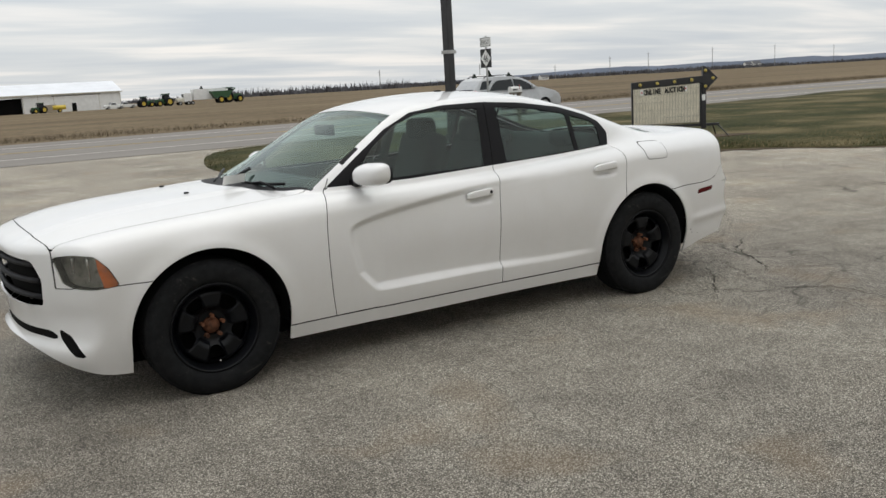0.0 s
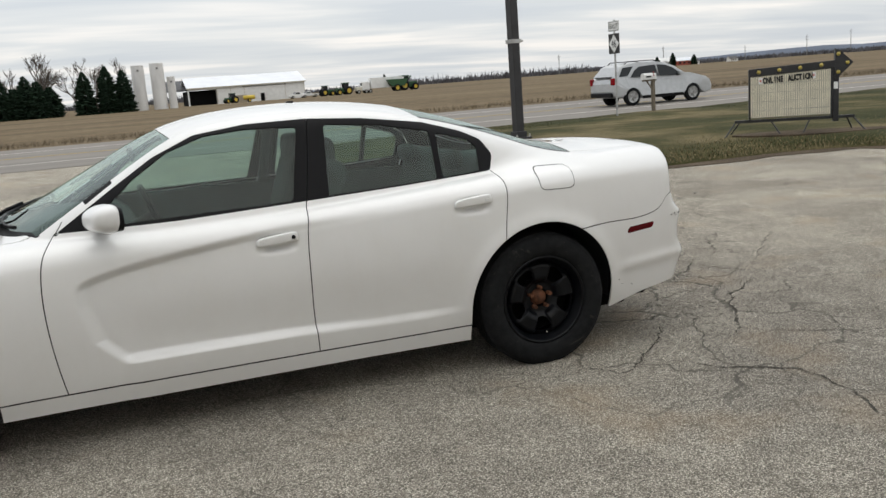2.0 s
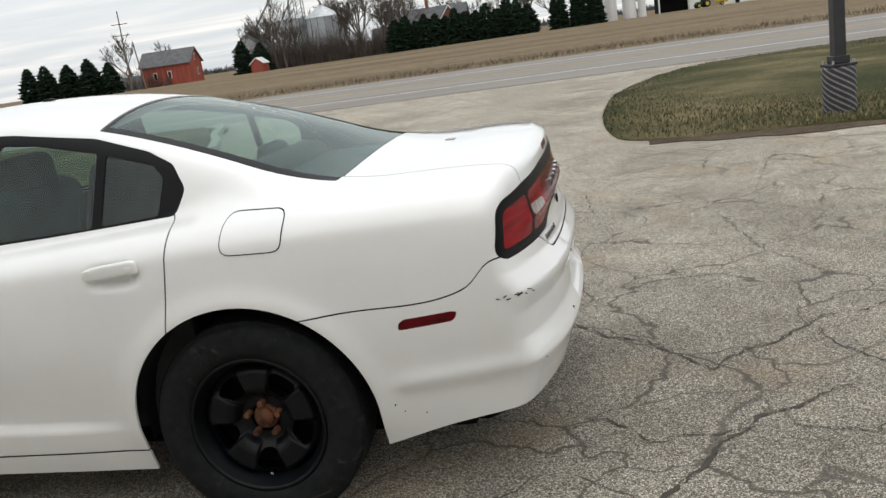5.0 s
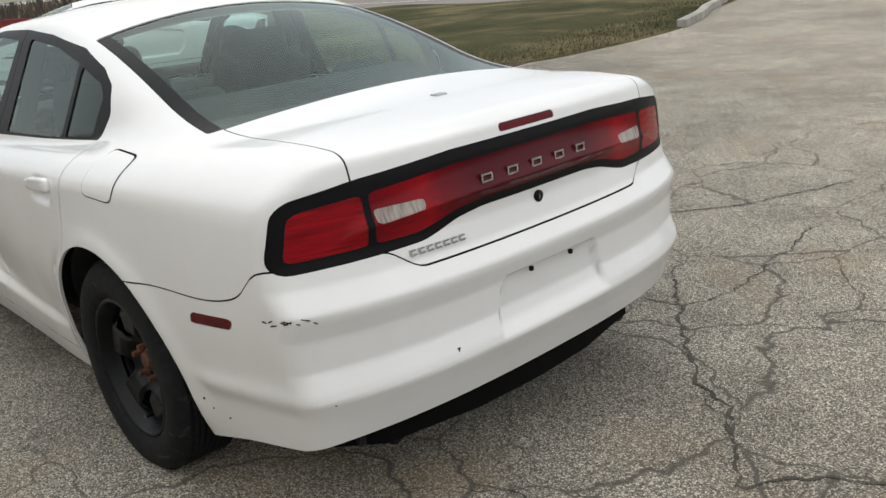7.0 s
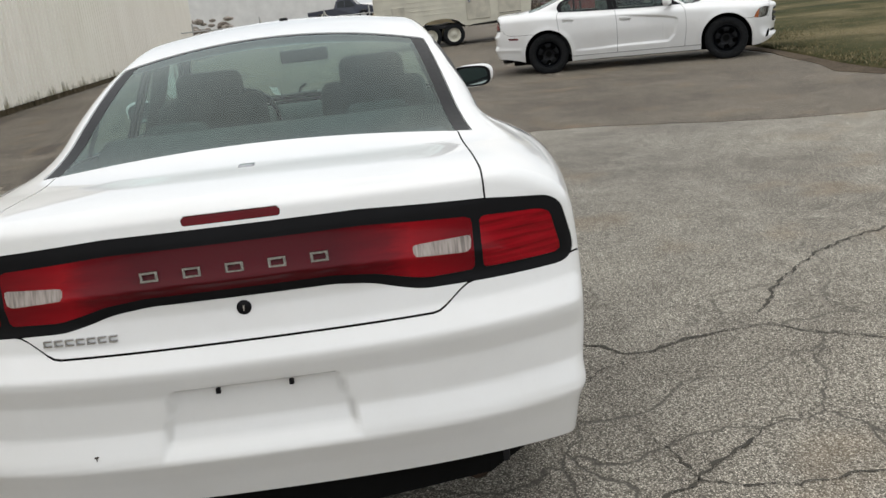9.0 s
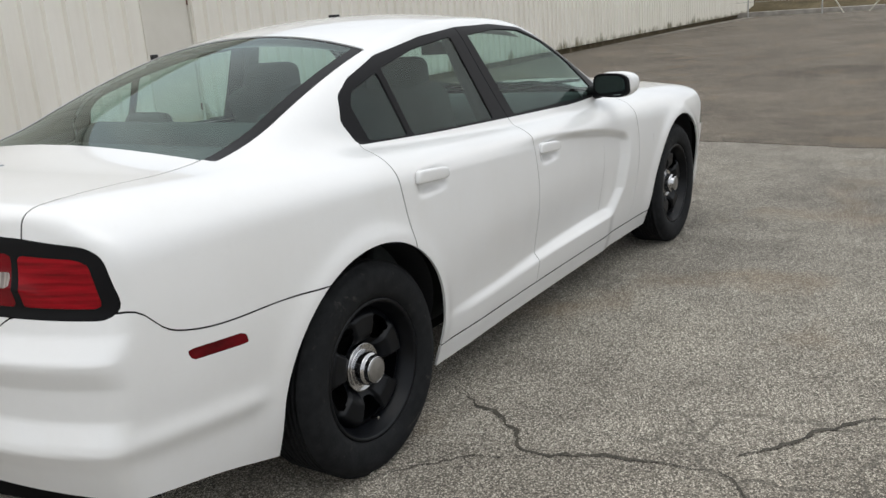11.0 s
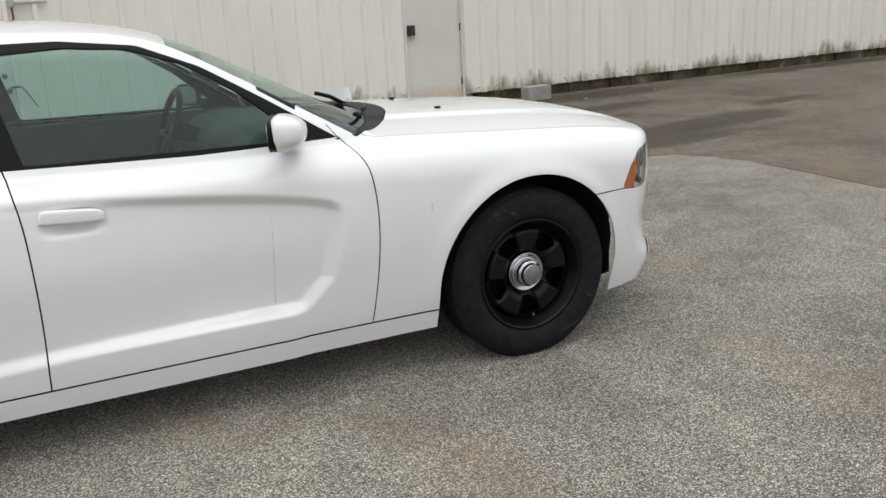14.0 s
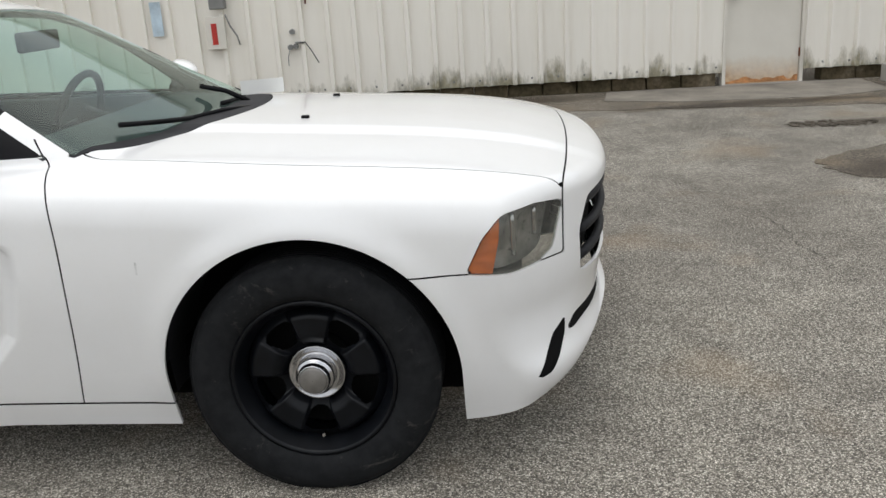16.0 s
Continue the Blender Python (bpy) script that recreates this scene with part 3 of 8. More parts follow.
def build_sedan(m, label, caps):
    car = empty("sedan", m, label, "car")
    soup = Soup(SKIN, QUAD_T)
    soup, _ = soup.cut(arch)
    soup, _ = soup.cut(lambda x, y, z: z - bottom(x))
    whole = soup

    def take(f, gap=GAP):
        nonlocal soup
        kept, _ = soup.cut(lambda x, y, z: f(x, y, z) - gap / 2)
        _, soup = soup.cut(lambda x, y, z: f(x, y, z) + gap / 2)
        return kept

    # windows first: black frames, then panes
    frames = take(lambda x, y, z: np.minimum(DLO(x, z), side_face(x, y, z)), 0.0)
    panes = []
    for shape in (PANE_F, PANE_R, PANE_Q):
        pane, frames = frames.cut(lambda x, y, z: shape(x, z))
        panes.append(pane)
    fr_front, fr_rest = frames.cut(lambda x, y, z: door_mid(z) - x - .002)
    _, fr_rear = frames.cut(lambda x, y, z: door_mid(z) - x + .002)
    ws = lambda x, y, z: np.minimum(np.minimum(x - (-1.10 + .42 * y ** 2), (-.285 + .12 * y ** 2) - x), np.minimum(.738 - .27 * (x + .86) - y, z - .97))
    windshield = take(ws, .003)
    patch = take(lambda x, y, z: np.minimum(np.minimum(np.minimum(x + .7 * (z - 1.15) + .69, -.505 - x - .7 * (z - 1.15)), np.minimum(z - 1.03, y - .4)), -.016 - DLO(x, z)), .001)
    bl = lambda x, y, z: np.minimum(np.minimum((1.895 - .10 * y ** 2) - x, x - (.975 + .10 * y ** 2)), np.minimum(.575 + .085 * (x - .95) - y, z - 1.06))
    backlight = take(bl, .003)
    # lamps and openings at the ends
    band = take(lambda x, y, z: np.minimum(BAND(y, z), x - 2.2), .002)
    stop = take(lambda x, y, z: np.minimum(STOP_LAMP(y, z), x - 2.3), .001)
    head = take(lambda x, y, z: np.minimum(HEAD(lampu(x, y), z), -1.85 - x), .003)
    grille = take(lambda x, y, z: np.minimum(GRILLE(y, z), -2.2 - x), 0.0)
    intake = take(lambda x, y, z: np.minimum(INTAKE(y, z), -2.2 - x), 0.0)
    fog = take(lambda x, y, z: np.minimum(FOG(lampu(x, y), z), -2.0 - x), 0.0)
    marker = take(lambda x, y, z: MARKER(x, z) + np.where(y < .5, -1, 0), .001)
    # sheet-metal panels
    rocker = take(lambda x, y, z: np.minimum(np.minimum(.275 - z, 1.25 - x), x + 1.25), .0085)
    fdoor = take(lambda x, y, z: np.minimum(np.minimum(x - door_front(z), door_mid(z) - x), np.minimum(belt(x) + .004 - z, y - .6)))
    rdoor = take(lambda x, y, z: np.minimum(np.minimum(x - door_mid(z), door_rear(z) - x), np.minimum(belt(x) + .004 - z, y - .6)))
    hood = take(lambda x, y, z: np.minimum(np.minimum(hood_edge(x) - y, x + 2.28 - .085 * y ** 2), (-1.22 + .62 * y ** 2) - x) + np.where(z < .7, -1, 0))
    cowl = take(lambda x, y, z: np.minimum(np.minimum(x - (-1.22 + .62 * y ** 2), (-1.09 + .43 * y ** 2) - x), np.minimum(.745 - y, z - .94)), .002)
    fender = take(lambda x, y, z: np.minimum(np.minimum(np.minimum(-.5 - x, door_front(z) - x + .004), np.maximum(z - .652, x + 1.6)), x + 2.28 - .085 * y ** 2) + np.where((z > 1.04) & (x > -.85), -1, 0))
    lid = take(lambda x, y, z: np.minimum(np.minimum(np.minimum(.606, .552 + .6 * np.maximum(z - .80, 0)) - y, x - (1.895 - .10 * y ** 2) - .004), np.maximum(z - lid_line(y), 2.3 - x)) + np.where(z < .7, -1, 0))
    rbump = take(lambda x, y, z: np.minimum(bumper_rear(x) - z, x - 1.6) + np.where(z > .9, -1, 0))
    fbump = take(lambda x, y, z: np.minimum(-1.4 - x, 0.95 - z))
    rest = soup

    # near-black sheet just under the panels paints the shade in their gaps
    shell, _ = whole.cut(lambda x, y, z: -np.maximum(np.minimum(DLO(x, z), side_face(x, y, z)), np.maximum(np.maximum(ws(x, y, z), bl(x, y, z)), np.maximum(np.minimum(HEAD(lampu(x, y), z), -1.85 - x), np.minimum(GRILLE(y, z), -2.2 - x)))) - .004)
    panel("inner_shell", shell, BLACK_AND_SHADE, car, "near-black sheet painting the shade in the panel gaps", sink=.0026, depth=0)
    panel("body_side", rest, PAINT, car, "white roof, pillars and rear quarters")
    panel("hood", hood, PAINT, car, "white bonnet with a raised middle")
    panel("cowl_panel", cowl, PLASTIC, car, "black plastic cowl below the windscreen", sink=.0012, depth=.004)
    panel("trunk_lid", lid, PAINT, car, "white boot lid with a ducktail edge")
    fb = panel("front_bumper", fbump, PAINT, car, "white front bumper")
    rb = panel("rear_bumper", rbump, PAINT, car, "white scuffed rear bumper")
    panel("windshield", windshield, GLASS_W, car, "clear windscreen", sink=.004, depth=.003)
    back_pane, back_frit = backlight.cut(lambda x, y, z: np.minimum(.525 + .085 * (x - .95) - y, x - .988 - .10 * y ** 2))
    rw = panel("rear_window", back_pane, GLASS_B, car, "tinted rear window", sink=.004, depth=.003)
    panel("window_border", back_frit, TRIM, rw, "black border", sink=.0035, depth=.004)
    panel("grille_cavity", grille, BLACK_AND_SHADE, fb, "dark grille opening", sink=.06, depth=0)
    # intake and fog sheets lie flush; near-black paints the shade of their depth
    panel("lower_intake", intake, BLACK_AND_SHADE, fb, "black lower intake", sink=.0012, depth=0)
    for s in (-1, 1):
        panel("fog_pocket", fog, BLACK_AND_SHADE, fb, "black fog lamp pocket", sink=.0012, depth=0, side=s)
        panel("pillar_patch", patch, TRIM, car, "black patch on the windscreen pillar", side=s, depth=.004)
        panel("rocker_panel", rocker, PAINT, car, side=s)
        panel("front_fender", fender, PAINT, car, side=s)
        d = panel("front_door", fdoor, PAINT, car, "white front door with a pressed hollow", side=s)
        panel("window_frame", fr_front, TRIM, d, "black window frame", side=s, sink=.001)
        panel("window_pane", panes[0], GLASS, d, "tinted pane", side=s, sink=.005, depth=.003)
        door_handle(d, .16, s, keyhole=s < 0)
        d = panel("rear_door", rdoor, PAINT, car, "white rear door", side=s)
        panel("window_frame", fr_rear, TRIM, d, "black window frame", side=s, sink=.001)
        panel("window_pane", panes[1], GLASS, d, "tinted pane", side=s, sink=.005, depth=.003)
        panel("quarter_pane", panes[2], GLASS, d, "tinted quarter pane", side=s, sink=.005, depth=.003)
        door_handle(d, 1.145, s)
        panel("side_marker", marker, RED_DEEP, car, "dark red side marker", side=s, sink=.0015)
        lamp = panel("headlight", head, GLASS_L, car, "hazed headlight with a painted pale sheen", side=s, sink=.002, depth=.02)
        am, inner = head.cut(lambda x, y, z: HEAD_AMBER(lampu(x, y), z))
        panel("amber_reflector", am, AMBER, lamp, "amber corner", side=s, sink=.012, depth=.01)
        panel("lamp_bowl", inner, SMOKE, lamp, "grey reflector bowl", side=s, sink=.05, depth=0)
        for k, ang in enumerate((52, 63)):
            bm = bmesh.new()
            c = Vector((-1.7 - .74 * math.cos(radians(ang)), s * .74 * math.sin(radians(ang)), .745))
            d2 = Vector((-math.cos(radians(ang * .6)), s * math.sin(radians(ang * .6)), 0))
            rod(bm, c - d2 * .05, c + d2 * .03, .048, .056, 24)
            part("projector_barrel", bm, SMOKE if k else TRIM, lamp, smooth=True)
        for u, lo_z, hi_z in ((.985, .685, .800), (.915, .725, .800)):
            a = u / .85
            zs = np.linspace(lo_z, hi_z, 6)
            P = strike(np.array([[FAN_F, 0, z] for z in zs]), np.array([[-math.cos(a), math.sin(a), 0.0]] * 6))
            bm = bmesh.new()
            tube(bm, [(p[0] + .022 * math.cos(a), s * (p[1] - .022 * math.sin(a)), p[2]) for p in P], .0075, 8)
            part("reflector_bar", bm, CHROME, lamp, "bright upright reflector bar", True)
        part("splash_shield", boxed((-1.985, s * .60 - .20, .25), (-1.965, s * .60 + .20, .62), .008), PLASTIC, car, "black wheel-arch splash shield")
        mirror(car, s)
    flap_at = lambda x, y, z: np.minimum(FUEL(x, z), y - .6)
    flap, _ = whole.cut(lambda x, y, z: flap_at(x, y, z) - .0018)
    ring, _ = whole.cut(lambda x, y, z: flap_at(x, y, z) + .0016)
    _, ring = ring.cut(lambda x, y, z: flap_at(x, y, z) - .0022)
    fd = panel("fuel_door", flap, PAINT, car, "white fuel filler flap", side=-1, sink=-.0024, depth=.002)
    # gap shade drawn as a near-black ring laid on the paint
    panel("flap_gap", ring, BLACK_AND_SHADE, fd, "near-black ring painting the shade of the flap's gap", side=-1, sink=-.0014, depth=0)
    # tail lamps: black surround with red lenses in it
    lo, rim = band.cut(lambda x, y, z: LIT_OUT(y, z))
    li, rim = rim.cut(lambda x, y, z: LIT_IN(y, z))
    rev, li = li.cut(lambda x, y, z: REVERSE(y, z))
    tl = panel("tail_light_surround", rim, TRIM, car, "black full-width tail lamp surround", sink=.0008, depth=.003)
    panel("tail_lens", li, TAIL_RED, tl, "deep red lens", sink=.0014, depth=.002)
    for s in (-1, 1):
        panel("corner_lens", lo, RED, tl, "bright red lens", side=s, sink=.0014, depth=.002)
        panel("reversing_lens", rev, CLEAR, tl, "clear ribbed reversing lens", side=s, sink=.0012, depth=.002)
    panel("high_stop_lamp", stop, RED_DEEP, car, "dark red high stop lamp", sink=.002)
    details(car, fb, rb)
    cabin(car)
    for sx in (-1, 1):
        for sy in (-1, 1):
            wheel(car, sx * WHEEL_X, sy, caps and sy > 0)
    return car


def on_side(x, z, s, lift=0.0):
    return Vector((x, s * (float(half_width(np.array(x), np.array(z))) + lift), z))


def on_tail(y, z, lift=0.0):
    return Vector((float(tail(np.array(z))) - .0735 * y * y - .181 * y ** 4 + lift, y, z))


def door_handle(door, x, s, keyhole=False):
    z = .855 + .07 * (x - .16)
    c = on_side(x, z, s, .022)
    bm = bmesh.new()
    bmesh.ops.create_uvsphere(bm, u_segments=40, v_segments=16, radius=1)
    for v in bm.verts:
        px, py, pz = v.co
        wide = .098 * (1 - .10 * pz)
        v.co = Vector((math.copysign(abs(px) ** .36, px) * wide, math.copysign(abs(py) ** .6, py) * .014, math.copysign(abs(pz) ** .42, pz) * (.0225 + .004 * px)))
    bm.transform(Matrix.Translation(c + Vector((0, s * .007, 0))) @ Matrix.Rotation(radians(-4), 4, "Y"))
    h = part("door_handle", bm, PAINT, door, "white pull handle", True)
    for dx in (-.070, .070):
        part("handle_foot", boxed(c + Vector((dx - .012, -.022, -.010)), c + Vector((dx + .012, .010 if s < 0 else .010, .010)), .004), PAINT, h)
    if keyhole:
        bm = bmesh.new()
        rod(bm, c + Vector((.074, -.010, .004)), c + Vector((.074, -.0235, .004)), .010, None, 20)
        part("key_lock", bm, TRIM, h, "dark key lock", True)


def mirror(car, s):
    bm = bmesh.new()
    bmesh.ops.create_uvsphere(bm, u_segments=36, v_segments=20, radius=1)
    for v in bm.verts:
        x, y, z = v.co
        v.co = Vector((math.copysign(abs(x) ** .75, x) * .085 * (1.0 if x < 0 else .45), math.copysign(abs(y) ** .62, y) * .120, math.copysign(abs(z) ** .70, z) * (.064 if x > 0 else .064 - .016 * abs(x)) + .01 * y * s))
    turn = Matrix.Translation((-.555 + s * .015, s * .925, -.005)) @ Matrix.Rotation(radians(-20 * s), 4, "Z") @ Matrix.Translation((.545, -s * .935, 0))
    bm.transform(turn @ Matrix.Translation((-.545, s * .935, 1.052)))
    mi = part("side_mirror", bm, PAINT, car, "white door mirror", True)
    bm = bmesh.new()
    pts = [(math.cos(a) * .085, math.sin(a) * .05) for a in np.linspace(0, math.tau, 28, endpoint=False)]
    pts = [(math.copysign(abs(p[0] / .085) ** .6, p[0]) * .112 + s * .935, math.copysign(abs(p[1] / .05) ** .6, p[1]) * .058 + 1.052) for p in pts]
    prism(bm, pts, "x", -.53, -.506)
    bm.transform(turn)
    part("mirror_rim", bm, TRIM, mi, "black rim")
    bm = bmesh.new()
    prism(bm, [((p[0] - s * .935) * .88 + s * .935, (p[1] - 1.052) * .82 + 1.052) for p in pts], "x", -.507, -.503)
    bm.transform(turn)
    part("mirror_glass", bm, MIRROR, mi, "mirror glass")
    bm = bmesh.new()
    tube(bm, [(-.61, s * .76, 1.0), (-.60, s * .82, 1.005), (-.585, s * .88, 1.03)], lambda t: .034 - .008 * t, 12)
    part("mirror_stalk", bm, TRIM, mi, "black stalk", True)


def details(car, fb, rb):
    # grille bars and mesh
    for z in (.60, .68, .76):
        bm = bmesh.new()
        pts = [(-(float(nose(np.array(z))) - .16 * y * y - .32 * y ** 4) + .028, y, z) for y in np.linspace(-.62, .62, 25)]
        tube(bm, pts, .015, 8)
        part("grille_bar", bm, PLASTIC, fb, "black grille bar", True)
    # cowl and wipers
    for y0, y1 in ((-.60, .0), (.02, .56)):
        bm = bmesh.new()
        pts = []
        for t in np.linspace(0, 1, 9):
            y = y0 + (y1 - y0) * t
            x = -1.115 + .42 * y * y + .05 * t
            z = float(roof_line(np.array(x - .29 * y * y))) + .012
            pts.append((x, y, max(z, .995)))
        tube(bm, pts, .009, 6)
        w = part("wiper", bm, TRIM, car, "black wiper", True)
        bm = bmesh.new()
        tube(bm, [(pts[0][0] - .07, y0 - .02, 1.0), (pts[2][0] - .03, pts[2][1], pts[2][2] + .015), pts[4]], .008, 6)
        part("wiper_arm", bm, TRIM, w, smooth=True)
    # curled paper tag by the driver's wiper
    bm = bmesh.new()
    lo, hi = [], []
    for k in range(9):
        a = -.25 + k * .21
        p = Vector((.085 - .0205 * k, -.02 * math.sin(a), .0))
        lo.append(bm.verts.new(p)), hi.append(bm.verts.new(p + Vector((0, -.022, .052))))
    for k in range(8):
        bm.faces.new((lo[k], lo[k + 1], hi[k + 1], hi[k]))
    bmesh.ops.solidify(bm, geom=bm.faces[:], thickness=.0016)
    bm.transform(Matrix.Translation((-1.15, -.25, 1.015)) @ Matrix.Rotation(radians(14), 4, "Z"))
    part("paper_tag", bm, PAPER, car, "white curled paper tag")
    bm = bmesh.new()
    tube(bm, [(-1.13, -.12, 1.005), (-1.05, -.10, 1.05), (-.97, -.06, 1.075)], .010, 6)
    part("wiper_stub", bm, TRIM, car, "bare wiper arm standing off the glass", True)
    for s in (-1, 1):
        top = float(body_top(np.array(-1.43))) - .05 * (.27 / .8) ** 2 + .010
        part("washer_nozzle", boxed((-1.442, s * .272 - .010, top - .004), (-1.416, s * .272 + .010, top + .009), .004), TRIM, car, "black washer nozzle")
    # rear: badge bars, lock, damage marks, plate recess, exhaust
    part("roof_plug", boxed((.43, -.018, 1.464), (.47, .018, 1.478), .005), TRIM, car, "small black roof plug")
    part("trunk_badge", boxed((2.112, -.022, 1.098), (2.148, .022, 1.109), .004), CHROME, car, "small chrome badge base")
    bm = bmesh.new()
    c = on_tail(0, .829)
    rod(bm, c - Vector((.01, 0, 0)), c + Vector((.006, 0, 0)), .019, .017, 28)
    lk = part("key_lock", bm, TRIM, car, "black boot lock", True)
    part("key_slot", boxed(c + Vector((.004, -.002, -.007)), c + Vector((.0075, .002, .007))), CHROME, lk)
    for y in (-.205, -.105, -.005, .095, .195):
        z = .932
        bm = bmesh.new()
        for lo, hi in (((-.021, -.012), (.021, -.0068)), ((-.021, .0068), (.021, .012)), ((-.021, -.0068), (-.015, .0068)), ((.015, -.0068), (.021, .0068))):
            p = on_tail(y + (lo[0] + hi[0]) / 2, z + (lo[1] + hi[1]) / 2)
            p = Vector((p[0], y, z))
            box(bm, p + Vector((-.006, lo[0], lo[1])), p + Vector((.016, hi[0], hi[1])))
        part("badge_bar", bm, CHROME, car, "thin chrome badge shape on the red lens")
    for k in range(7):
        y = -.475 + k * .0265
        bm = bmesh.new()
        for lo, hi in (((-.010, -.0075), (.010, -.004)), ((-.010, .004), (.010, .0075)), ((-.010, -.004), (-.0065, .004))):
            p = on_tail(y + (lo[0] + hi[0]) / 2, .793 + (lo[1] + hi[1]) / 2)
            p = Vector((p[0], y, .793))
            box(bm, p + Vector((-.004, lo[0], lo[1])), p + Vector((.0065, hi[0], hi[1])))
        part("badge_bar", bm, CHROME, car, "small chrome badge bar")
    for y in (-.088, .088):
        p = on_tail(y, .640)
        part("plate_hole", boxed(p + Vector((-.01, -.006, -.007)), p + Vector((.002, .006, .007)), .003), TRIM, rb, "dark screw hole")
    # scuff on the driver's rear corner
    rng = random.Random(4)
    for k in range(9):
        a = radians(46.5 + k * .8 + rng.uniform(-.7, .7))
        p = strike(np.array([[FAN_R, 0, AX_Z]]), np.array([[math.cos(a) * .985, math.sin(a) * .985, .092 + rng.uniform(-.006, .006)]]))[0]
        p = Vector((p[0], -p[1], p[2]))
        bm = bmesh.new()
        L = rng.uniform(.003, .013)
        box(bm, (-.002, -L, -.0013), (.002, L, .0013), .0006)
        bm.transform(Matrix.Translation(p) @ Matrix.Rotation(-a + rng.uniform(-.2, .2), 4, "Z") @ Matrix.Rotation(rng.uniform(-.5, .5), 4, "X"))
        part("scuff_mark", bm, TRIM, rb, "black scuff where paint is gone")
    # scratches, chips and a split in the paint
    def streak(pts, wide, mat, label, name="paint_scratch"):
        P = strike(np.array([[q[0], 0, q[1]] for q in pts]), np.array([[0, 1.0, 0]] * len(pts)))
        V, F = [], []
        for k, p in enumerate(P):
            s = 1 if pts[k][2] > 0 else -1
            for dx, dy in ((-wide, .0006), (wide, .0006), (wide, -.004), (-wide, -.004)):
                V.append((p[0] + dx, s * (p[1] + dy), p[2]))
        for k in range(len(P) - 1):
            for j in range(4):
                F.append((4 * k + j, 4 * k + (j + 1) % 4, 4 * k + 4 + (j + 1) % 4, 4 * k + 4 + j))
        mesh_part(name, V, F, mat, car, label, False)
    streak([(-.470 - .010 * (z - .42) / .33, z, 1) for k, z in enumerate(np.linspace(.42, .75, 12))], .0014, GREY_SCUFF, "thin grey scratch on the door")
    streak([(-1.083, z, 1) for z in np.linspace(.685, .72, 4)], .0028, GREY_SCUFF, "small grey scuff on the wing")
    for (x, y, z), (a, b, c), mat in (((2.372, -.783, 1.003), (.002, .002, .004), RUST), ((2.40, -.8355, .665), (.0015, .001, .020), TRIM),
                                      ((2.560, -.402, .506), (.003, .001, .006), SOOT), ((2.561, -.402, .511), (.003, .005, .001), SOOT), ((2.455, -.799, .488), (.005, .002, .0015), TRIM),
                                      ((2.478, -.759, .468), (.005, .002, .0015), TRIM), ((1.995, -.880, .385), (.002, .003, .003), TRIM), ((2.02, -.868, .357), (.002, .003, .002), TRIM), ((2.088, -.857, .343), (.002, .003, .0015), TRIM)):
        part("chip_mark", boxed((x - a, y - b, z - c), (x + a, y + b, z + c), .001), mat, rb, "dark paint chip")
    bm = bmesh.new()
    prism(bm, [(1.98, -.66), (2.26, -.70), (2.40, -.56), (2.462, -.25), (2.474, 0), (2.462, .25), (2.40, .56), (2.26, .70), (1.98, .66)], "z", .236, .37)
    part("rear_valance", bm, BLACK_AND_SHADE, rb, "black lower valance")
    for s in (-1, 1):
        bm = bmesh.new()
        tube(bm, [(1.9, s * .52, .255), (2.3, s * .52, .252), (2.40, s * .525, .250)], .032, 16)
        part("exhaust_pipe", bm, SOOT if s > 0 else TRIM, car, "sooty exhaust pipe", True)
        part("exhaust_hanger", boxed((2.26, s * .60 - .02, .235), (2.36, s * .60 + .02, .28), .008), PLASTIC, car, "black exhaust hanger")
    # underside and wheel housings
    part("underbody", boxed((-2.12, -.60, .165), (2.20, .60, .30), .02), BLACK_AND_SHADE, car, "black underside")
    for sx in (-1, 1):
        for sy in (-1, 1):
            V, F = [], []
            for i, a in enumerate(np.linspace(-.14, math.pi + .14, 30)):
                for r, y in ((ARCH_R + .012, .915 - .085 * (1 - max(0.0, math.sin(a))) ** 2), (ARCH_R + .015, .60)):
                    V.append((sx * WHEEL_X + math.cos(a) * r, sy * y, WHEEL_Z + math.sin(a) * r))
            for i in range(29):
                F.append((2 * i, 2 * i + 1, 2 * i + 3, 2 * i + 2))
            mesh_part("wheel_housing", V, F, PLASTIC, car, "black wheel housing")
            part("housing_wall", boxed((sx * WHEEL_X - .44, sy * .60 - .01, .25), (sx * WHEEL_X + .44, sy * .60 + .01, .80)), BLACK_AND_SHADE, car, "black inner wheel wall")


def seat_mesh(w, head=True):
    bm = bmesh.new()
    box(bm, (-.26, -w / 2, -.10), (.28, w / 2, .08), .05, 3)
    bk = bmesh.new()
    box(bk, (-.08, -w / 2 + .02, 0), (.08, w / 2 - .02, .50 if w > 1 else .58), .07, 3)
    bk.transform(Matrix.Translation((.25, 0, .02)) @ Matrix.Rotation(radians(18), 4, "Y"))
    tmp = bpy.data.meshes.new("t")
    bk.to_mesh(tmp); bk.free()
    bm.from_mesh(tmp)
    bpy.data.meshes.remove(tmp)
    return bm


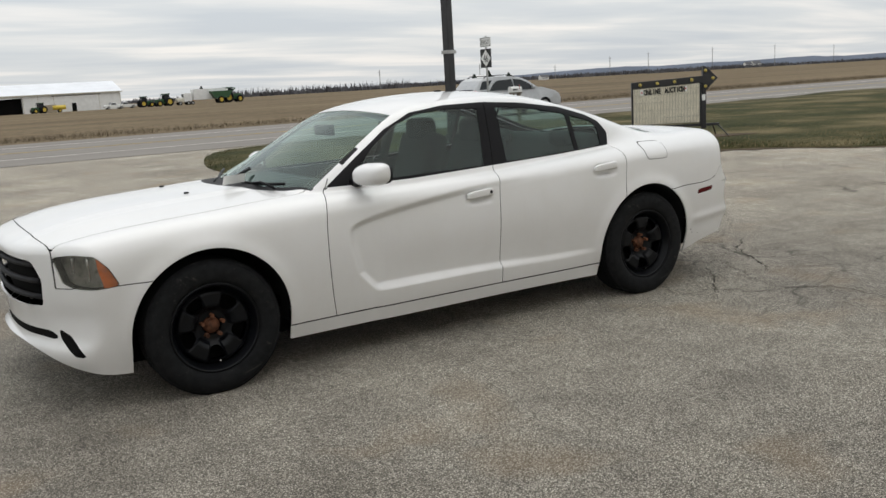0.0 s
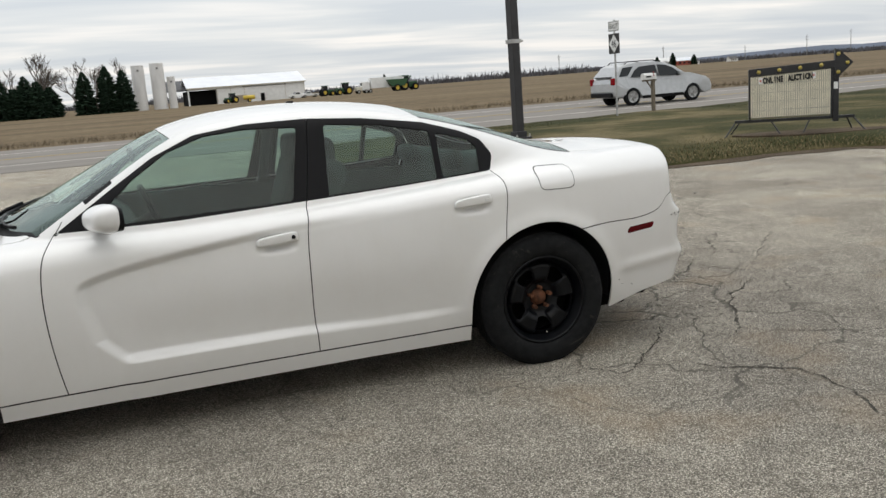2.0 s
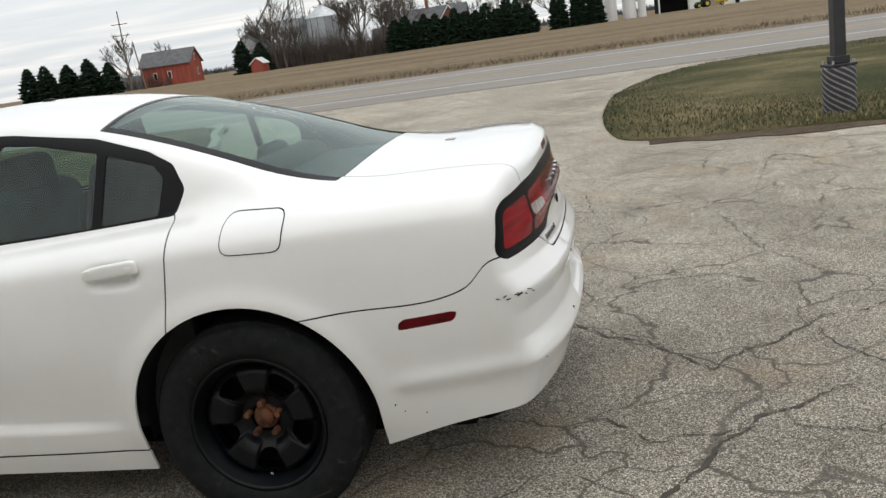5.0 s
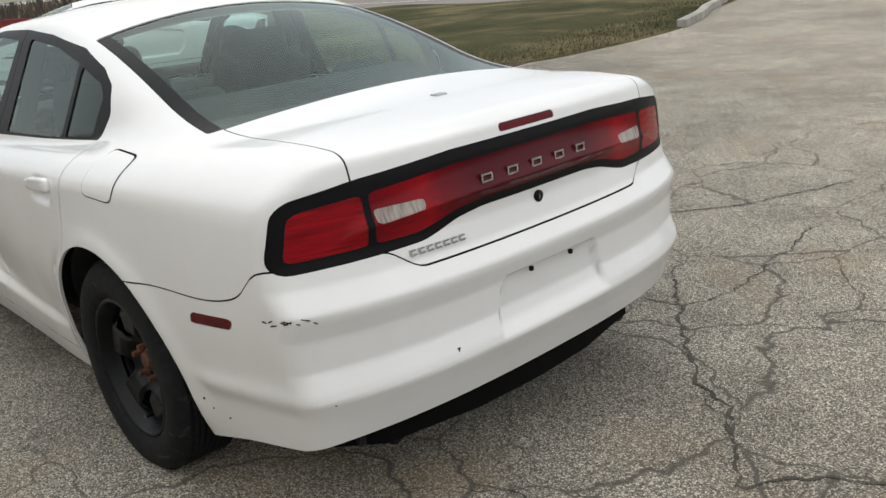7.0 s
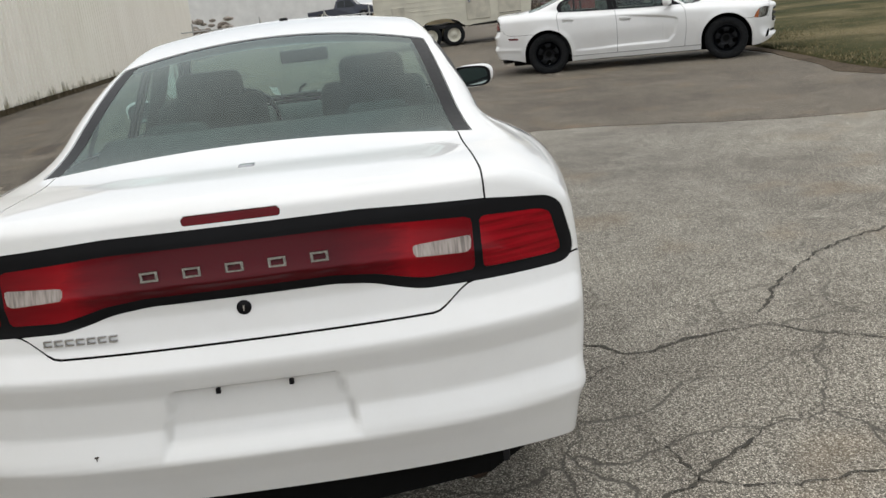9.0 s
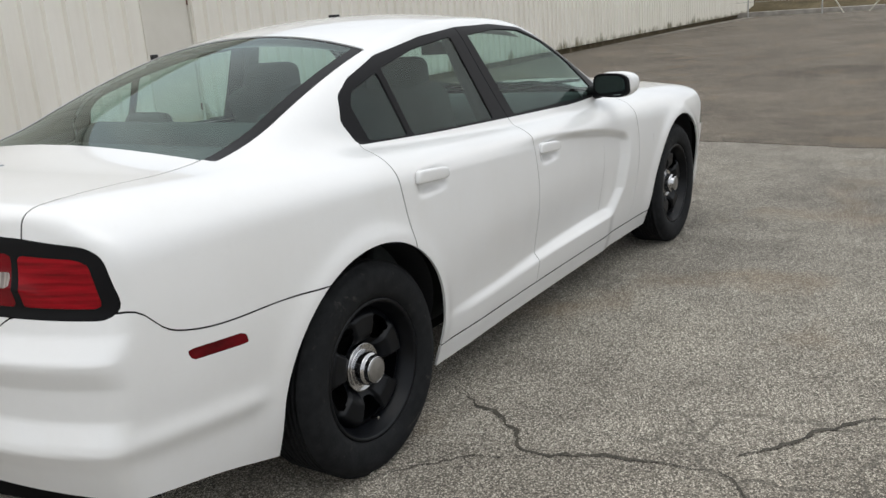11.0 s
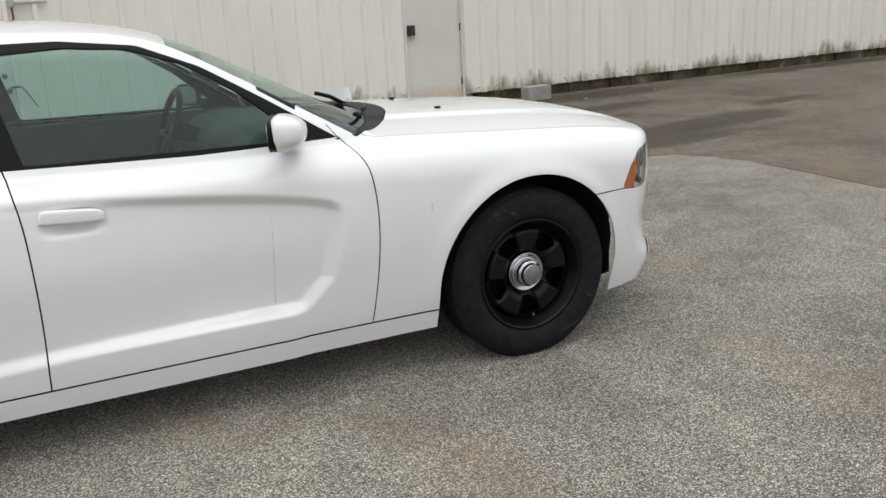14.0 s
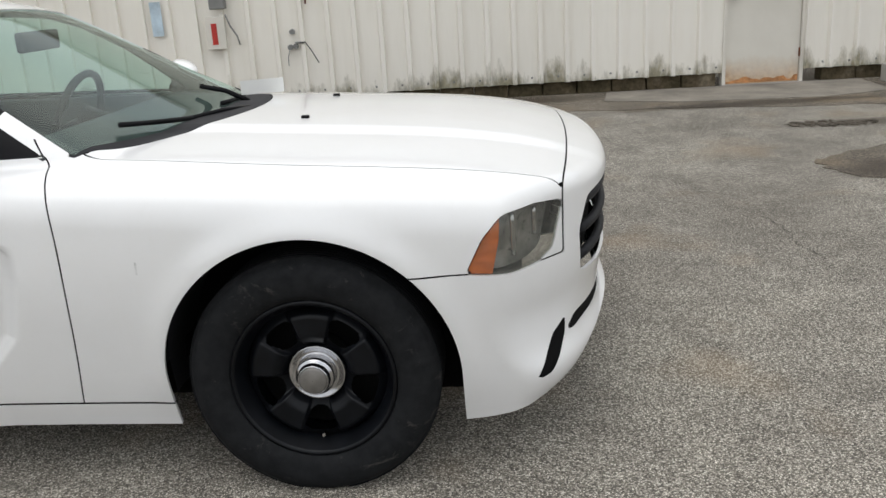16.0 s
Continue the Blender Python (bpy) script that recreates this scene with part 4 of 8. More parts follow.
def cabin(car):
    """Seats, dash, wheel, liners: what shows through the panes."""
    for s in (-1, 1):
        bm = seat_mesh(.52)
        bm.transform(Matrix.Translation((.12, s * .36, .60)))
        st = part("front_seat", bm, CABIN, car, "dark grey cloth front seat", True)
        bm = boxed((.45, s * .36 - .145, 1.10), (.575, s * .36 + .145, 1.285), .062, 5)
        part("headrest", bm, CABIN, st, "dark headrest", True)
        for dy in (-.05, .05):
            part("headrest_post", rod(bmesh.new(), (.50, s * .36 + dy, 1.05), (.53, s * .36 + dy, 1.18), .007, None, 8), CHROME, st)
        part("door_liner", boxed((-.80, s * .745 - .02, .35), (1.30, s * .745 + .02, .985), .01), CABIN, car, "dark door trim")
        bm = boxed((1.20, s * .37 - .12, 1.04), (1.29, s * .37 + .12, 1.15), .05, 3)
        part("rear_headrest", bm, CABIN, car, "dark rear headrest", True)
        bm = bmesh.new()
        tube(bm, [(.36, s * .70, .99), (.39, s * .62, 1.2), (.41, s * .56, 1.38)], .035, 8)
        part("pillar_trim", bm, CABIN, car, smooth=True)
    bm = seat_mesh(1.30)
    bm.transform(Matrix.Translation((.98, 0, .62)))
    part("rear_seat", bm, CABIN, car, "dark grey rear bench", True)
    part("parcel_shelf", boxed((1.28, -.60, 1.03), (1.82, .60, 1.055), .01), CABIN, car, "dark parcel shelf")
    part("cabin_floor", boxed((-1.0, -.74, .30), (1.8, .74, .36)), CABIN, car, "dark carpet")
    bm = bmesh.new()
    prism(bm, [(-1.08, .62), (-.42, .62), (-.44, .90), (-.56, .985), (-.92, .975), (-1.08, .93)], "y", -.72, .72)
    bmesh.ops.bevel(bm, geom=list(bm.edges), offset=.025, segments=2, affect="EDGES")
    part("dashboard", bm, CABIN, car, "dark dashboard", True)
    part("firewall", boxed((-1.1, -.72, .35), (-1.04, .72, .95)), BLACK_AND_SHADE, car, "black bulkhead")
    bm = bmesh.new()
    ring = [(math.cos(a) * .185, math.sin(a) * .185) for a in np.linspace(0, math.tau, 33)]
    tube(bm, [(-.34 - p[1] * .35, -.36 + p[0], .945 + p[1] * .93) for p in ring], .016, 8)
    for a in (-.2, math.pi + .2, -math.pi / 2):
        rod(bm, (-.36, -.36, .94), (-.34 - math.sin(a) * .175 * .35, -.36 + math.cos(a) * .175, .945 + math.sin(a) * .175 * .93), .014, None, 8)
    rod(bm, (-.36, -.36, .945), (-.55, -.36, .88), .05, .04, 16)
    part("steering_wheel", bm, TRIM, car, "black steering wheel", True)
    part("rear_view_mirror", boxed((-.44, -.13, 1.235), (-.41, .13, 1.305), .012, 3), TRIM, car, "black rear-view mirror")
    # lining under the roof skin
    V, F = [], []
    xs, ys = np.linspace(-.27, 1.0, 26), np.linspace(-.55, .55, 13)
    for x in xs:
        for y in ys:
            V.append((x, y, float(roof_line(np.array(x))) - .055 * (y / .6) ** 2 - .035))
    for i in range(25):
        for j in range(12):
            F.append((i * 13 + j, i * 13 + j + 1, (i + 1) * 13 + j + 1, (i + 1) * 13 + j))
    mesh_part("headliner", V, F, HEADLINER, car, "grey roof lining")


def wheel(car, x, s, cap):
    """Steel wheel with five broad spokes in a worn tyre."""
    w = new("wheel")
    w.parent = car
    w.matrix_basis = pose(x, s * .800, WHEEL_Z, 0, 0, 180 if s > 0 else 0)
    tagged(w, "black steel wheel with a worn tyre" + (" and chrome hub cap" if cap else " and bare rusty hub"))
    R = .358
    prof = [(.232, -.085), (.240, -.105), (.262, -.116), (.30, -.120), (.328, -.115), (.346, -.100), (.355, -.082)]
    tread = []
    for i, h in enumerate(np.linspace(-.080, .080, 9)):
        tread += [(R, h - .007), (R, h + .006), (R - .007, h + .007), (R - .007, h + .0125)] if i < 8 else [(R, h)]
    prof = prof + tread + [(q[0], -q[1]) for q in reversed(prof)]
    ty = part("tyre", turned(prof, 72, caps=False), RUBBER, w, "worn black tyre", True)
    # rim barrel
    prof = [(.238, -.090), (.236, -.104), (.228, -.106), (.222, -.098), (.218, -.080), (.205, -.066), (.200, -.02), (.196, .09), (.23, .10)]
    part("rim", turned(prof, 72, caps=False), STEEL, w, "black steel rim", True)
    # pressed disc with five openings between five spokes
    nt, nr = 300, 48
    V, F = [], []
    rs = np.linspace(.052, .212, nr)
    for i in range(nt):
        a = i * math.tau / nt
        c5 = math.cos(5 * (a - math.pi / 2))
        for r in rs:
            t = (r - .052) / .16
            h = -.030 - .030 * float(step((t - .12) / .35)) + .022 * float(step((t - .75) / .25))
            h -= .016 * float(step((c5 + .35) / .5)) * float(step((t - .18) / .12)) * float(1 - step((t - .82) / .14))
            V.append((math.cos(a) * r, h, math.sin(a) * r))
    for i in range(nt):
        a = (i + .5) * math.tau / nt
        c5 = math.cos(5 * (a - math.pi / 2))
        for j in range(nr - 1):
            r = (rs[j] + rs[j + 1]) / 2
            if ((r - .141) / .037) ** 4 + ((((a - math.pi / 2) % (math.tau / 5)) - math.pi / 5) / (.275 + 1.1 * (r - .141))) ** 4 < 1:
                continue
            k = (i + 1) % nt
            F.append((i * nr + j, k * nr + j, k * nr + j + 1, i * nr + j + 1))
    mesh_part("spoke_disc", V, F, STEEL, w, "black five-spoke pressed disc")
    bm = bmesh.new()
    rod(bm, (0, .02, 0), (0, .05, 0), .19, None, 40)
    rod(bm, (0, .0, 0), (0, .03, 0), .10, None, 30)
    part("brake_disc", bm, BLACK_AND_SHADE, w, "dark brake disc")
    if cap:
        prof = [(.079, -.034), (.0815, -.050), (.0800, -.0535), (.0770, -.0525), (.066, -.047), (.0575, -.046), (.0560, -.050), (.0555, -.080), (.0530, -.085), (.0470, -.0865), (.0450, -.090), (.0445, -.104), (.0425, -.1075), (.040, -.1070), (.039, -.104)]
        hc = part("hub_cap", turned(prof, 48, caps=False), CHROME, w, "chrome stepped hub cap", True)
        part("cap_top", turned([(.0392, -.104), (.0385, -.1085), (.035, -.1100), (.001, -.1105)], 40, caps=False), CAP_GREY, hc, "satin grey cap centre", True)
    else:
        bm = bmesh.new()
        rod(bm, (0, -.02, 0), (0, -.046, 0), .034, .032, 28)
        rod(bm, (0, .01, 0), (0, -.030, 0), .045, .042, 32)
        part("hub", bm, RUST, w, "rusty hub", True)
        for k in range(5):
            a = k * math.tau / 5 + math.pi / 2
            bm = bmesh.new()
            rod(bm, (math.cos(a) * .057, -.025, math.sin(a) * .057), (math.cos(a) * .057, -.062, math.sin(a) * .057), .0125, .010, 6)
            part("lug_nut", bm, RUST, w, "rusty lug nut")
    bm = bmesh.new()
    a = -math.pi / 2 + .05
    rod(bm, (math.cos(a) * .185, -.06, math.sin(a) * .185), (math.cos(a) * .180, -.088, math.sin(a) * .180), .005, None, 8)
    part("valve", bm, CHROME, w)


sedan = build_sedan(Matrix.Identity(4), "white four-door patrol sedan with black steel wheels", True)

# ---- the ground ----
# damp stains on the asphalt by the building: middle, half lengths, turn
DAMP = [(-4.85, -4.72, .50, .20, .10), (-5.7, -4.75, .95, .28, .15), (-4.9, -2.95, .85, .38, .25), (-5.9, -3.5, .9, .4, .5),
        (-4.5, -6.0, 1.9, .17, .08), (-7.4, -6.9, 1.7, .55, .05), (-8.5, -4.5, .7, .22, .2), (-8.6, -1.9, .85, .28, .1),
        (-5.4, -2.95, 1.2, .33, .1), (-6.9, -3.7, 1.3, .45, .2), (-6.5, -5.6, 1.2, .3, .1), (-10.2, 1.7, .95, .55, .9), (-13.0, -7.5, 3.4, .35, .05), (-1.2, -6.9, 2.4, .35, .05), (-11.5, -3.6, 1.5, .25, .3)]
def asphalt(name, tones, crack_scale, crack_share, seed):
    """Worn asphalt: pale stones in a dark binder, stains, and a web of cracks."""
    m, n, l, b = nodes_of(name)
    c = n.new("ShaderNodeTexCoord")
    stones = n.new("ShaderNodeTexVoronoi")
    stones.inputs["Scale"].default_value = 205
    l.new(c.outputs["Object"], stones.inputs["Vector"])
    bw = n.new("ShaderNodeSeparateColor")
    l.new(stones.outputs["Color"], bw.inputs[0])
    grit = ramp(n, l, bw.outputs[0], [(0.0, tones[0]), (0.42, tones[1]), (0.74, tones[2]), (1.0, tones[3])])
    # dark binder between the stones, and fine sand on top
    grit = mixed(n, l, "MULTIPLY", 1.0, grit, ramp(n, l, stones.outputs["Distance"], [(0.22, (1.14, 1.14, 1.14)), (0.64, (0.45, 0.445, 0.43))]))
    sand = noise_of(n, l, 90, 3, 0.7, seed=seed + 21)
    grit = mixed(n, l, "MULTIPLY", 0.62, grit, ramp(n, l, sand, [(0.34, (0.66, 0.65, 0.64)), (0.66, (1.28, 1.28, 1.27))]))
    stain = noise_of(n, l, 0.55, 6, 0.62, seed=seed)
    small = noise_of(n, l, 3.5, 5, 0.6, seed=seed + 2)
    col = mixed(n, l, "MULTIPLY", 0.75, grit, ramp(n, l, stain, [(0.32, (0.55, 0.53, 0.505)), (0.5, (0.86, 0.85, 0.835)), (0.68, (1.15, 1.14, 1.11))]))
    col = mixed(n, l, "MULTIPLY", 0.5, col, ramp(n, l, small, [(0.35, (0.68, 0.67, 0.65)), (0.6, (1.1, 1.1, 1.08))]))
    rust = noise_of(n, l, 1.3, 4, 0.5, seed=seed + 7)
    col = mixed(n, l, "MIX", ramp(n, l, rust, [(0.56, (0, 0, 0)), (0.74, (0.42, 0.42, 0.42))]), col, (0.25, 0.175, 0.10))
    # cracks
    bend = n.new("ShaderNodeTexNoise")
    bend.inputs["Scale"].default_value, bend.inputs["Detail"].default_value = 2.2, 5
    l.new(c.outputs["Object"], bend.inputs["Vector"])
    add = n.new("ShaderNodeVectorMath"); add.operation = "MULTIPLY_ADD"
    add.inputs[1].default_value = (0.55, 0.55, 0)
    l.new(bend.outputs["Color"], add.inputs[0]); l.new(c.outputs["Object"], add.inputs[2])
    web = n.new("ShaderNodeTexVoronoi")
    web.feature = "DISTANCE_TO_EDGE"
    web.inputs["Scale"].default_value = crack_scale
    l.new(add.outputs[0], web.inputs["Vector"])
    line = ramp(n, l, web.outputs["Distance"], [(0.0, (1, 1, 1)), (0.0035 * crack_scale, (1, 1, 1)), (0.0085 * crack_scale, (0, 0, 0))])
    where = ramp(n, l, noise_of(n, l, 0.33, 2, 0.5, seed=seed + 11), [(crack_share, (0, 0, 0)), (crack_share + 0.12, (0.85, 0.85, 0.85))])
    mask = mixed(n, l, "MULTIPLY", 1.0, line, where)
    # the surface grows paler towards the drive
    far = n.new("ShaderNodeVectorMath"); far.operation = "DOT_PRODUCT"
    far.inputs[1].default_value = (0.10, 0.115, 0)
    l.new(add.outputs[0], far.inputs[0])
    col = mixed(n, l, "MULTIPLY", 1.0, col, ramp(n, l, far.outputs["Value"], [(0.10, (1, 1, 1)), (0.95, (1.50, 1.48, 1.44))]))
    # the yard is most broken towards the drive
    sx = n.new("ShaderNodeSeparateXYZ")
    l.new(c.outputs["Object"], sx.inputs[0])
    worn = n.new("ShaderNodeMapRange")
    worn.inputs["From Min"].default_value, worn.inputs["From Max"].default_value = -1.5, 2.0
    worn.inputs["To Min"].default_value, worn.inputs["To Max"].default_value = 0.2, 1.0
    l.new(sx.outputs["X"], worn.inputs["Value"])
    mask = mixed(n, l, "MULTIPLY", 1.0, mask, worn.outputs[0])
    col = mixed(n, l, "MIX", mask, col, (0.085, 0.078, 0.064))
    # damp stains: soft ragged ovals
    rag = n.new("ShaderNodeTexNoise")
    rag.inputs["Scale"].default_value, rag.inputs["Detail"].default_value = 2.6, 6
    rag.inputs["Roughness"].default_value = 0.66
    l.new(c.outputs["Object"], rag.inputs["Vector"])
    wob = n.new("ShaderNodeVectorMath"); wob.operation = "MULTIPLY_ADD"
    wob.inputs[1].default_value = (0.6, 0.36, 0)
    l.new(rag.outputs["Color"], wob.inputs[0]); l.new(c.outputs["Object"], wob.inputs[2])
    damp = None
    for cx, cy, ra, rb, turn in DAMP:
        mp = n.new("ShaderNodeMapping"); mp.vector_type = "TEXTURE"
        mp.inputs["Location"].default_value = (cx + 0.30, cy + 0.18, 0)
        mp.inputs["Rotation"].default_value = (0, 0, turn)
        mp.inputs["Scale"].default_value = (ra, rb, 1)
        l.new(wob.outputs[0], mp.inputs[0])
        ln = n.new("ShaderNodeVectorMath"); ln.operation = "LENGTH"
        l.new(mp.outputs[0], ln.inputs[0])
        oval = ramp(n, l, ln.outputs["Value"], [(0.55, (0.9, 0.9, 0.9)), (1.0, (0, 0, 0))])
        damp = oval if damp is None else mixed(n, l, "LIGHTEN", 1.0, damp, oval)
    col = mixed(n, l, "MULTIPLY", damp, col, (0.34, 0.30, 0.26))
    l.new(col, b.inputs["Base Color"])
    wet = n.new("ShaderNodeMapRange")
    wet.inputs["To Min"].default_value, wet.inputs["To Max"].default_value = 0.88, 0.62
    l.new(damp, wet.inputs["Value"]); l.new(wet.outputs[0], b.inputs["Roughness"])
    b.inputs["Diffuse Roughness"].default_value = 0.8
    b.inputs["Specular IOR Level"].default_value = 0.3
    hgt = mixed(n, l, "SUBTRACT", 1.0, ramp(n, l, stones.outputs["Distance"], [(0.0, (1, 1, 1)), (0.6, (0.4, 0.4, 0.4))]), mask)
    bumped(n, l, b, hgt, 0.7, 0.006)
    return m


def earth(name, stops, scale, fine, bump, stretch=None):
    m, n, l, b = nodes_of(name)
    a = ramp(n, l, noise_of(n, l, scale, 6, 0.6, stretch=stretch), stops)
    g = noise_of(n, l, fine, 4, 0.65, seed=4)
    col = mixed(n, l, "MULTIPLY", 0.8, a, ramp(n, l, g, [(0.3, (0.5, 0.5, 0.5)), (0.7, (1.25, 1.25, 1.25))]))
    l.new(col, b.inputs["Base Color"])
    b.inputs["Roughness"].default_value, b.inputs["Specular IOR Level"].default_value = 0.97, 0.1
    bumped(n, l, b, g, 0.8, bump)
    return m


ASPH = asphalt("aged_asphalt", [(0.125, 0.116, 0.101), (0.31, 0.287, 0.250), (0.54, 0.503, 0.445), (0.86, 0.818, 0.742)], 1.35, 0.44, 1)
ASPH_DARK = asphalt("damp_dark_asphalt", [(0.054, 0.046, 0.037), (0.175, 0.150, 0.121), (0.36, 0.315, 0.258), (0.64, 0.57, 0.48)], 0.45, 0.60, 9)
ASPH_ROAD = surface("road_asphalt", (0.195, 0.177, 0.157), 0.9, vary=0.14, scale=0.8, fine=50, stretch=(0.15, 1, 1))
FIELD = earth("stubble_field", [(0.3, (0.105, 0.078, 0.047)), (0.5, (0.165, 0.125, 0.076)), (0.7, (0.22, 0.17, 0.105))], 0.06, 1.3, 0.05, (0.25, 1, 1))
TURF = earth("dull_winter_grass", [(0.34, (0.036, 0.042, 0.016)), (0.49, (0.070, 0.066, 0.028)), (0.63, (0.165, 0.135, 0.072))], 0.35, 18, 0.03)
DIRT = earth("bare_dirt", [(0.3, (0.055, 0.042, 0.030)), (0.7, (0.13, 0.10, 0.07))], 1.2, 25, 0.02)
LINE = surface("road_paint", (0.55, 0.53, 0.48), 0.8, vary=0.25, scale=2)
CRACK = surface("crack_fill", (0.055, 0.049, 0.038), 0.95, vary=0.4, scale=8)
CONCRETE = surface("weathered_concrete", (0.33, 0.31, 0.28), 0.9, vary=0.25, scale=3, fine=60, bump=0.002)
WET = surface("damp_mud_stain", (0.085, 0.072, 0.056), 0.75, spec=0.2, vary=0.55, scale=4, fine=40)


def sheet(name, outline, z, mat, label, category, depth=0.25, kind="structure"):
    bm = bmesh.new()
    prism(bm, outline, "z", z - depth, z)
    bmesh.ops.triangulate(bm, faces=[f for f in bm.faces if len(f.verts) > 4])
    return tagged(part(name, bm, mat), label, category, kind=kind)


def smooth_line(pts, per=6, closed=False):
    """A soft curve through points."""
    n, out = len(pts), []
    p = [Vector((*q, 0)) for q in pts]
    for i in range(n if closed else n - 1):
        a, b, c, d = (p[(i - 1) % n] if closed or i else p[0]), p[i], p[(i + 1) % n], (p[(i + 2) % n] if closed or i < n - 2 else p[-1])
        for k in range(per):
            t = k / per
            q = .5 * (2 * b + (c - a) * t + (2 * a - 5 * b + 4 * c - d) * t * t + (3 * b - a - 3 * c + d) * t ** 3)
            out.append((q.x, q.y))
    if not closed:
        out.append(pts[-1])
    return out


sheet("ground", [(-1800, -500), (3200, -500), (3200, 3200), (-1800, 3200)], -.06, FIELD, "brown stubble field reaching to the horizon", "ground", .5)
sheet("pavement", [(-62, -9), (45, -9), (45, 20.8), (-62, 20.8)], 0, ASPH, "old cracked pale grey asphalt yard", "pavement")
seam = smooth_line([(-62, 7.2), (-30, 6.9), (-9, 7.1), (-4.6, 7.2), (-3.75, 6.4), (-3.7, 5.1), (-3.95, 4.1), (-4.5, 3.1), (-4.87, 2.2), (-4.95, 1.4), (-5.12, .5), (-5.15, -.3), (-5.22, -1.7), (-5.0, -2.35), (-4.35, -2.75), (-4.3, -3.25), (-4.95, -3.7), (-5.7, -4.1), (-6.2, -4.8), (-6.0, -5.5), (-4.9, -5.75), (-3.3, -6.0), (-1, -6.3), (2.2, -7.0), (2.6, -8.3)], 7)
ragged = random.Random(41)
seam = [(x + ragged.uniform(-k, k), y + ragged.uniform(-k, k)) for x, y in seam for k in ((.022 if y > -2 else .05),)]
sheet("pavement_dark", seam + [(-62, -8.6)], .005, ASPH_DARK, "dark damp asphalt beside the metal building", "pavement")
sheet("road", [(-900, 20.6), (1800, 20.6), (1800, 36.4), (-900, 36.4)], .012, ASPH_ROAD, "pale two-lane highway with wide shoulders", "road")
for name, y in (("road_line", 23.9), ("road_line", 32.4)):
    sheet(name, [(-900, y), (1800, y), (1800, y + .16), (-900, y + .16)], .017, LINE, "worn white edge line on the highway", "road marking", .003)
for dy in (0, .28):
    sheet("road_line", [(-900, 28.0 + dy), (1800, 28.0 + dy), (1800, 28.12 + dy), (-900, 28.12 + dy)], .017, surface("faded_yellow_paint", (0.40, 0.30, 0.10), 0.8), "faded yellow centre line on the highway", "road marking", .003)


def turf(name, outline, seedv, label):
    """A turf bed with a ragged, low, humped top."""
    bm = bmesh.new()
    vs = [bm.verts.new((x, y, .03)) for x, y in outline]
    bm.faces.new(vs)
    bmesh.ops.triangulate(bm, faces=bm.faces[:])
    bmesh.ops.subdivide_edges(bm, edges=bm.edges[:], cuts=5, use_grid_fill=True)
    for v in bm.verts:
        edge = min((Vector((v.co.x, v.co.y)) - Vector(p)).length for p in outline[::2])
        v.co.z = .02 + min(edge, 3) * .022 + .05 * noise.noise(Vector((v.co.x * .3, v.co.y * .3, seedv))) * min(edge, 1)
    ext = bmesh.ops.extrude_edge_only(bm, edges=[e for e in bm.edges if e.is_boundary])
    for v in ext["geom"]:
        if isinstance(v, bmesh.types.BMVert):
            v.co.z = -.1
    return tagged(part(name, bm, TURF, smooth=True), label, "grass", kind="structure")


verge = smooth_line([(3.2, 7.1), (5, 6.75), (7, 6.35), (9.5, 6.3), (10.9, 5.6), (11.9, 3.8), (14.5, 2.4), (20, 1.8), (44, 1.5), (44, 20.4), (24, 20.5), (12, 20.4), (7, 19.9), (4.6, 18.4), (3.1, 14.5), (2.7, 11), (2.75, 8.2)], 5, True)
island = smooth_line([(-4.3, 9.0), (-4.7, 7.5), (-7.0, 7.0), (-12, 7.6), (-24, 8.3), (-60, 8.8), (-60, 20.3), (-30, 20.5), (-12, 20.3), (-7.5, 18.9), (-6.0, 15.2), (-4.6, 12.0)], 5, True)
turf("grass_verge", verge, 1, "green and straw-coloured winter grass verge")
turf("grass_island", island, 7, "dull green winter grass beside the drive")


def inside(poly, x, y):
    P = np.array(poly)
    Q = np.roll(P, -1, axis=0)
    c = np.zeros(len(x), bool)
    for (x0, y0), (x1, y1) in zip(P, Q):
        k = ((y0 > y) != (y1 > y)) & (x < (x1 - x0) * (y - y0) / ((y1 - y0) if y1 != y0 else 1e-9) + x0)
        c ^= k
    return c


def blades(name, poly, box_, count, tall, mats, label, seedv):
    """Loose grass blades, three corners each."""
    r = np.random.RandomState(seedv)
    x, y = r.uniform(box_[0], box_[2], count * 3), r.uniform(box_[1], box_[3], count * 3)
    k = inside(poly, x, y)
    x, y = x[k][:count], y[k][:count]
    m = len(x)
    a, h, w = r.uniform(0, math.tau, m), tall * r.uniform(.45, 1.25, m), r.uniform(.006, .014, m)
    lean = r.uniform(-.7, .7, (m, 2)) * h[:, None]
    V = np.empty((m, 3, 3))
    V[:, 0] = np.stack([x + np.cos(a) * w, y + np.sin(a) * w, np.full(m, .03)], 1)
    V[:, 1] = np.stack([x - np.cos(a) * w, y - np.sin(a) * w, np.full(m, .03)], 1)
    V[:, 2] = np.stack([x + lean[:, 0], y + lean[:, 1], .04 + h], 1)
    ob = mesh_part(name, V.reshape(-1, 3), np.arange(m * 3).reshape(-1, 3), mats, None, "", False)
    return tagged(ob, label, "grass", kind="stuff")


def blade_mat(name, c0, c1):
    m, n, l, b = nodes_of(name)
    g = n.new("ShaderNodeNewGeometry")
    l.new(ramp(n, l, g.outputs["Random Per Island"], [(0.0, c0), (1.0, c1)]), b.inputs["Base Color"])
    b.inputs["Roughness"].default_value = 0.9
    return m


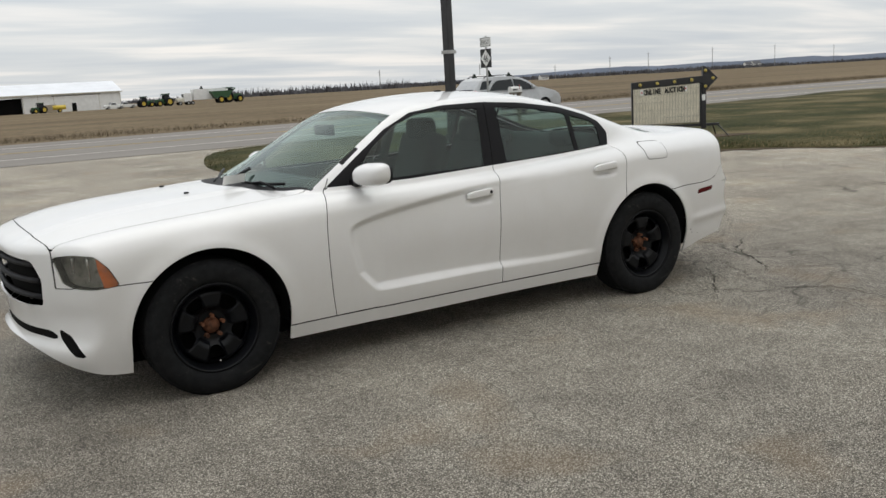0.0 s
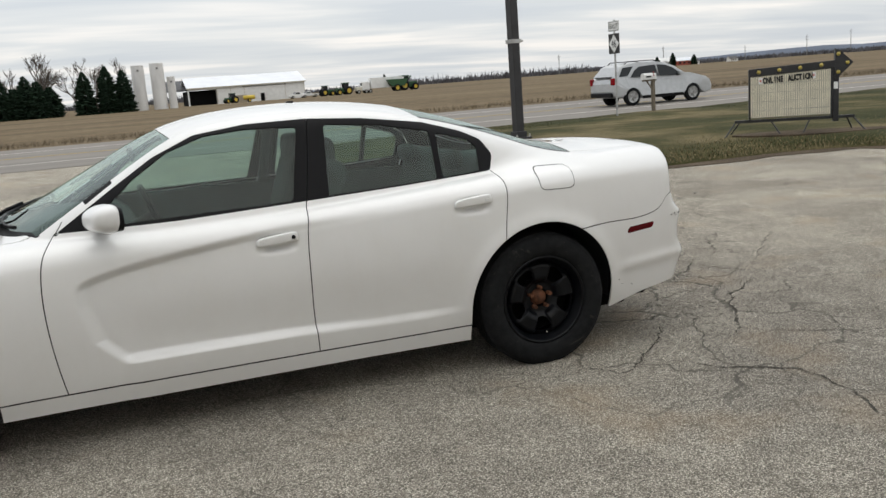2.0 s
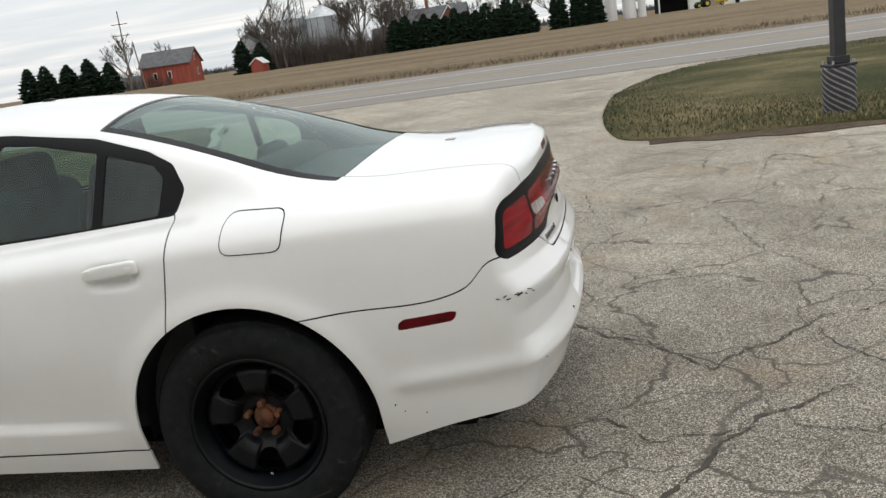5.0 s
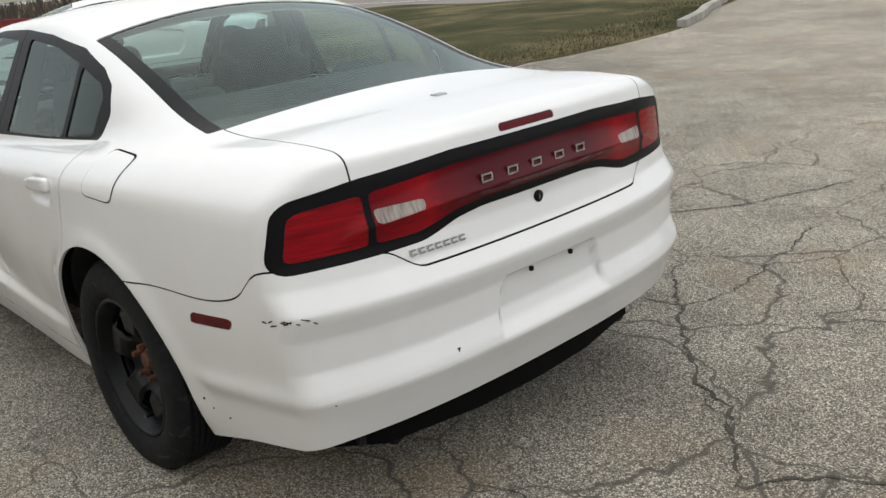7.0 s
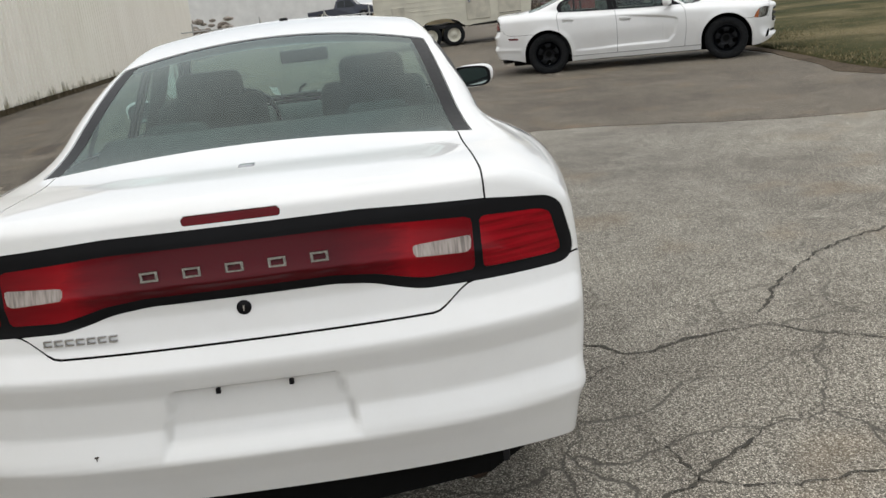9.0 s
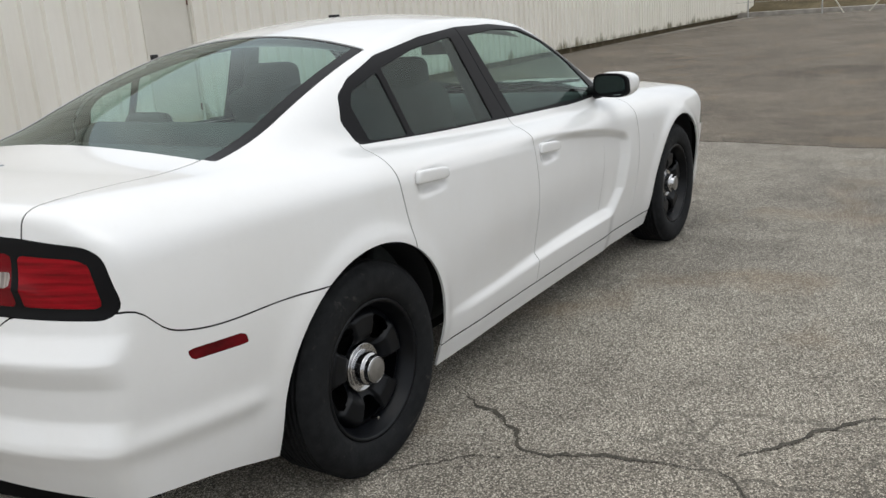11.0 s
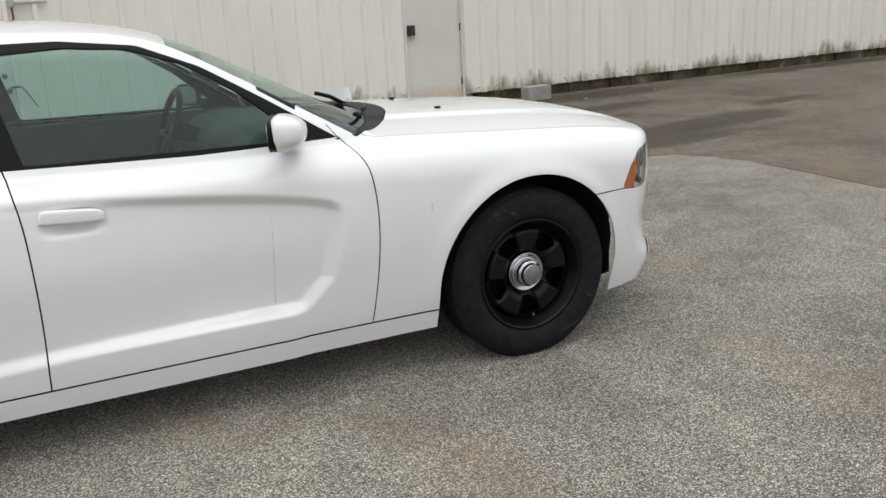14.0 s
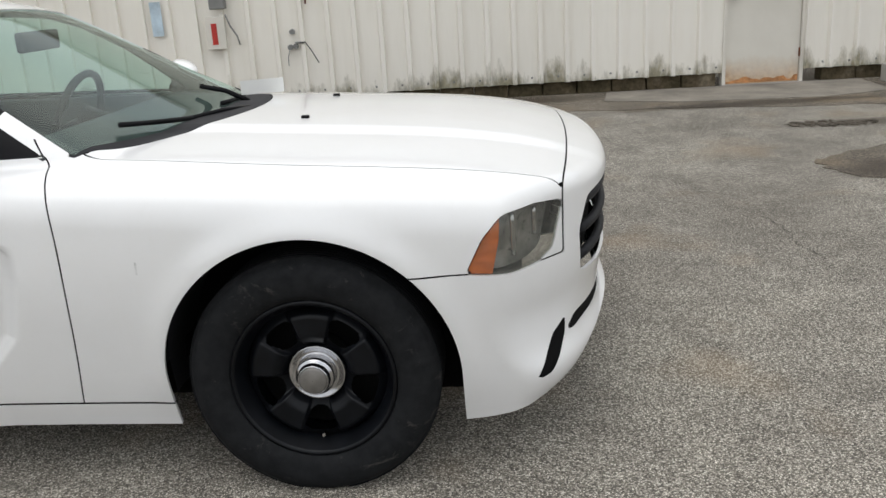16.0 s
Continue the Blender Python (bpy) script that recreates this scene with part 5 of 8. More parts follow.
GREEN_BLADE = blade_mat("green_blade", (0.033, 0.044, 0.014), (0.098, 0.096, 0.038))
STRAW_BLADE = blade_mat("straw_blade", (0.12, 0.095, 0.048), (0.30, 0.24, 0.13))
blades("grass_blades", verge, (2.5, 1.5, 26, 20), 60000, .04, GREEN_BLADE, "short green grass on the verge", 3)
blades("dry_grass", verge, (3, 1.5, 24, 11), 22000, .045, STRAW_BLADE, "dry straw-coloured grass near the yard edge", 4)
blades("grass_blades", island, (-30, 7, -4, 20), 45000, .038, GREEN_BLADE, "short green grass on the island", 5)
blades("dry_grass", island, (-26, 6.8, -4, 11), 12000, .04, STRAW_BLADE, "dry straw-coloured grass at the island edge", 6)
strip = [(-300, 36.5), (500, 36.5), (500, 41), (-300, 41)]
blades("ditch_weeds", strip, (-60, 36.5, 120, 41), 16000, .26, blade_mat("weed_stalk", (0.045, 0.034, 0.019), (0.13, 0.097, 0.053)), "brown weeds along the far ditch", 8)
# ragged soil along the grass edges
for name, line in (("soil_edge", verge[:34]), ("soil_edge", island[:30])):
    rr = random.Random(len(line))
    outer = [(x + rr.uniform(-.18, .12), y - .30 + rr.uniform(-.2, .1)) for x, y in line]
    inner = [(x, y + .35) for x, y in reversed(line)]
    sheet(name, outer + inner, .012, DIRT, "bare dark soil along the grass edge", "soil", .02)
# low kerb at the drive mouth
kerb = [(-4.6, 12.0), (-5.3, 13.8), (-6.0, 15.2), (-6.9, 17.6), (-7.5, 18.9)]
kp = smooth_line(kerb, 4)
for a, b in zip(kp[::2], kp[2::2]):
    bm = boxed((0, -.09, 0), ((Vector(b) - Vector(a)).length - .02, .09, .15), .02)
    bm.transform(Matrix.Translation((a[0], a[1], 0)) @ Matrix.Rotation(math.atan2(b[1] - a[1], b[0] - a[0]), 4, "Z"))
    tagged(part("kerb_stone", bm, CONCRETE), "pale worn concrete kerb beside the grass", "kerb", "kerb at the drive")


def crack(pts, width, seedv):
    """A wandering filled crack lying in the asphalt."""
    rr = random.Random(seedv)
    line = []
    for (x0, y0), (x1, y1) in zip(pts, pts[1:]):
        n = max(3, int(math.hypot(x1 - x0, y1 - y0) / .024))
        for i in range(n):
            t = i / n
            line.append((x0 + (x1 - x0) * t, y0 + (y1 - y0) * t))
    line.append(pts[-1])
    V, F = [], []
    off = 0.0
    for i, (x, y) in enumerate(line):
        j = min(i + 1, len(line) - 1)
        k = max(i - 1, 0)
        d = Vector((line[j][0] - line[k][0], line[j][1] - line[k][1])).normalized()
        nrm = Vector((-d.y, d.x))
        off = off * .90 + rr.uniform(-.015, .015)
        w = width * .46 * rr.uniform(.1, 1.35) * min(1, .2 + min(i, len(line) - 1 - i) * .06)
        c = Vector((x, y)) + nrm * off
        V += [(*(c + nrm * w), .0045), (*(c - nrm * w), .0045)]
    F = [(2 * i, 2 * i + 1, 2 * i + 3, 2 * i + 2) for i in range(len(line) - 1)]
    tagged(mesh_part("pavement_crack", V, F, CRACK, None, "", False), "dirt-filled crack in the asphalt yard", "crack", "cracks in the yard", kind="structure")


# the wide cracks round the car
crack([(1.56, -.97), (1.76, -1.25), (1.97, -1.14), (2.44, -.68)], .015, 1)
crack([(1.99, -1.15), (2.25, -1.47), (2.50, -1.68), (2.46, -2.02), (2.44, -2.31), (2.7, -3.0)], .015, 2)
crack([(2.55, -1.07), (2.75, -.96), (2.95, -.69), (3.20, -.34), (3.61, -.04)], .020, 3)
crack([(2.75, -.96), (3.01, -1.25), (3.29, -1.40), (4.1, -1.3)], .013, 4)
crack([(2.33, -.47), (2.61, -.25), (2.81, -.46), (3.22, -.35)], .010, 5)
crack([(3.22, -.35), (3.54, -.48), (3.72, -.22), (4.4, -.4), (5.2, -.5)], .010, 6)
crack([(2.65, .67), (2.97, .36), (3.06, .16), (3.55, .65), (3.92, .86), (4.28, 1.40), (4.57, 1.46)], .013, 7)
crack([(3.55, .65), (3.73, .15), (3.97, .14)], .011, 8)
crack([(1.91, 1.62), (2.27, 1.16), (2.46, .88), (2.62, .68), (2.82, .54), (2.97, .35)], .019, 9)
crack([(1.85, 1.12), (2.23, 1.19), (2.33, 1.47), (2.26, 1.87), (2.2, 2.6)], .012, 10)
crack([(-.44, 5.05), (-.77, 4.57), (-.34, 3.70), (.24, 2.59), (.71, 2.10), (1.04, 1.87)], .020, 11)
crack([(1.06, 1.86), (1.4, 2.31), (1.68, 2.77), (2.1, 3.6)], .014, 12)
crack([(.88, .77), (1.06, 1.10), (1.23, 1.27), (1.15, 1.56), (1.07, 1.86)], .020, 13)
crack([(1.57, .96), (1.39, 1.11), (1.25, 1.28)], .014, 20)
crack([(2.26, .09), (2.40, -.07), (2.57, -.14)], .011, 21)
crack([(2.43, -.60), (2.60, -.80), (2.75, -.96)], .010, 22)
crack([(2.42, -1.11), (2.36, -1.30), (2.27, -1.48)], .012, 23)
crack([(-1.43, -1.49), (-1.29, -1.56), (-1.12, -1.71)], .008, 24)
crack([(-2.12, -1.83), (-1.87, -2.0), (-1.65, -1.98)], .007, 25)
crack([(-3.22, -2.44), (-3.54, -1.68), (-3.58, -1.1), (-3.54, -.68)], .008, 26)
crack([(3.9, .35), (4.8, 1.2), (5.0, 2.6), (6.2, 3.9)], .012, 14)
crack([(4.4, -.4), (5.0, -1.8), (6.4, -2.3), (7.2, -3.8)], .010, 15)
crack([(.35, 3.3), (-.9, 3.9), (-1.6, 5.3), (-2.9, 5.7)], .010, 16)
crack([(2.6, 3.3), (2.4, 4.6), (3.3, 5.6)], .010, 17)
crack([(5.0, 2.6), (3.9, 3.9), (4.2, 5.4)], .009, 18)
crack([(4.1, -1.3), (4.9, -2.9), (4.6, -4.2)], .009, 19)
# a broken hole and an old slab by the building
APRON = surface("old_concrete_slab", (0.21, 0.188, 0.157), 0.9, vary=0.3, scale=2.5, fine=40, bump=0.002)
sheet("door_slab", [(-6.1, -7.5), (-3.2, -7.34), (-3.1, -6.62), (-3.9, -6.32), (-5.3, -6.22), (-6.1, -6.5)], .013, APRON, "worn concrete slab before the steel door", "slab", .05)
bm = bmesh.new()
rr = random.Random(17)
for k in range(110):
    t, q = rr.uniform(0, math.tau), math.sqrt(rr.random())
    s = rr.uniform(.008, .028)
    bmesh.ops.create_icosphere(bm, subdivisions=1, radius=s, matrix=Matrix.Translation((-4.85 + .40 * q * math.cos(t), -4.70 + .15 * q * math.sin(t), .004)) @ Matrix.Rotation(t, 4, "Z") @ Matrix.Diagonal((1.3, .9, .5, 1)))
tagged(part("broken_asphalt", bm, WET), "broken dark asphalt lumps in a shallow hole", "rubble", kind="stuff")
rr = random.Random(23)
for k in range(7):
    x, y = (-6.9 - k * .7, -6.9 + rr.uniform(-.3, .4)) if k < 4 else (rr.uniform(-6, 6), rr.choice((-3.8, 3.6, 4.4)))
    bm = bmesh.new()
    bmesh.ops.create_icosphere(bm, subdivisions=1, radius=rr.uniform(.012, .024), matrix=Matrix.Translation((x, y, .022)) @ Matrix.Diagonal((1.4, 1, .6, 1)))
    tagged(part("pebble", bm, CONCRETE), "small pale stone lying on the asphalt", "stone", "loose stones")

# ---- the metal building ----
def siding(name):
    """Cream-white sheet steel, mossy and rust-streaked towards its foot."""
    m, n, l, b = nodes_of(name)
    c = n.new("ShaderNodeTexCoord")
    sp = n.new("ShaderNodeSeparateXYZ")
    l.new(c.outputs["Object"], sp.inputs[0])
    base = ramp(n, l, noise_of(n, l, 0.9, 5, stretch=(1, 1, 0.25)), [(0.3, (0.80, 0.765, 0.69)), (0.7, (0.86, 0.83, 0.76))])
    streak = noise_of(n, l, 5.0, 5, 0.65, stretch=(1, 1, 0.12), seed=2)
    base = mixed(n, l, "MULTIPLY", 0.14, base, ramp(n, l, streak, [(0.35, (0.72, 0.69, 0.62)), (0.55, (1, 1, 1))]))
    # moss creeps up unevenly from the foot of the sheets
    jag = noise_of(n, l, 3.2, 6, 0.7, stretch=(1, 1, 0.35), seed=6)
    up = n.new("ShaderNodeMath"); up.operation = "MULTIPLY_ADD"
    l.new(jag, up.inputs[0]); up.inputs[1].default_value = -1.15
    l.new(sp.outputs["Z"], up.inputs[2])
    moss = ramp(n, l, up.outputs[0], [(0.0, (1, 1, 1)), (0.02, (0, 0, 0))])
    mr = n.new("ShaderNodeMapRange")
    mr.inputs["From Min"].default_value, mr.inputs["From Max"].default_value = -.47, -.26
    mr.inputs["To Min"].default_value, mr.inputs["To Max"].default_value = 0.85, 0.0
    l.new(up.outputs[0], mr.inputs["Value"])
    col = mixed(n, l, "MIX", mr.outputs[0], base, ramp(n, l, noise_of(n, l, 14, 4), [(0.3, (0.085, 0.08, 0.035)), (0.7, (0.30, 0.26, 0.15))]))
    l.new(col, b.inputs["Base Color"])
    b.inputs["Roughness"].default_value = 0.5
    return m


SIDING = siding("white_ribbed_steel")
MOSS = earth("mossy_concrete", [(0.3, (0.042, 0.038, 0.020)), (0.55, (0.115, 0.092, 0.058)), (0.75, (0.27, 0.225, 0.16))], 2.5, 20, 0.01)
DOOR_W = surface("cream_steel_door", (0.66, 0.63, 0.56), 0.5, vary=0.08, scale=1.5)
def stained_door(name):
    """Cream paint with rust soaking up from the bottom edge."""
    m, n, l, b = nodes_of(name)
    c = n.new("ShaderNodeTexCoord")
    sp = n.new("ShaderNodeSeparateXYZ")
    l.new(c.outputs["Object"], sp.inputs[0])
    base = ramp(n, l, noise_of(n, l, 1.5, 5), [(0.3, (0.62, 0.59, 0.52)), (0.7, (0.70, 0.67, 0.60))])
    up = n.new("ShaderNodeMath"); up.operation = "MULTIPLY_ADD"; up.inputs[1].default_value = -.35
    l.new(noise_of(n, l, 4.0, 6, 0.65, stretch=(1, 1, 0.5)), up.inputs[0]); l.new(sp.outputs["Z"], up.inputs[2])
    mr = n.new("ShaderNodeMapRange")
    mr.inputs["From Min"].default_value, mr.inputs["From Max"].default_value = -.16, .16
    mr.inputs["To Min"].default_value, mr.inputs["To Max"].default_value = 0.8, 0.0
    l.new(up.outputs[0], mr.inputs["Value"])
    col = mixed(n, l, "MIX", mr.outputs[0], base, ramp(n, l, noise_of(n, l, 16, 4), [(0.3, (0.34, 0.17, 0.06)), (0.7, (0.56, 0.38, 0.20))]))
    l.new(col, b.inputs["Base Color"])
    b.inputs["Roughness"].default_value = 0.55
    return m


DOOR_RUST = stained_door("rust_stained_cream_door")
RUST_STAIN = surface("rust_stain", (0.42, 0.20, 0.08), 0.85, vary=0.5, scale=9)
GREY_BOX = surface("grey_painted_metal", (0.20, 0.20, 0.19), 0.6, vary=0.2)
GALV = surface("galvanised_steel", (0.42, 0.42, 0.41), 0.5, metal=0.6, vary=0.25, scale=6)
WOODPOLE = surface("weathered_wood", (0.16, 0.135, 0.10), 0.9, vary=0.4, scale=4, stretch=(6, 6, 0.6))
BLACK_METAL = surface("black_painted_metal", (0.02, 0.02, 0.022), 0.5, vary=0.3)

WALL = Matrix.Translation((-5, -7.45, 0)) @ Matrix.Rotation(math.atan(.052), 4, "Z")
FITTINGS = WALL @ Matrix.Translation((.287, 0, .125)) @ Matrix.Diagonal((.913, 1, .913, 1))


def on_wall(x, out=0.0, z=0.0):
    return WALL @ Vector((x + 5, out, z))


def wall_strip(x0, x1, z0, z1):
    """Sheet steel with a narrow raised rib every 30 cm, folded from one sheet."""
    V, F = [], []
    xs = []
    x = x0
    while x < x1 - .01:
        xs += [(x, 0), (x + .236, 0), (x + .241, .055), (x + .285, .055), (x + .302, 0)]
        x += .305
    xs.append((x1, 0))
    xs = [(min(a, x1), o) for a, o in xs]
    for a, o in xs:
        V += [(a + 5, o, z0), (a + 5, o, z1), (a + 5, -.25, z1), (a + 5, -.25, z0)]
    for i in range(len(xs) - 1):
        for k in range(4):
            F.append((4 * i + k, 4 * i + (k + 1) % 4, 4 * i + 4 + (k + 1) % 4, 4 * i + 4 + k))
    n = len(V)
    F += [(0, 3, 2, 1), (n - 4, n - 3, n - 2, n - 1)]
    return V, F


DX0, DX1, DTOP = -5.46, -4.53, 2.10
south = new("wall_south")
tagged(south, "cream-white ribbed steel wall of a long building", "wall", kind="structure")
south.matrix_basis = WALL
for x0, x1, z0 in ((-47.5, DX0, .16), (DX0, DX1, DTOP), (DX1, 12.0, .16)):
    V, F = wall_strip(x0, x1, z0, 4.6)
    mesh_part("wall_sheet", V, F, SIDING, south, "", False)
part("wall_foot", boxed((-42.5, -.28, 0), (-17.3, -.05, .165), .012), MOSS, south, "mossy concrete foot of the wall")
part("wall_foot", boxed((11.3, -.28, 0), (17, -.05, .165), .012), MOSS, south, "mossy concrete foot of the wall")
rr = random.Random(31)
x = -17.3
while x < 11.3:
    w = .405
    if not (DX0 + 5 - w < x < DX1 + 5):
        part("foot_block", boxed((x + .006, -.26, 0), (min(x + w, 11.3) - .006, -.05 + rr.uniform(-.018, .012), .158 + rr.uniform(-.006, .004)), .009, 1), MOSS, south)
    x += w
part("eave_trim", boxed((-42.6, -.3, 4.6), (17.1, .12, 4.8), .02), DOOR_W, south, "cream eave trim")
tagged(part("wall_end", boxed((-47.7, -24, 0), (-47.45, -9.95, 4.6)), SIDING), "end wall of the steel building", "wall", kind="structure")
tagged(part("roof", boxed((-47.8, -24, 4.82), (12.2, -9.6, 4.94)), GALV), "low metal roof of the long building", "roof", kind="structure")
# rows of sheet screws near the foot
for k in range(56):
    x = 6.0 - k * .305
    if DX0 - .05 < x - .05 < DX1 + .05:
        continue
    part("screw_head", boxed((x + 5 - .105, .0, .215), (x + 5 - .083, .010, .237), .004), GREY_BOX, south)
door = new("door_1")
tagged(door, "cream steel door with rust along its foot", "door", kind="structure")
door.matrix_basis = WALL
a, b = DX0 + 5, DX1 + 5
part("door_leaf", boxed((a + .045, -.06, .02), (b - .045, -.012, DTOP - .045), .004), DOOR_RUST, door, "cream flat leaf, rust-stained at its foot")
part("door_frame", boxed((a, -.1, 0), (a + .04, .02, DTOP), .004), DOOR_W, door)
part("door_frame", boxed((b - .04, -.1, 0), (b, .02, DTOP), .004), DOOR_W, door)
part("door_frame", boxed((a + .04, -.1, DTOP - .04), (b - .04, .02, DTOP), .004), DOOR_W, door)
bm = bmesh.new()
rr = random.Random(2)
prism(bm, [(a + .05, .03)] + [(x, .045 + rr.uniform(0, .055)) for x in np.linspace(a + .05, b - .05, 22)] + [(b - .05, .03)], "y", -.013, -.0085)
part("rust_streak", bm, RUST_STAIN, door, "orange rust along the door foot")
part("door_sill", boxed((a, -.1, 0), (b, .05, .02), .004), CONCRETE, door)
for z in (.35, 1.1, 1.85):
    bm = bmesh.new()
    rod(bm, (a + .045, .0, z - .05), (a + .045, .0, z + .05), .012, None, 10)
    part("hinge", bm, RUST, door, "rusty hinge")
lk = part("lock_hasp", boxed((b - .16, -.012, 1.02), (b - .06, .05, 1.16), .012), BLACK_METAL, door, "black hasp and padlock cover")
bm = bmesh.new()
rod(bm, (b - .10, .04, 1.0), (b - .10, .08, 1.0), .028, .028, 16)
part("padlock", bm, GALV, lk)
blk = boxed((-.20, -.10, 0), (.20, .10, .20), .008)
blk.transform(Matrix.Translation(on_wall(-6.45, .34)) @ Matrix.Rotation(.12, 4, "Z"))
tagged(part("concrete_block", blk, CONCRETE), "grey concrete block on the ground by the wall", "block")


def wall_thing(name, bm, mat, label, category):
    bm.transform(FITTINGS)
    return tagged(part(name, bm, mat), label, category)


br = empty("pipe_bracket", FITTINGS, "rusty pipe on a bracket fixed to the wall", "pipe")
part("bracket_arm", boxed((5.02, .03, 1.69), (5.42, .06, 1.72), .004), GALV, br)
part("pipe", rod(bmesh.new(), (5.42, .055, 1.19), (5.42, .055, 2.6), .012, None, 10), RUST, br, "rust-red pipe")
part("clamp", boxed((5.39, .03, 1.66), (5.45, .075, 1.75), .006), GALV, br)
eb = empty("meter_box", FITTINGS, "grey electric box with a white panel under it", "box")
part("box_body", boxed((6.42, .03, 1.19), (6.62, .13, 1.45), .015), GREY_BOX, eb, "grey steel box")
part("lower_panel", boxed((6.46, .03, .70), (6.70, .10, 1.10), .008), DOOR_W, eb, "cream lower panel")
part("warning_label", boxed((6.56, .10, .76), (6.63, .106, 1.02), .001), surface("red_label", (0.45, 0.03, 0.02), 0.5), eb, "red label")
part("conduit", tube(bmesh.new(), [(6.44, .08, 1.12), (6.40, .06, .98), (6.33, .05, .86), (6.30, .05, .74)], .010, 8), GREY_BOX, eb, "", True)
wb = empty("outlet_box", FITTINGS, "small outlet boxes and loose cable on the wall", "box")
for x, z in ((5.63, .86), (5.60, .68), (5.67, .67)):
    part("outlet", rod(bmesh.new(), (x, .0, z), (x, .06, z), .034, .030, 16), GREY_BOX, wb)
part("outlet_arm", boxed((5.48, .03, .71), (5.60, .06, .735), .006), GREY_BOX, wb)
part("cable", tube(bmesh.new(), [(5.56, .06, .72), (5.47, .07, .73), (5.40, .06, .62), (5.32, .05, .46)], .007, 6), BLACK_METAL, wb, "black loose cable", True)
part("cable", tube(bmesh.new(), [(5.67, .06, .65), (5.70, .07, .55), (5.71, .05, .44)], .006, 6), GREY_BOX, wb, "", True)
wall_thing("paint_patch", boxed((7.26, .031, .9), (7.40, .034, 1.32)), surface("pale_blue_patch", (0.45, 0.55, 0.62), 0.6), "pale blue smear on the steel wall", "stain")

# ---- helpers for things further off ----
def lettering(text, height, mat, m, parent, name="letters", label="", depth=.002, bold=0.0):
    """Raised letters of the built-in font, standing in the x-z plane, facing -y."""
    cu = bpy.data.curves.new(name, "FONT")
    cu.body, cu.size, cu.extrude, cu.align_x, cu.resolution_u = text, height / .72, depth, "CENTER", 3
    cu.offset = bold
    tmp = bpy.data.objects.new(name, cu)
    scene.collection.objects.link(tmp)
    me = bpy.data.meshes.new_from_object(tmp.evaluated_get(bpy.context.evaluated_depsgraph_get()))
    bpy.data.objects.remove(tmp)
    me.transform(Matrix.Rotation(radians(90), 4, "X"))
    me.transform(m)
    me.materials.clear()
    me.materials.append(mat)
    ob = new(name, me)
    ob.parent = parent
    return tagged(ob, label) if label else ob


def ring_wheel(parent, x, y, z, r, w, tyre_mat, hub_mat, hub=.58, name="wheel"):
    """A tyre with a dished hub, axle along y."""
    s = -1 if y < 0 else 1
    ty = turned([(r * hub, -w / 2), (r * .86, -w / 2 - .01), (r * .97, -w * .42), (r, -w * .3), (r, w * .3), (r * .97, w * .42), (r * .86, w / 2 + .01), (r * hub, w / 2)], 32, caps=False)
    ty.transform(Matrix.Translation((x, y, z)))
    t = part(name, ty, tyre_mat, parent, "", True)
    hb = turned([(r * hub + .004, s * w * .40), (r * hub * .9, s * w * .36), (r * hub * .72, s * w * .18), (r * .25, s * w * .22), (r * .22, s * w * .36), (.01, s * w * .38)], 28, caps=False)
    hb.transform(Matrix.Translation((x, y, z)))
    part("rim", hb, hub_mat, t, "", True)
    bk = turned([(r * hub, 0), (.01, 0)], 24, caps=False)
    bk.transform(Matrix.Translation((x, y, z)))
    part("brake_disc", bk, BLACK_AND_SHADE, t)
    return t


def arched(outline, wheels):
    """A side outline whose lower edge steps round the wheels (wheels from front to back along the way of the outline)."""
    out = list(outline)
    for x, z, r in wheels:
        out += [(x + r * math.cos(a), z + r * math.sin(a)) for a in np.linspace(0, math.pi, 13)]
    return out


def car_body(parent, outline, half, z_top, tuck_in, mat, name="body", bevel=.05):
    """A body from its side outline, narrowed towards the roof."""
    bm = bmesh.new()
    prism(bm, outline, "y", -half, half)
    long_edges = [e for e in bm.edges if abs(e.verts[0].co.y - e.verts[1].co.y) < 1e-6]
    bmesh.ops.bevel(bm, geom=long_edges, offset=bevel, segments=2, affect="EDGES", profile=.6, clamp_overlap=True)
    bmesh.ops.triangulate(bm, faces=[f for f in bm.faces if len(f.verts) > 4])
    for v in bm.verts:
        k = max(0, v.co.z - z_top)
        v.co.y -= math.copysign(k * tuck_in, v.co.y)
    return part(name, bm, mat, parent)


def side_plate(parent, pts, half, z_top, tuck_in, mat, name, out=.004, thick=.02):
    """A pane or plate lying on both sides of such a body."""
    for s in (-1, 1):
        bm = bmesh.new()
        prism(bm, pts, "y", half - thick, half + out)
        bmesh.ops.triangulate(bm, faces=[f for f in bm.faces if len(f.verts) > 4])
        for v in bm.verts:
            v.co.y = s * (v.co.y - max(0, v.co.z - z_top) * tuck_in)
        part(name, bm, mat, parent)


SILVER = surface("silver_car_paint", (0.44, 0.45, 0.455), 0.3, metal=0.35, vary=0.08, coat=0.6)
DARK_PANE = surface("dark_window_pane", (0.015, 0.018, 0.02), 0.08, vary=0.1, spec=0.3)
CREAM = surface("cream_trailer_skin", (0.60, 0.575, 0.48), 0.45, vary=0.12, scale=2)
CREAM_DIRTY = surface("stained_cream_skin", (0.50, 0.47, 0.39), 0.6, vary=0.25, scale=3)
RED_PAINT = surface("red_paint", (0.36, 0.025, 0.025), 0.45, vary=0.2)
YELLOW = surface("yellow_paint", (0.62, 0.45, 0.05), 0.45, vary=0.15)
GREEN_PAINT = surface("dark_green_paint", (0.02, 0.075, 0.025), 0.4, vary=0.2)
WHITE_PAINT = surface("white_metal_paint", (0.74, 0.74, 0.72), 0.5, vary=0.08, scale=1.0)
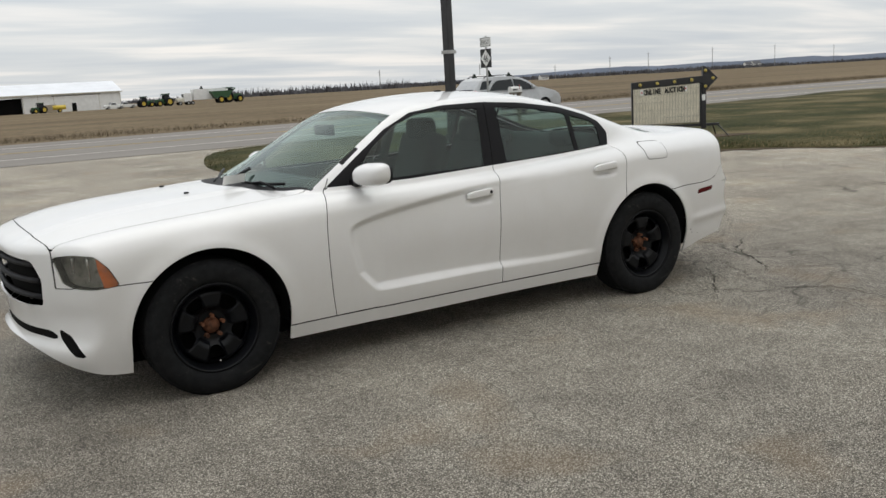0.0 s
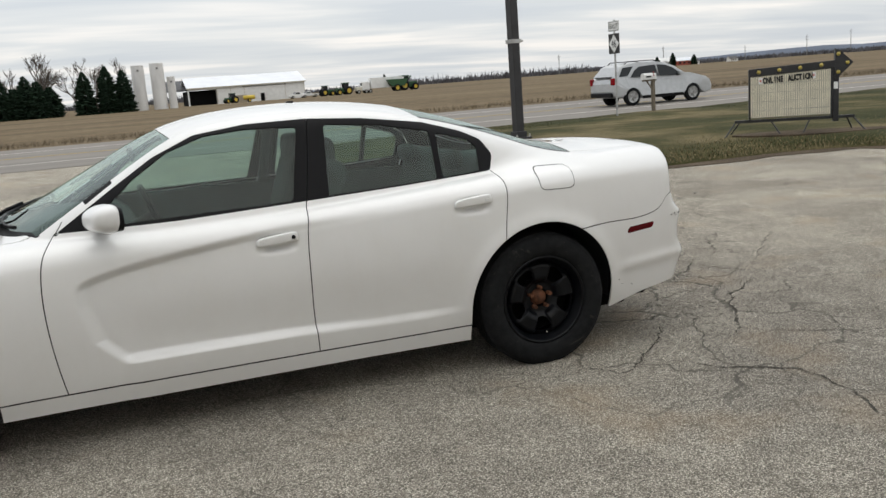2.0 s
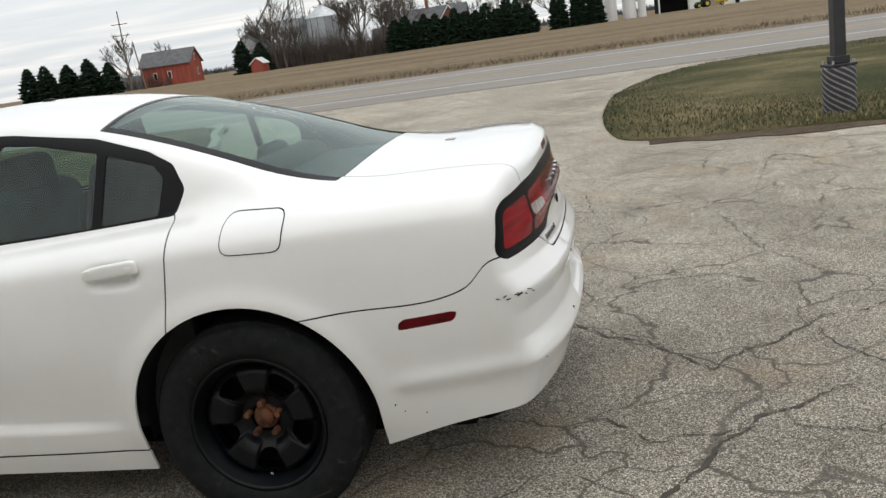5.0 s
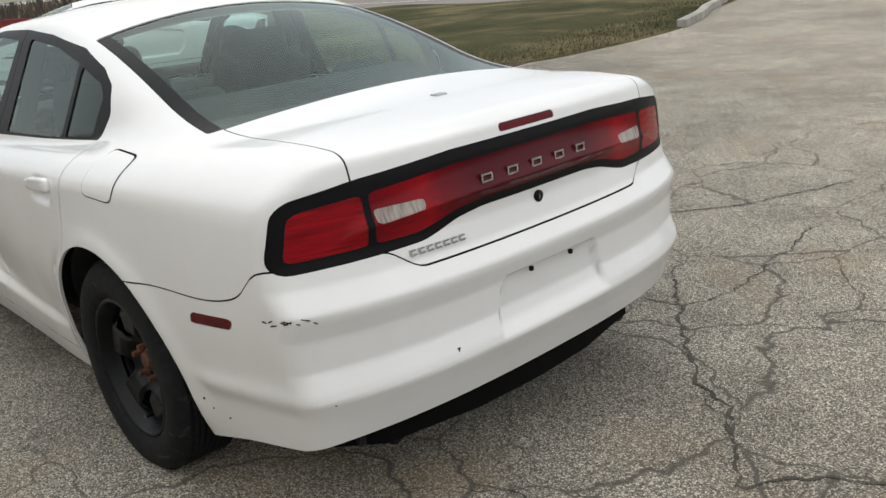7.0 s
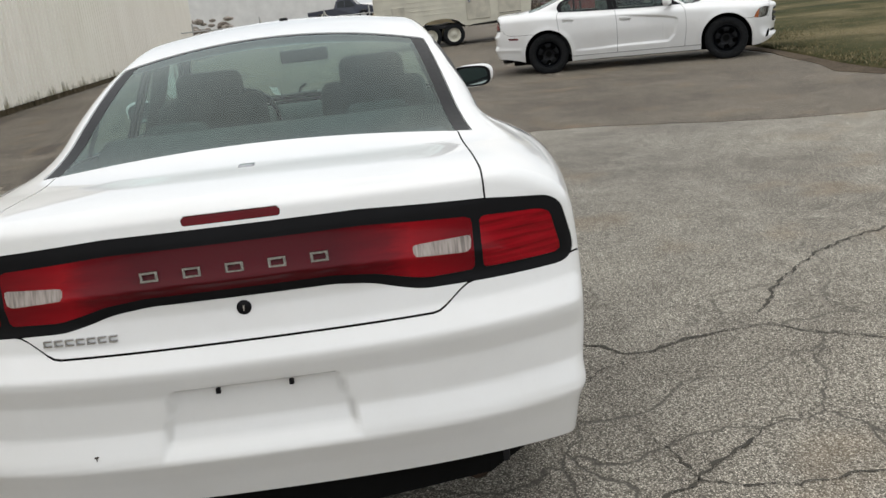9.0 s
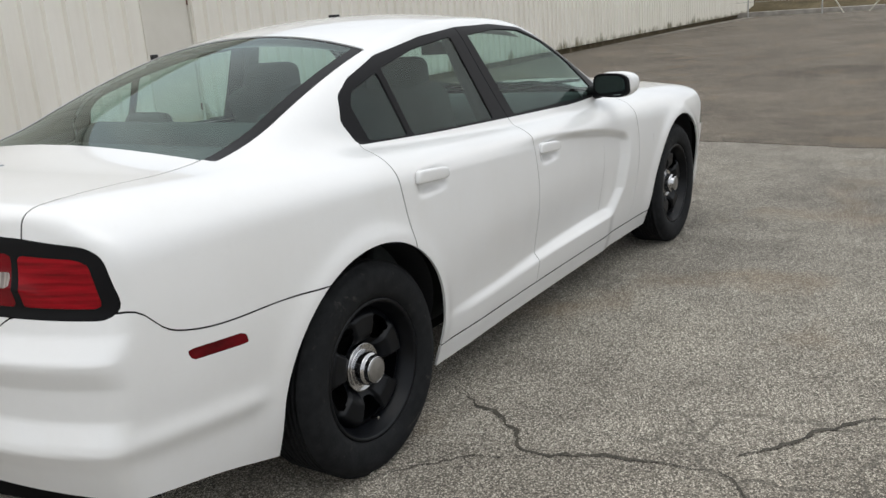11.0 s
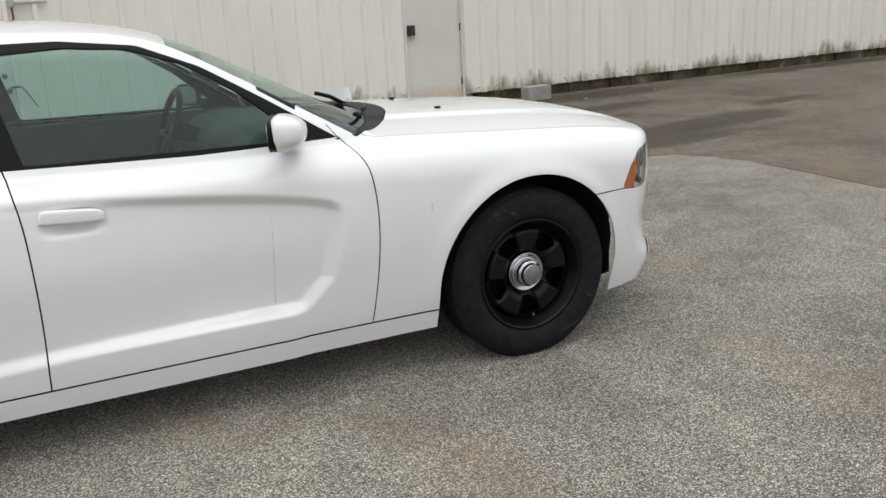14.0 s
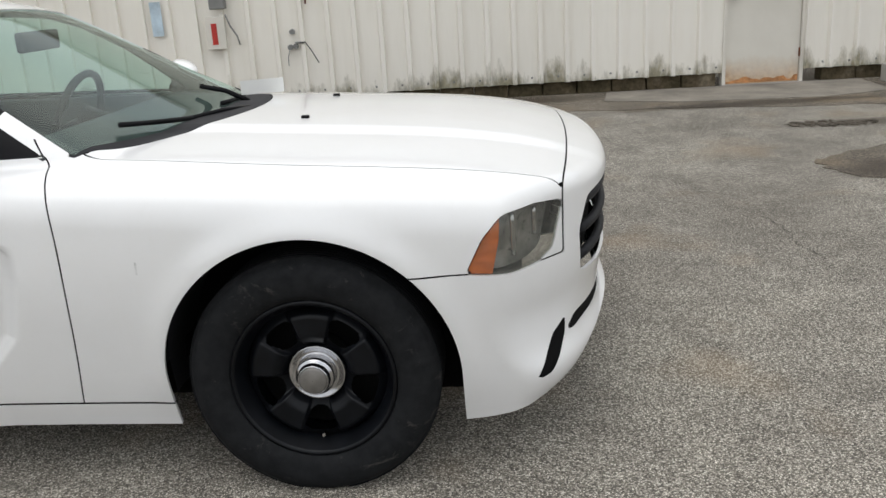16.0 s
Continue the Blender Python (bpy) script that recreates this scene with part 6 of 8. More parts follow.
PALE_ROOF = surface("pale_metal_roof", (0.74, 0.76, 0.79), 0.45, vary=0.06, scale=.3)
SILO_W = surface("chalky_white_silo", (0.64, 0.63, 0.61), 0.8, vary=0.14, scale=.35, stretch=(1, 1, .3))
TAN = surface("tan_panel", (0.34, 0.29, 0.21), 0.8, vary=0.2)
BRICK_RED = surface("red_barn_boards", (0.30, 0.065, 0.04), 0.8, vary=0.25, scale=.5, stretch=(3, 3, .5))
BRICK = surface("dull_red_brick", (0.24, 0.10, 0.07), 0.85, vary=0.25)
SLATE = surface("grey_shingle_roof", (0.105, 0.105, 0.11), 0.9, vary=0.25, scale=.8)
BIN_STEEL = surface("galvanised_bin_sheet", (0.46, 0.48, 0.49), 0.45, metal=0.5, vary=0.15, scale=.8, stretch=(1, 1, 3))
BARK = surface("grey_bark", (0.10, 0.083, 0.07), 0.95, vary=0.35, scale=1.5)
NEEDLES = surface("dark_pine_needles", (0.018, 0.036, 0.021), 0.95, vary=0.5, scale=1.3, fine=9, spec=.15)
BRUSH = surface("bare_brush", (0.085, 0.068, 0.055), 0.95, vary=0.4, scale=.4)
# distance haze is mixed into these two base colours
HAZE_WOOD = surface("hazed_distant_woods", (0.115, 0.112, 0.118), 1.0, vary=0.3, scale=.03, spec=0.1)
HAZE_HILL = surface("hazed_low_hills", (0.13, 0.15, 0.19), 1.0, vary=0.12, scale=.01, spec=0.1)
SIGN_FACE = surface("aged_cream_sign_board", (0.76, 0.71, 0.57), 0.6, vary=0.12, scale=4)
SIGN_BACK = surface("dark_sign_backing", (0.20, 0.18, 0.13), 0.8, vary=0.2)
SIGN_WHITE = surface("white_sign_sheet", (0.78, 0.78, 0.76), 0.5, vary=0.05)
SIGN_BLACK = surface("black_sign_paint", (0.012, 0.012, 0.012), 0.5, vary=0.1)
LAMP_YELLOW = surface("dull_yellow_lamp", (0.42, 0.33, 0.07), 0.35, vary=0.3, scale=20)
PINK = surface("faded_red_tile", (0.55, 0.16, 0.13), 0.6)

# ---- second sedan ----
sedan_two = copy_thing(sedan, pose(-11.68, 5.21, 0, 0, 0, -107.8))
tagged(sedan_two, "white patrol sedan parked across the dark asphalt", "car")
for o in [o for o in sedan_two.children_recursive if o.name.startswith(("hub_cap", "scuff_mark", "paper_tag", "wiper_stub"))]:
    bpy.data.objects.remove(o)

# ---- lamp pole at the verge ----
pole = empty("light_pole", pose(5.42, 7.6, .05, 0, 0, 12), "tall black square light pole on a striped concrete base", "light pole")
bm = bmesh.new()
box(bm, (-.068, -.068, .55), (.068, .068, 9.0), .012)
part("pole_shaft", bm, BLACK_METAL, pole, "black square steel shaft")
part("base_plate", boxed((-.15, -.15, .50), (.15, .15, .53), .006), BLACK_METAL, pole, "black base plate")
part("base_collar", boxed((-.095, -.095, .53), (.095, .095, .62), .01), BLACK_METAL, pole)
for sx in (-1, 1):
    for sy in (-1, 1):
        part("anchor_bolt", rod(bmesh.new(), (sx * .12, sy * .12, .525), (sx * .12, sy * .12, .57), .014, None, 6), GALV, pole)
part("bracket", boxed((-.09, -.085, 1.97), (.09, .085, 2.03), .005), GALV, pole, "steel strap")
part("bracket_arm", boxed((.07, -.02, 1.985), (.17, .02, 2.015), .004), GALV, pole)


def striped(name):
    m, n, l, b = nodes_of(name)
    c = n.new("ShaderNodeTexCoord")
    sp = n.new("ShaderNodeSeparateXYZ")
    l.new(c.outputs["Object"], sp.inputs[0])
    an = n.new("ShaderNodeMath"); an.operation = "ARCTAN2"
    l.new(sp.outputs["Y"], an.inputs[0]); l.new(sp.outputs["X"], an.inputs[1])
    tw = n.new("ShaderNodeMath"); tw.operation = "MULTIPLY_ADD"; tw.inputs[1].default_value = 9.0
    l.new(sp.outputs["Z"], tw.inputs[0]); l.new(an.outputs[0], tw.inputs[2])
    sn = n.new("ShaderNodeMath"); sn.operation = "MULTIPLY"; sn.inputs[1].default_value = 10.0
    l.new(tw.outputs[0], sn.inputs[0])
    s2 = n.new("ShaderNodeMath"); s2.operation = "SINE"
    l.new(sn.outputs[0], s2.inputs[0])
    col = ramp(n, l, s2.outputs[0], [(0.35, (0.035, 0.035, 0.045)), (0.6, (0.23, 0.215, 0.20))])
    worn = noise_of(n, l, 14, 5, .7)
    l.new(mixed(n, l, "MULTIPLY", .6, col, ramp(n, l, worn, [(0.3, (.5, .5, .5)), (.7, (1.2, 1.2, 1.2))])), b.inputs["Base Color"])
    b.inputs["Roughness"].default_value = .85
    return m


part("pole_base", turned([(.185, -.05), (.187, .46), (.175, .495), (.0, .50)], 40, "Z", False), striped("diagonal_striped_concrete"), pole, "round concrete base with diagonal stripes", True)

# ---- portable arrow sign ----
sg = empty("portable_sign", pose(11.6, 8.55, .06, 0, 0, -35.6) @ Matrix.Scale(.92, 4), "cream portable letter sign with a black lamp arrow on top", "sign")
SX0, SX1 = -.80, .78


def slope(x):
    return 1.21 + .075 * (x - SX0) / (SX1 - SX0)


bm = bmesh.new()
prism(bm, [(SX0, .34), (SX1, .34), (SX1, slope(SX1)), (SX0, slope(SX0))], "y", -.05, .05)
board = part("sign_board", bm, SIGN_BACK, sg, "cream slatted letter board")
n_sl = 44
for k in range(n_sl):
    x = SX0 + .015 + (SX1 - SX0 - .03) * (k + .5) / n_sl
    part("slat", boxed((x - .0135, -.060, .36), (x + .0135, -.05, slope(x) - .015), .004, 1), SIGN_FACE, board)
for z in (.50, .68, .86, 1.04):
    part("letter_rail", boxed((SX0 + .01, -.064, z), (SX1 - .01, -.058, z + .014)), CREAM_DIRTY, board)
for x in (SX0, SX1):
    part("side_frame", boxed((x - .018, -.06, .32), (x + .018, .06, slope(x)), .004), BLACK_METAL, sg)
bm = bmesh.new()
prism(bm, [(SX0 - .02, slope(SX0)), (SX1 + .10, slope(SX1)), (SX1 + .10, slope(SX1) + .15), (SX0 - .02, slope(SX0) + .15)], "y", -.075, .075)
bar = part("arrow_shaft", bm, BLACK_METAL, sg, "black arrow shaft")
bm = bmesh.new()
zc = slope(SX1) + .075
prism(bm, [(SX1 + .06, zc - .30), (SX1 + .06, zc + .30), (SX1 + .13, zc + .28), (SX1 + .40, zc + .01), (SX1 + .13, zc - .26)], "y", -.08, .08)
head = part("arrow_head", bm, BLACK_METAL, sg, "black arrow head")
for x, z, host in [(SX0 + .18 + k * .40, slope(SX0 + .18 + k * .40) + .075, bar) for k in range(4)] + [(SX1 + .12, zc + .19, head), (SX1 + .29, zc + .01, head), (SX1 + .12, zc - .17, head)]:
    bm = bmesh.new()
    rod(bm, (x, -.06, z), (x, -.105, z), .046, .03, 16)
    part("lamp_bulb", bm, LAMP_YELLOW, host, "dull yellow lamp", True)
part("post", boxed((SX1 + .03, -.05, .20), (SX1 + .14, .05, slope(SX1)), .006), BLACK_METAL, sg, "black steel post")
part("tag", boxed((SX1 + .04, -.058, .86), (SX1 + .12, -.051, 1.0), .002), SIGN_WHITE, sg, "white tag on the post")
part("bottom_rail", boxed((SX0 - .30, -.03, .26), (SX1 + .45, .03, .32), .005), BLACK_METAL, sg)
for x0, x1, y in ((SX0 - .28, SX0 - .55, -.35), (SX0 + .42, SX0 + .62, -.40), (SX1 - .40, SX1 - .62, -.40), (SX1 + .42, SX1 + .66, -.35), (SX0 - .2, SX0 - .4, .42), (SX1 + .3, SX1 + .5, .42)):
    part("leg", rod(bmesh.new(), (x0, 0, .28), (x1, y, -.06), .016, None, 8), BLACK_METAL, sg)
for k, ch in enumerate("ONLINE AUCTION"):
    if ch == " ":
        continue
    x = SX0 + .30 + k * .0665 + (.02 if k > 6 else 0)
    part_m = Matrix.Translation((x, -.066, slope(x) - .165)) @ Matrix.Rotation(radians(-2.6), 4, "Y") @ Matrix.Diagonal((.60, 1, 1, 1))
    lettering(ch, .118, SIGN_BLACK, part_m, board, "letter", "black letter", bold=.009)
for x in (SX0 + .215, SX0 + 1.24):
    part("letter_tile", boxed((x - .04, -.067, slope(x) - .17), (x + .04, -.063, slope(x) - .04), .001), SIGN_WHITE, board, "pale tile")
    part("tile_mark", boxed((x - .018, -.070, slope(x) - .125), (x + .018, -.0665, slope(x) - .085), .001), PINK, board, "faded red mark")
sheet("soil_patch", smooth_line([(10.6, 9.0), (11.2, 8.0), (12.3, 7.5), (13.2, 7.4), (12.6, 8.3), (11.4, 9.1)], 3, True), .085, DIRT, "trodden bare soil under the portable sign", "soil", .06)

# ---- road sign and mailbox ----
rs = empty("road_sign", pose(14.3, 19.2, .06, 0, 0, -90), "route sign with a direction plate on a galvanised post", "road sign")
part("sign_post", boxed((-.03, .004, -.3), (.03, .04, 2.95), .004), GALV, rs, "galvanised channel post")
plate = part("direction_plate", boxed((-.305, -.006, 2.60), (.305, .002, 2.91), .002), SIGN_WHITE, rs, "white plate")
for lo, hi in (((-.285, 2.615), (.285, 2.630)), ((-.285, 2.88), (.285, 2.895)), ((-.285, 2.63), (-.27, 2.88)), ((.27, 2.63), (.285, 2.88))):
    part("plate_border", boxed((lo[0], -.009, lo[1]), (hi[0], -.006, hi[1])), SIGN_BLACK, plate)
lettering("EAST", .15, SIGN_BLACK, Matrix.Translation((0, -.0075, 2.68)), plate, "letters", "black letters")
marker = part("route_marker", boxed((-.305, -.006, 1.92), (.305, .002, 2.53), .01), SIGN_BLACK, rs, "black square marker")
bm = bmesh.new()
prism(bm, [(0, 1.945), (.285, 2.225), (0, 2.505), (-.285, 2.225)], "y", -.010, -.006)
part("diamond", bm, SIGN_WHITE, marker, "white diamond")
lettering("46", .25, SIGN_BLACK, Matrix.Translation((0, -.0125, 2.105)) @ Matrix.Diagonal((.8, 1, 1, 1)), marker, "letters", "black numerals")
mb = empty("mailbox", pose(16.2, 20.0, .02, 0, 0, 8), "white metal mailbox on a weathered wooden post", "mailbox")
part("post", boxed((-.05, -.05, -.3), (.05, .05, 1.28), .008), WOODPOLE, mb, "weathered wooden post")
part("brace", rod(bmesh.new(), (-.05, 0, .78), (-.26, 0, 1.02), .025, None, 8), WOODPOLE, mb)
part("arm", boxed((-.42, -.06, 1.02), (.12, .06, 1.07), .006), WOODPOLE, mb)
bm = bmesh.new()
prism(bm, [(-.09, 1.075)] + [(.09 * math.cos(a), 1.18 + .10 * math.sin(a)) for a in np.linspace(math.pi, 0, 13)] + [(.09, 1.075)], "x", -.44, .08)
bx = part("box_body", bm, WHITE_PAINT, mb, "white rounded box")
part("number_bar", boxed((-.36, -.094, 1.14), (-.14, -.0905, 1.19)), SIGN_BLACK, bx, "plain dark bar")
part("flag", boxed((-.05, -.10, 1.17), (-.03, -.092, 1.33), .002), RED_PAINT, bx, "red flag")

# ---- silver car on the highway ----
suv = empty("suv", pose(20.5, 26.6, .012, 0, 0, 0), "silver crossover car with dark windows on the highway", "car")
WB0, WB1, WR = -1.43, 1.43, .36
low = arched([(-2.28, .42), (-2.34, .60), (-2.33, .92), (-2.27, 1.08), (-2.12, 1.30), (-1.92, 1.56), (-1.72, 1.65), (-1.1, 1.70), (-.3, 1.69), (.25, 1.62), (.62, 1.48), (1.10, 1.15), (1.22, 1.09), (1.75, 1.03), (2.08, .95), (2.27, .80), (2.36, .60), (2.34, .36), (2.05, .28)],
             [(WB1, .36, .43)]) + [(WB1 - .45, .26), (WB0 + .45, .26)] + [(WB0 + .43 * math.cos(a), .36 + .43 * math.sin(a)) for a in np.linspace(0, math.pi, 13)] + [(-2.1, .34)]
car_body(suv, low, .92, .94, .30, SILVER, bevel=.075)
side_plate(suv, [(-2.02, 1.17), (-1.80, 1.52), (-1.30, 1.55), (-1.62, 1.19)], .92, .94, .30, DARK_PANE, "window")
side_plate(suv, [(-1.50, 1.12), (-1.25, 1.40), (-1.0, 1.53), (-.26, 1.56), (-.20, 1.10)], .92, .94, .30, DARK_PANE, "window")
side_plate(suv, [(-.12, 1.10), (-.18, 1.56), (.22, 1.52), (.52, 1.40), (.92, 1.12), (.86, 1.08)], .92, .94, .30, DARK_PANE, "window")
part("rear_window", boxed((-2.30, -.60, 1.16), (-2.16, .60, 1.20), .01), DARK_PANE, suv, "dark rear window sill")
for s in (-1, 1):
    part("roof_rail", tube(bmesh.new(), [(-1.65, s * .64, 1.64), (-1.5, s * .64, 1.75), (-.3, s * .64, 1.75), (.0, s * .64, 1.64)], .020, 6), TRIM, suv, "black roof rail", True)
    part("sill_cladding", boxed((-.98, s * .90 - .02, .25), (.98, s * .90 + .025, .38), .01), TRIM, suv, "black sill")
    part("tail_lamp", boxed((-2.36, s * .82 - .10, .86), (-2.14, s * .82 + .105, 1.14), .04), RED, suv, "red tail lamp")
    part("headlamp", boxed((2.06, s * .74 - .14, .72), (2.30, s * .74 + .14, .86), .03), CLEAR, suv, "clear headlamp")
    part("door_mirror", boxed((.72, s * .95 - .07, 1.10), (.86, s * .95 + .10, 1.24), .04), SILVER, suv, "silver mirror")
    for x in (-.95, .05):
        part("door_handle", boxed((x + .04, s * .915 - .015, .95), (x + .20, s * .915 + .02, .98), .006), SILVER, suv)
    for x in (WB0, WB1):
        ring_wheel(suv, x, s * .80, .355, WR, .22, RUBBER, GALV, .66)
        for k in range(5):
            a = k * math.tau / 5
            part("spoke", rod(bmesh.new(), (x + .05 * math.cos(a), s * .885, .355 + .05 * math.sin(a)), (x + .235 * math.cos(a), s * .895, .355 + .235 * math.sin(a)), .03, .022, 6), GALV, suv)
part("front_bumper", boxed((2.25, -.80, .34), (2.40, .80, .50), .04), TRIM, suv, "black lower bumper")
part("rear_bumper", boxed((-2.40, -.80, .38), (-2.28, .80, .56), .03), TRIM, suv, "black lower bumper")

# ---- travel trailer on the yard ----
tr = empty("travel_trailer", pose(-24.5, 0, 0, 0, 0, 0) @ Matrix.Scale(1.15, 4), "old cream travel trailer with a raised nose and tandem wheels", "trailer")
bm = bmesh.new()
out = [(.47, .78), (.47, 2.75), (.62, 2.92), (6.6, 2.92), (7.1, 2.6), (7.2, 1.9), (7.15, 1.36), (4.95, 1.34), (4.85, .60), (3.2, .58)] + [(2.32 + .72 * math.cos(a), .42 + .36 * math.sin(a)) for a in np.linspace(.2, math.pi - .2, 13)] + [(1.5, .62)]
prism(bm, out, "x", -2.4, 0)
bmesh.ops.bevel(bm, geom=[e for e in bm.edges if abs(e.verts[0].co.x - e.verts[1].co.x) < 1e-6], offset=.03, segments=2, affect="EDGES", clamp_overlap=True)
bmesh.ops.triangulate(bm, faces=[f for f in bm.faces if len(f.verts) > 4])
shell_t = part("body", bm, CREAM, tr, "cream corrugated skin")
for z in [.92 + .125 * k for k in range(16)]:
    part("skin_ridge", boxed((0, .52, z), (.008, 4.82 if z < 1.4 else 7.0, z + .02), .002), CREAM, shell_t)
part("skirt_band", boxed((0, .5, .66), (.014, 1.55, .74), .003), CREAM_DIRTY, shell_t)
for y0, y1, z0, z1, mat in ((.95, 1.5, 1.55, 2.2, DARK_PANE), (2.0, 2.75, 1.5, 2.25, DARK_PANE), (4.35, 4.8, 1.55, 2.15, DARK_PANE), (5.4, 6.4, 1.8, 2.3, DARK_PANE)):
    wf = part("window_frame", boxed((0, y0 - .05, z0 - .05), (.022, y1 + .05, z1 + .05), .006), BLACK_METAL, tr, "dark window frame")
    part("pane", boxed((.0225, y0, z0), (.03, y1, z1), .002), mat, wf)
dr = part("door", boxed((0, 3.05, .68), (.028, 3.72, 2.35), .01), CREAM_DIRTY, tr, "cream entry door")
part("door_seam", boxed((.028, 3.06, 1.30), (.032, 3.71, 1.32)), BLACK_METAL, dr)
part("door_pane", boxed((.028, 3.18, 1.6), (.036, 3.58, 2.15), .004), DARK_PANE, dr)
part("door_handle", boxed((.028, 3.10, 1.15), (.06, 3.18, 1.25), .008), CHROME, dr)
for y0, y1, z0, z1 in ((.95, 1.32, .92, 1.2), (3.95, 4.6, .75, 1.35), (5.2, 6.0, 1.42, 1.68)):
    hb = part("hatch", boxed((0, y0, z0), (.018, y1, z1), .004), CREAM_DIRTY, tr, "stained hatch")
    part("hatch_seam", boxed((.018, y0 + .02, z0 + .02), (.0205, y1 - .02, z0 + .035)), BLACK_METAL, hb)
part("drain_pipe", rod(bmesh.new(), (-.15, 1.15, .70), (-.15, 1.5, .38), .04, None, 10), BLACK_METAL, tr, "black hanging pipe")
part("chassis", boxed((-1.9, .5, .50), (-.3, 4.9, .60), .01), BLACK_METAL, tr, "black chassis")
part("rear_bumper", boxed((-2.3, .36, .62), (-.05, .47, .74), .01), BLACK_METAL, tr)
for x in (-.16, -2.24):
    for y in (1.99, 2.65):
        t = ring_wheel(tr, 0, 0, 0, .31, .20, RUBBER, CREAM, .62)
        t.matrix_basis = pose(x, y, .31, 0, 0, -90)
for x in (-.4, -2.0):
    part("landing_leg", boxed((x - .04, 4.7, .0), (x + .04, 4.78, .7), .006), BLACK_METAL, tr, "black landing leg")
part("marker_lamp", boxed((0, 6.85, 1.5), (.02, 6.95, 1.6), .004), AMBER, tr, "small round lamp")

# ---- beyond the trailer: red cart, dark pickup trucks, pipe fence, bank ----
ct = empty("farm_cart", pose(-25.8, 7.0, 0, 0, 0, 90), "low red steel cart behind the trailer's nose", "cart")
part("box_body", boxed((-.7, -.6, .42), (.9, .6, 1.05), .03), RED_PAINT, ct, "red steel box")
for x in (-.4, .6):
    for s in (-1, 1):
        ring_wheel(ct, x, s * .66, .28, .28, .16, RUBBER, BLACK_METAL)


def pickup(m, paint, label):
    pk = empty("pickup_truck", m, label, "truck")
    o = [(-2.7, .55), (-2.75, 1.0), (-.55, 1.05), (-.42, 1.62), (-.2, 1.78), (.75, 1.78), (1.25, 1.2), (2.4, 1.08), (2.7, .9), (2.72, .5), (2.3, .42)]
    o += [(1.75 + .45 * math.cos(a), .42 + .45 * math.sin(a)) for a in np.linspace(0, math.pi, 11)] + [(1.2, .4), (-1.2, .4)] + [(-1.7 + .45 * math.cos(a), .42 + .45 * math.sin(a)) for a in np.linspace(0, math.pi, 11)] + [(-2.3, .48)]
    car_body(pk, o, .95, 1.05, .3, paint)
    side_plate(pk, [(-.32, 1.14), (-.28, 1.60), (.25, 1.66), (.25, 1.14)], .95, 1.05, .3, DARK_PANE, "window")
    side_plate(pk, [(.31, 1.14), (.31, 1.66), (.70, 1.66), (1.12, 1.18)], .95, 1.05, .3, DARK_PANE, "window")
    bm = bmesh.new()
    prism(bm, [(1.235, 1.235), (.80, 1.745), (.83, 1.765), (1.27, 1.255)], "y", -.72, .72)
    part("windscreen", bm, DARK_PANE, pk, "windscreen")
    for x in (-1.7, 1.75):
        for s in (-1, 1):
            ring_wheel(pk, x, s * .84, .38, .38, .24, RUBBER, GALV, .6)
    for s in (-1, 1):
        part("headlamp", boxed((2.60, s * .72 - .14, .72), (2.72, s * .72 + .14, .90), .02), CLEAR, pk)
    part("bumper", boxed((2.68, -.9, .45), (2.80, .9, .62), .02), CHROME, pk, "chrome bumper")
    return pk


DARK_BLUE = surface("dark_blue_paint", (0.018, 0.022, 0.04), 0.35, vary=0.2, coat=.5)
pickup(pose(-27.0, 11.6, -.04, 0, 0, -60), DARK_BLUE, "dark pickup truck parked near the trees")
pickup(pose(-68.0, -1.6, .62, 0, 0, 80), DARK_BLUE, "dark blue pickup truck parked beyond the fence")
fn = empty("pipe_fence", pose(-42.0, 0, 0), "pale pipe fence with braced posts across the yard's end", "fence")
for y in (-8.6, -5.2, -1.9, .4):
    part("post", rod(bmesh.new(), (0, y, 0), (0, y, 1.65), .035, None, 10), GALV, fn, "pale pipe post")
for y, d in ((-5.2, 1), (-1.9, -1.35), (-1.9, 1.2)):
    part("brace", rod(bmesh.new(), (0, y + d * .95, .0), (0, y, 1.5), .026, None, 8), CREAM, fn, "slanting pale brace")
part("rail", rod(bmesh.new(), (0, -9.2, 1.25), (0, 1.2, 1.25), .028, None, 10), GALV, fn, "top rail")
part("rail", rod(bmesh.new(), (0, -9.2, .75), (0, 1.2, .75), .008, None, 6), GALV, fn, "wire")
sheet("concrete_strip", [(-44.3, -11), (-43.5, -11), (-43.5, 5), (-44.3, 5)], .22, CONCRETE, "pale concrete strip behind the fence", "kerb", .3)
bm = bmesh.new()
V, F = [], []
for i in range(41):
    y = -24 + i * .8
    for j, (x, z) in enumerate(((-44.3, .02), (-45.5, .22), (-47.5, .55), (-49.5, .70), (-52, .75), (-66, .30))):
        V.append((x + .3 * noise.noise(Vector((x, y * .4, 1))), y, z + .12 * noise.noise(Vector((x * .7, y * .7, 3)))))
for i in range(40):
    for j in range(5):
        F.append((i * 6 + j, i * 6 + j + 1, i * 6 + j + 7, i * 6 + j + 6))
bm.free()
tagged(mesh_part("earth_bank", V, F, earth("brown_grassy_bank", [(0.3, (0.07, 0.055, 0.03)), (0.6, (0.13, 0.105, 0.06)), (.75, (.2, .16, .1))], .6, 9, .04)), "low brown grassy bank behind the fence", "bank", kind="structure")
sheet("gravel_strip", [(-76, -24), (-53, -24), (-53, 6), (-76, 6)], .66, CONCRETE, "pale gravel lane beyond the bank", "gravel", .7)
rr = random.Random(12)
rb_ = bmesh.new()
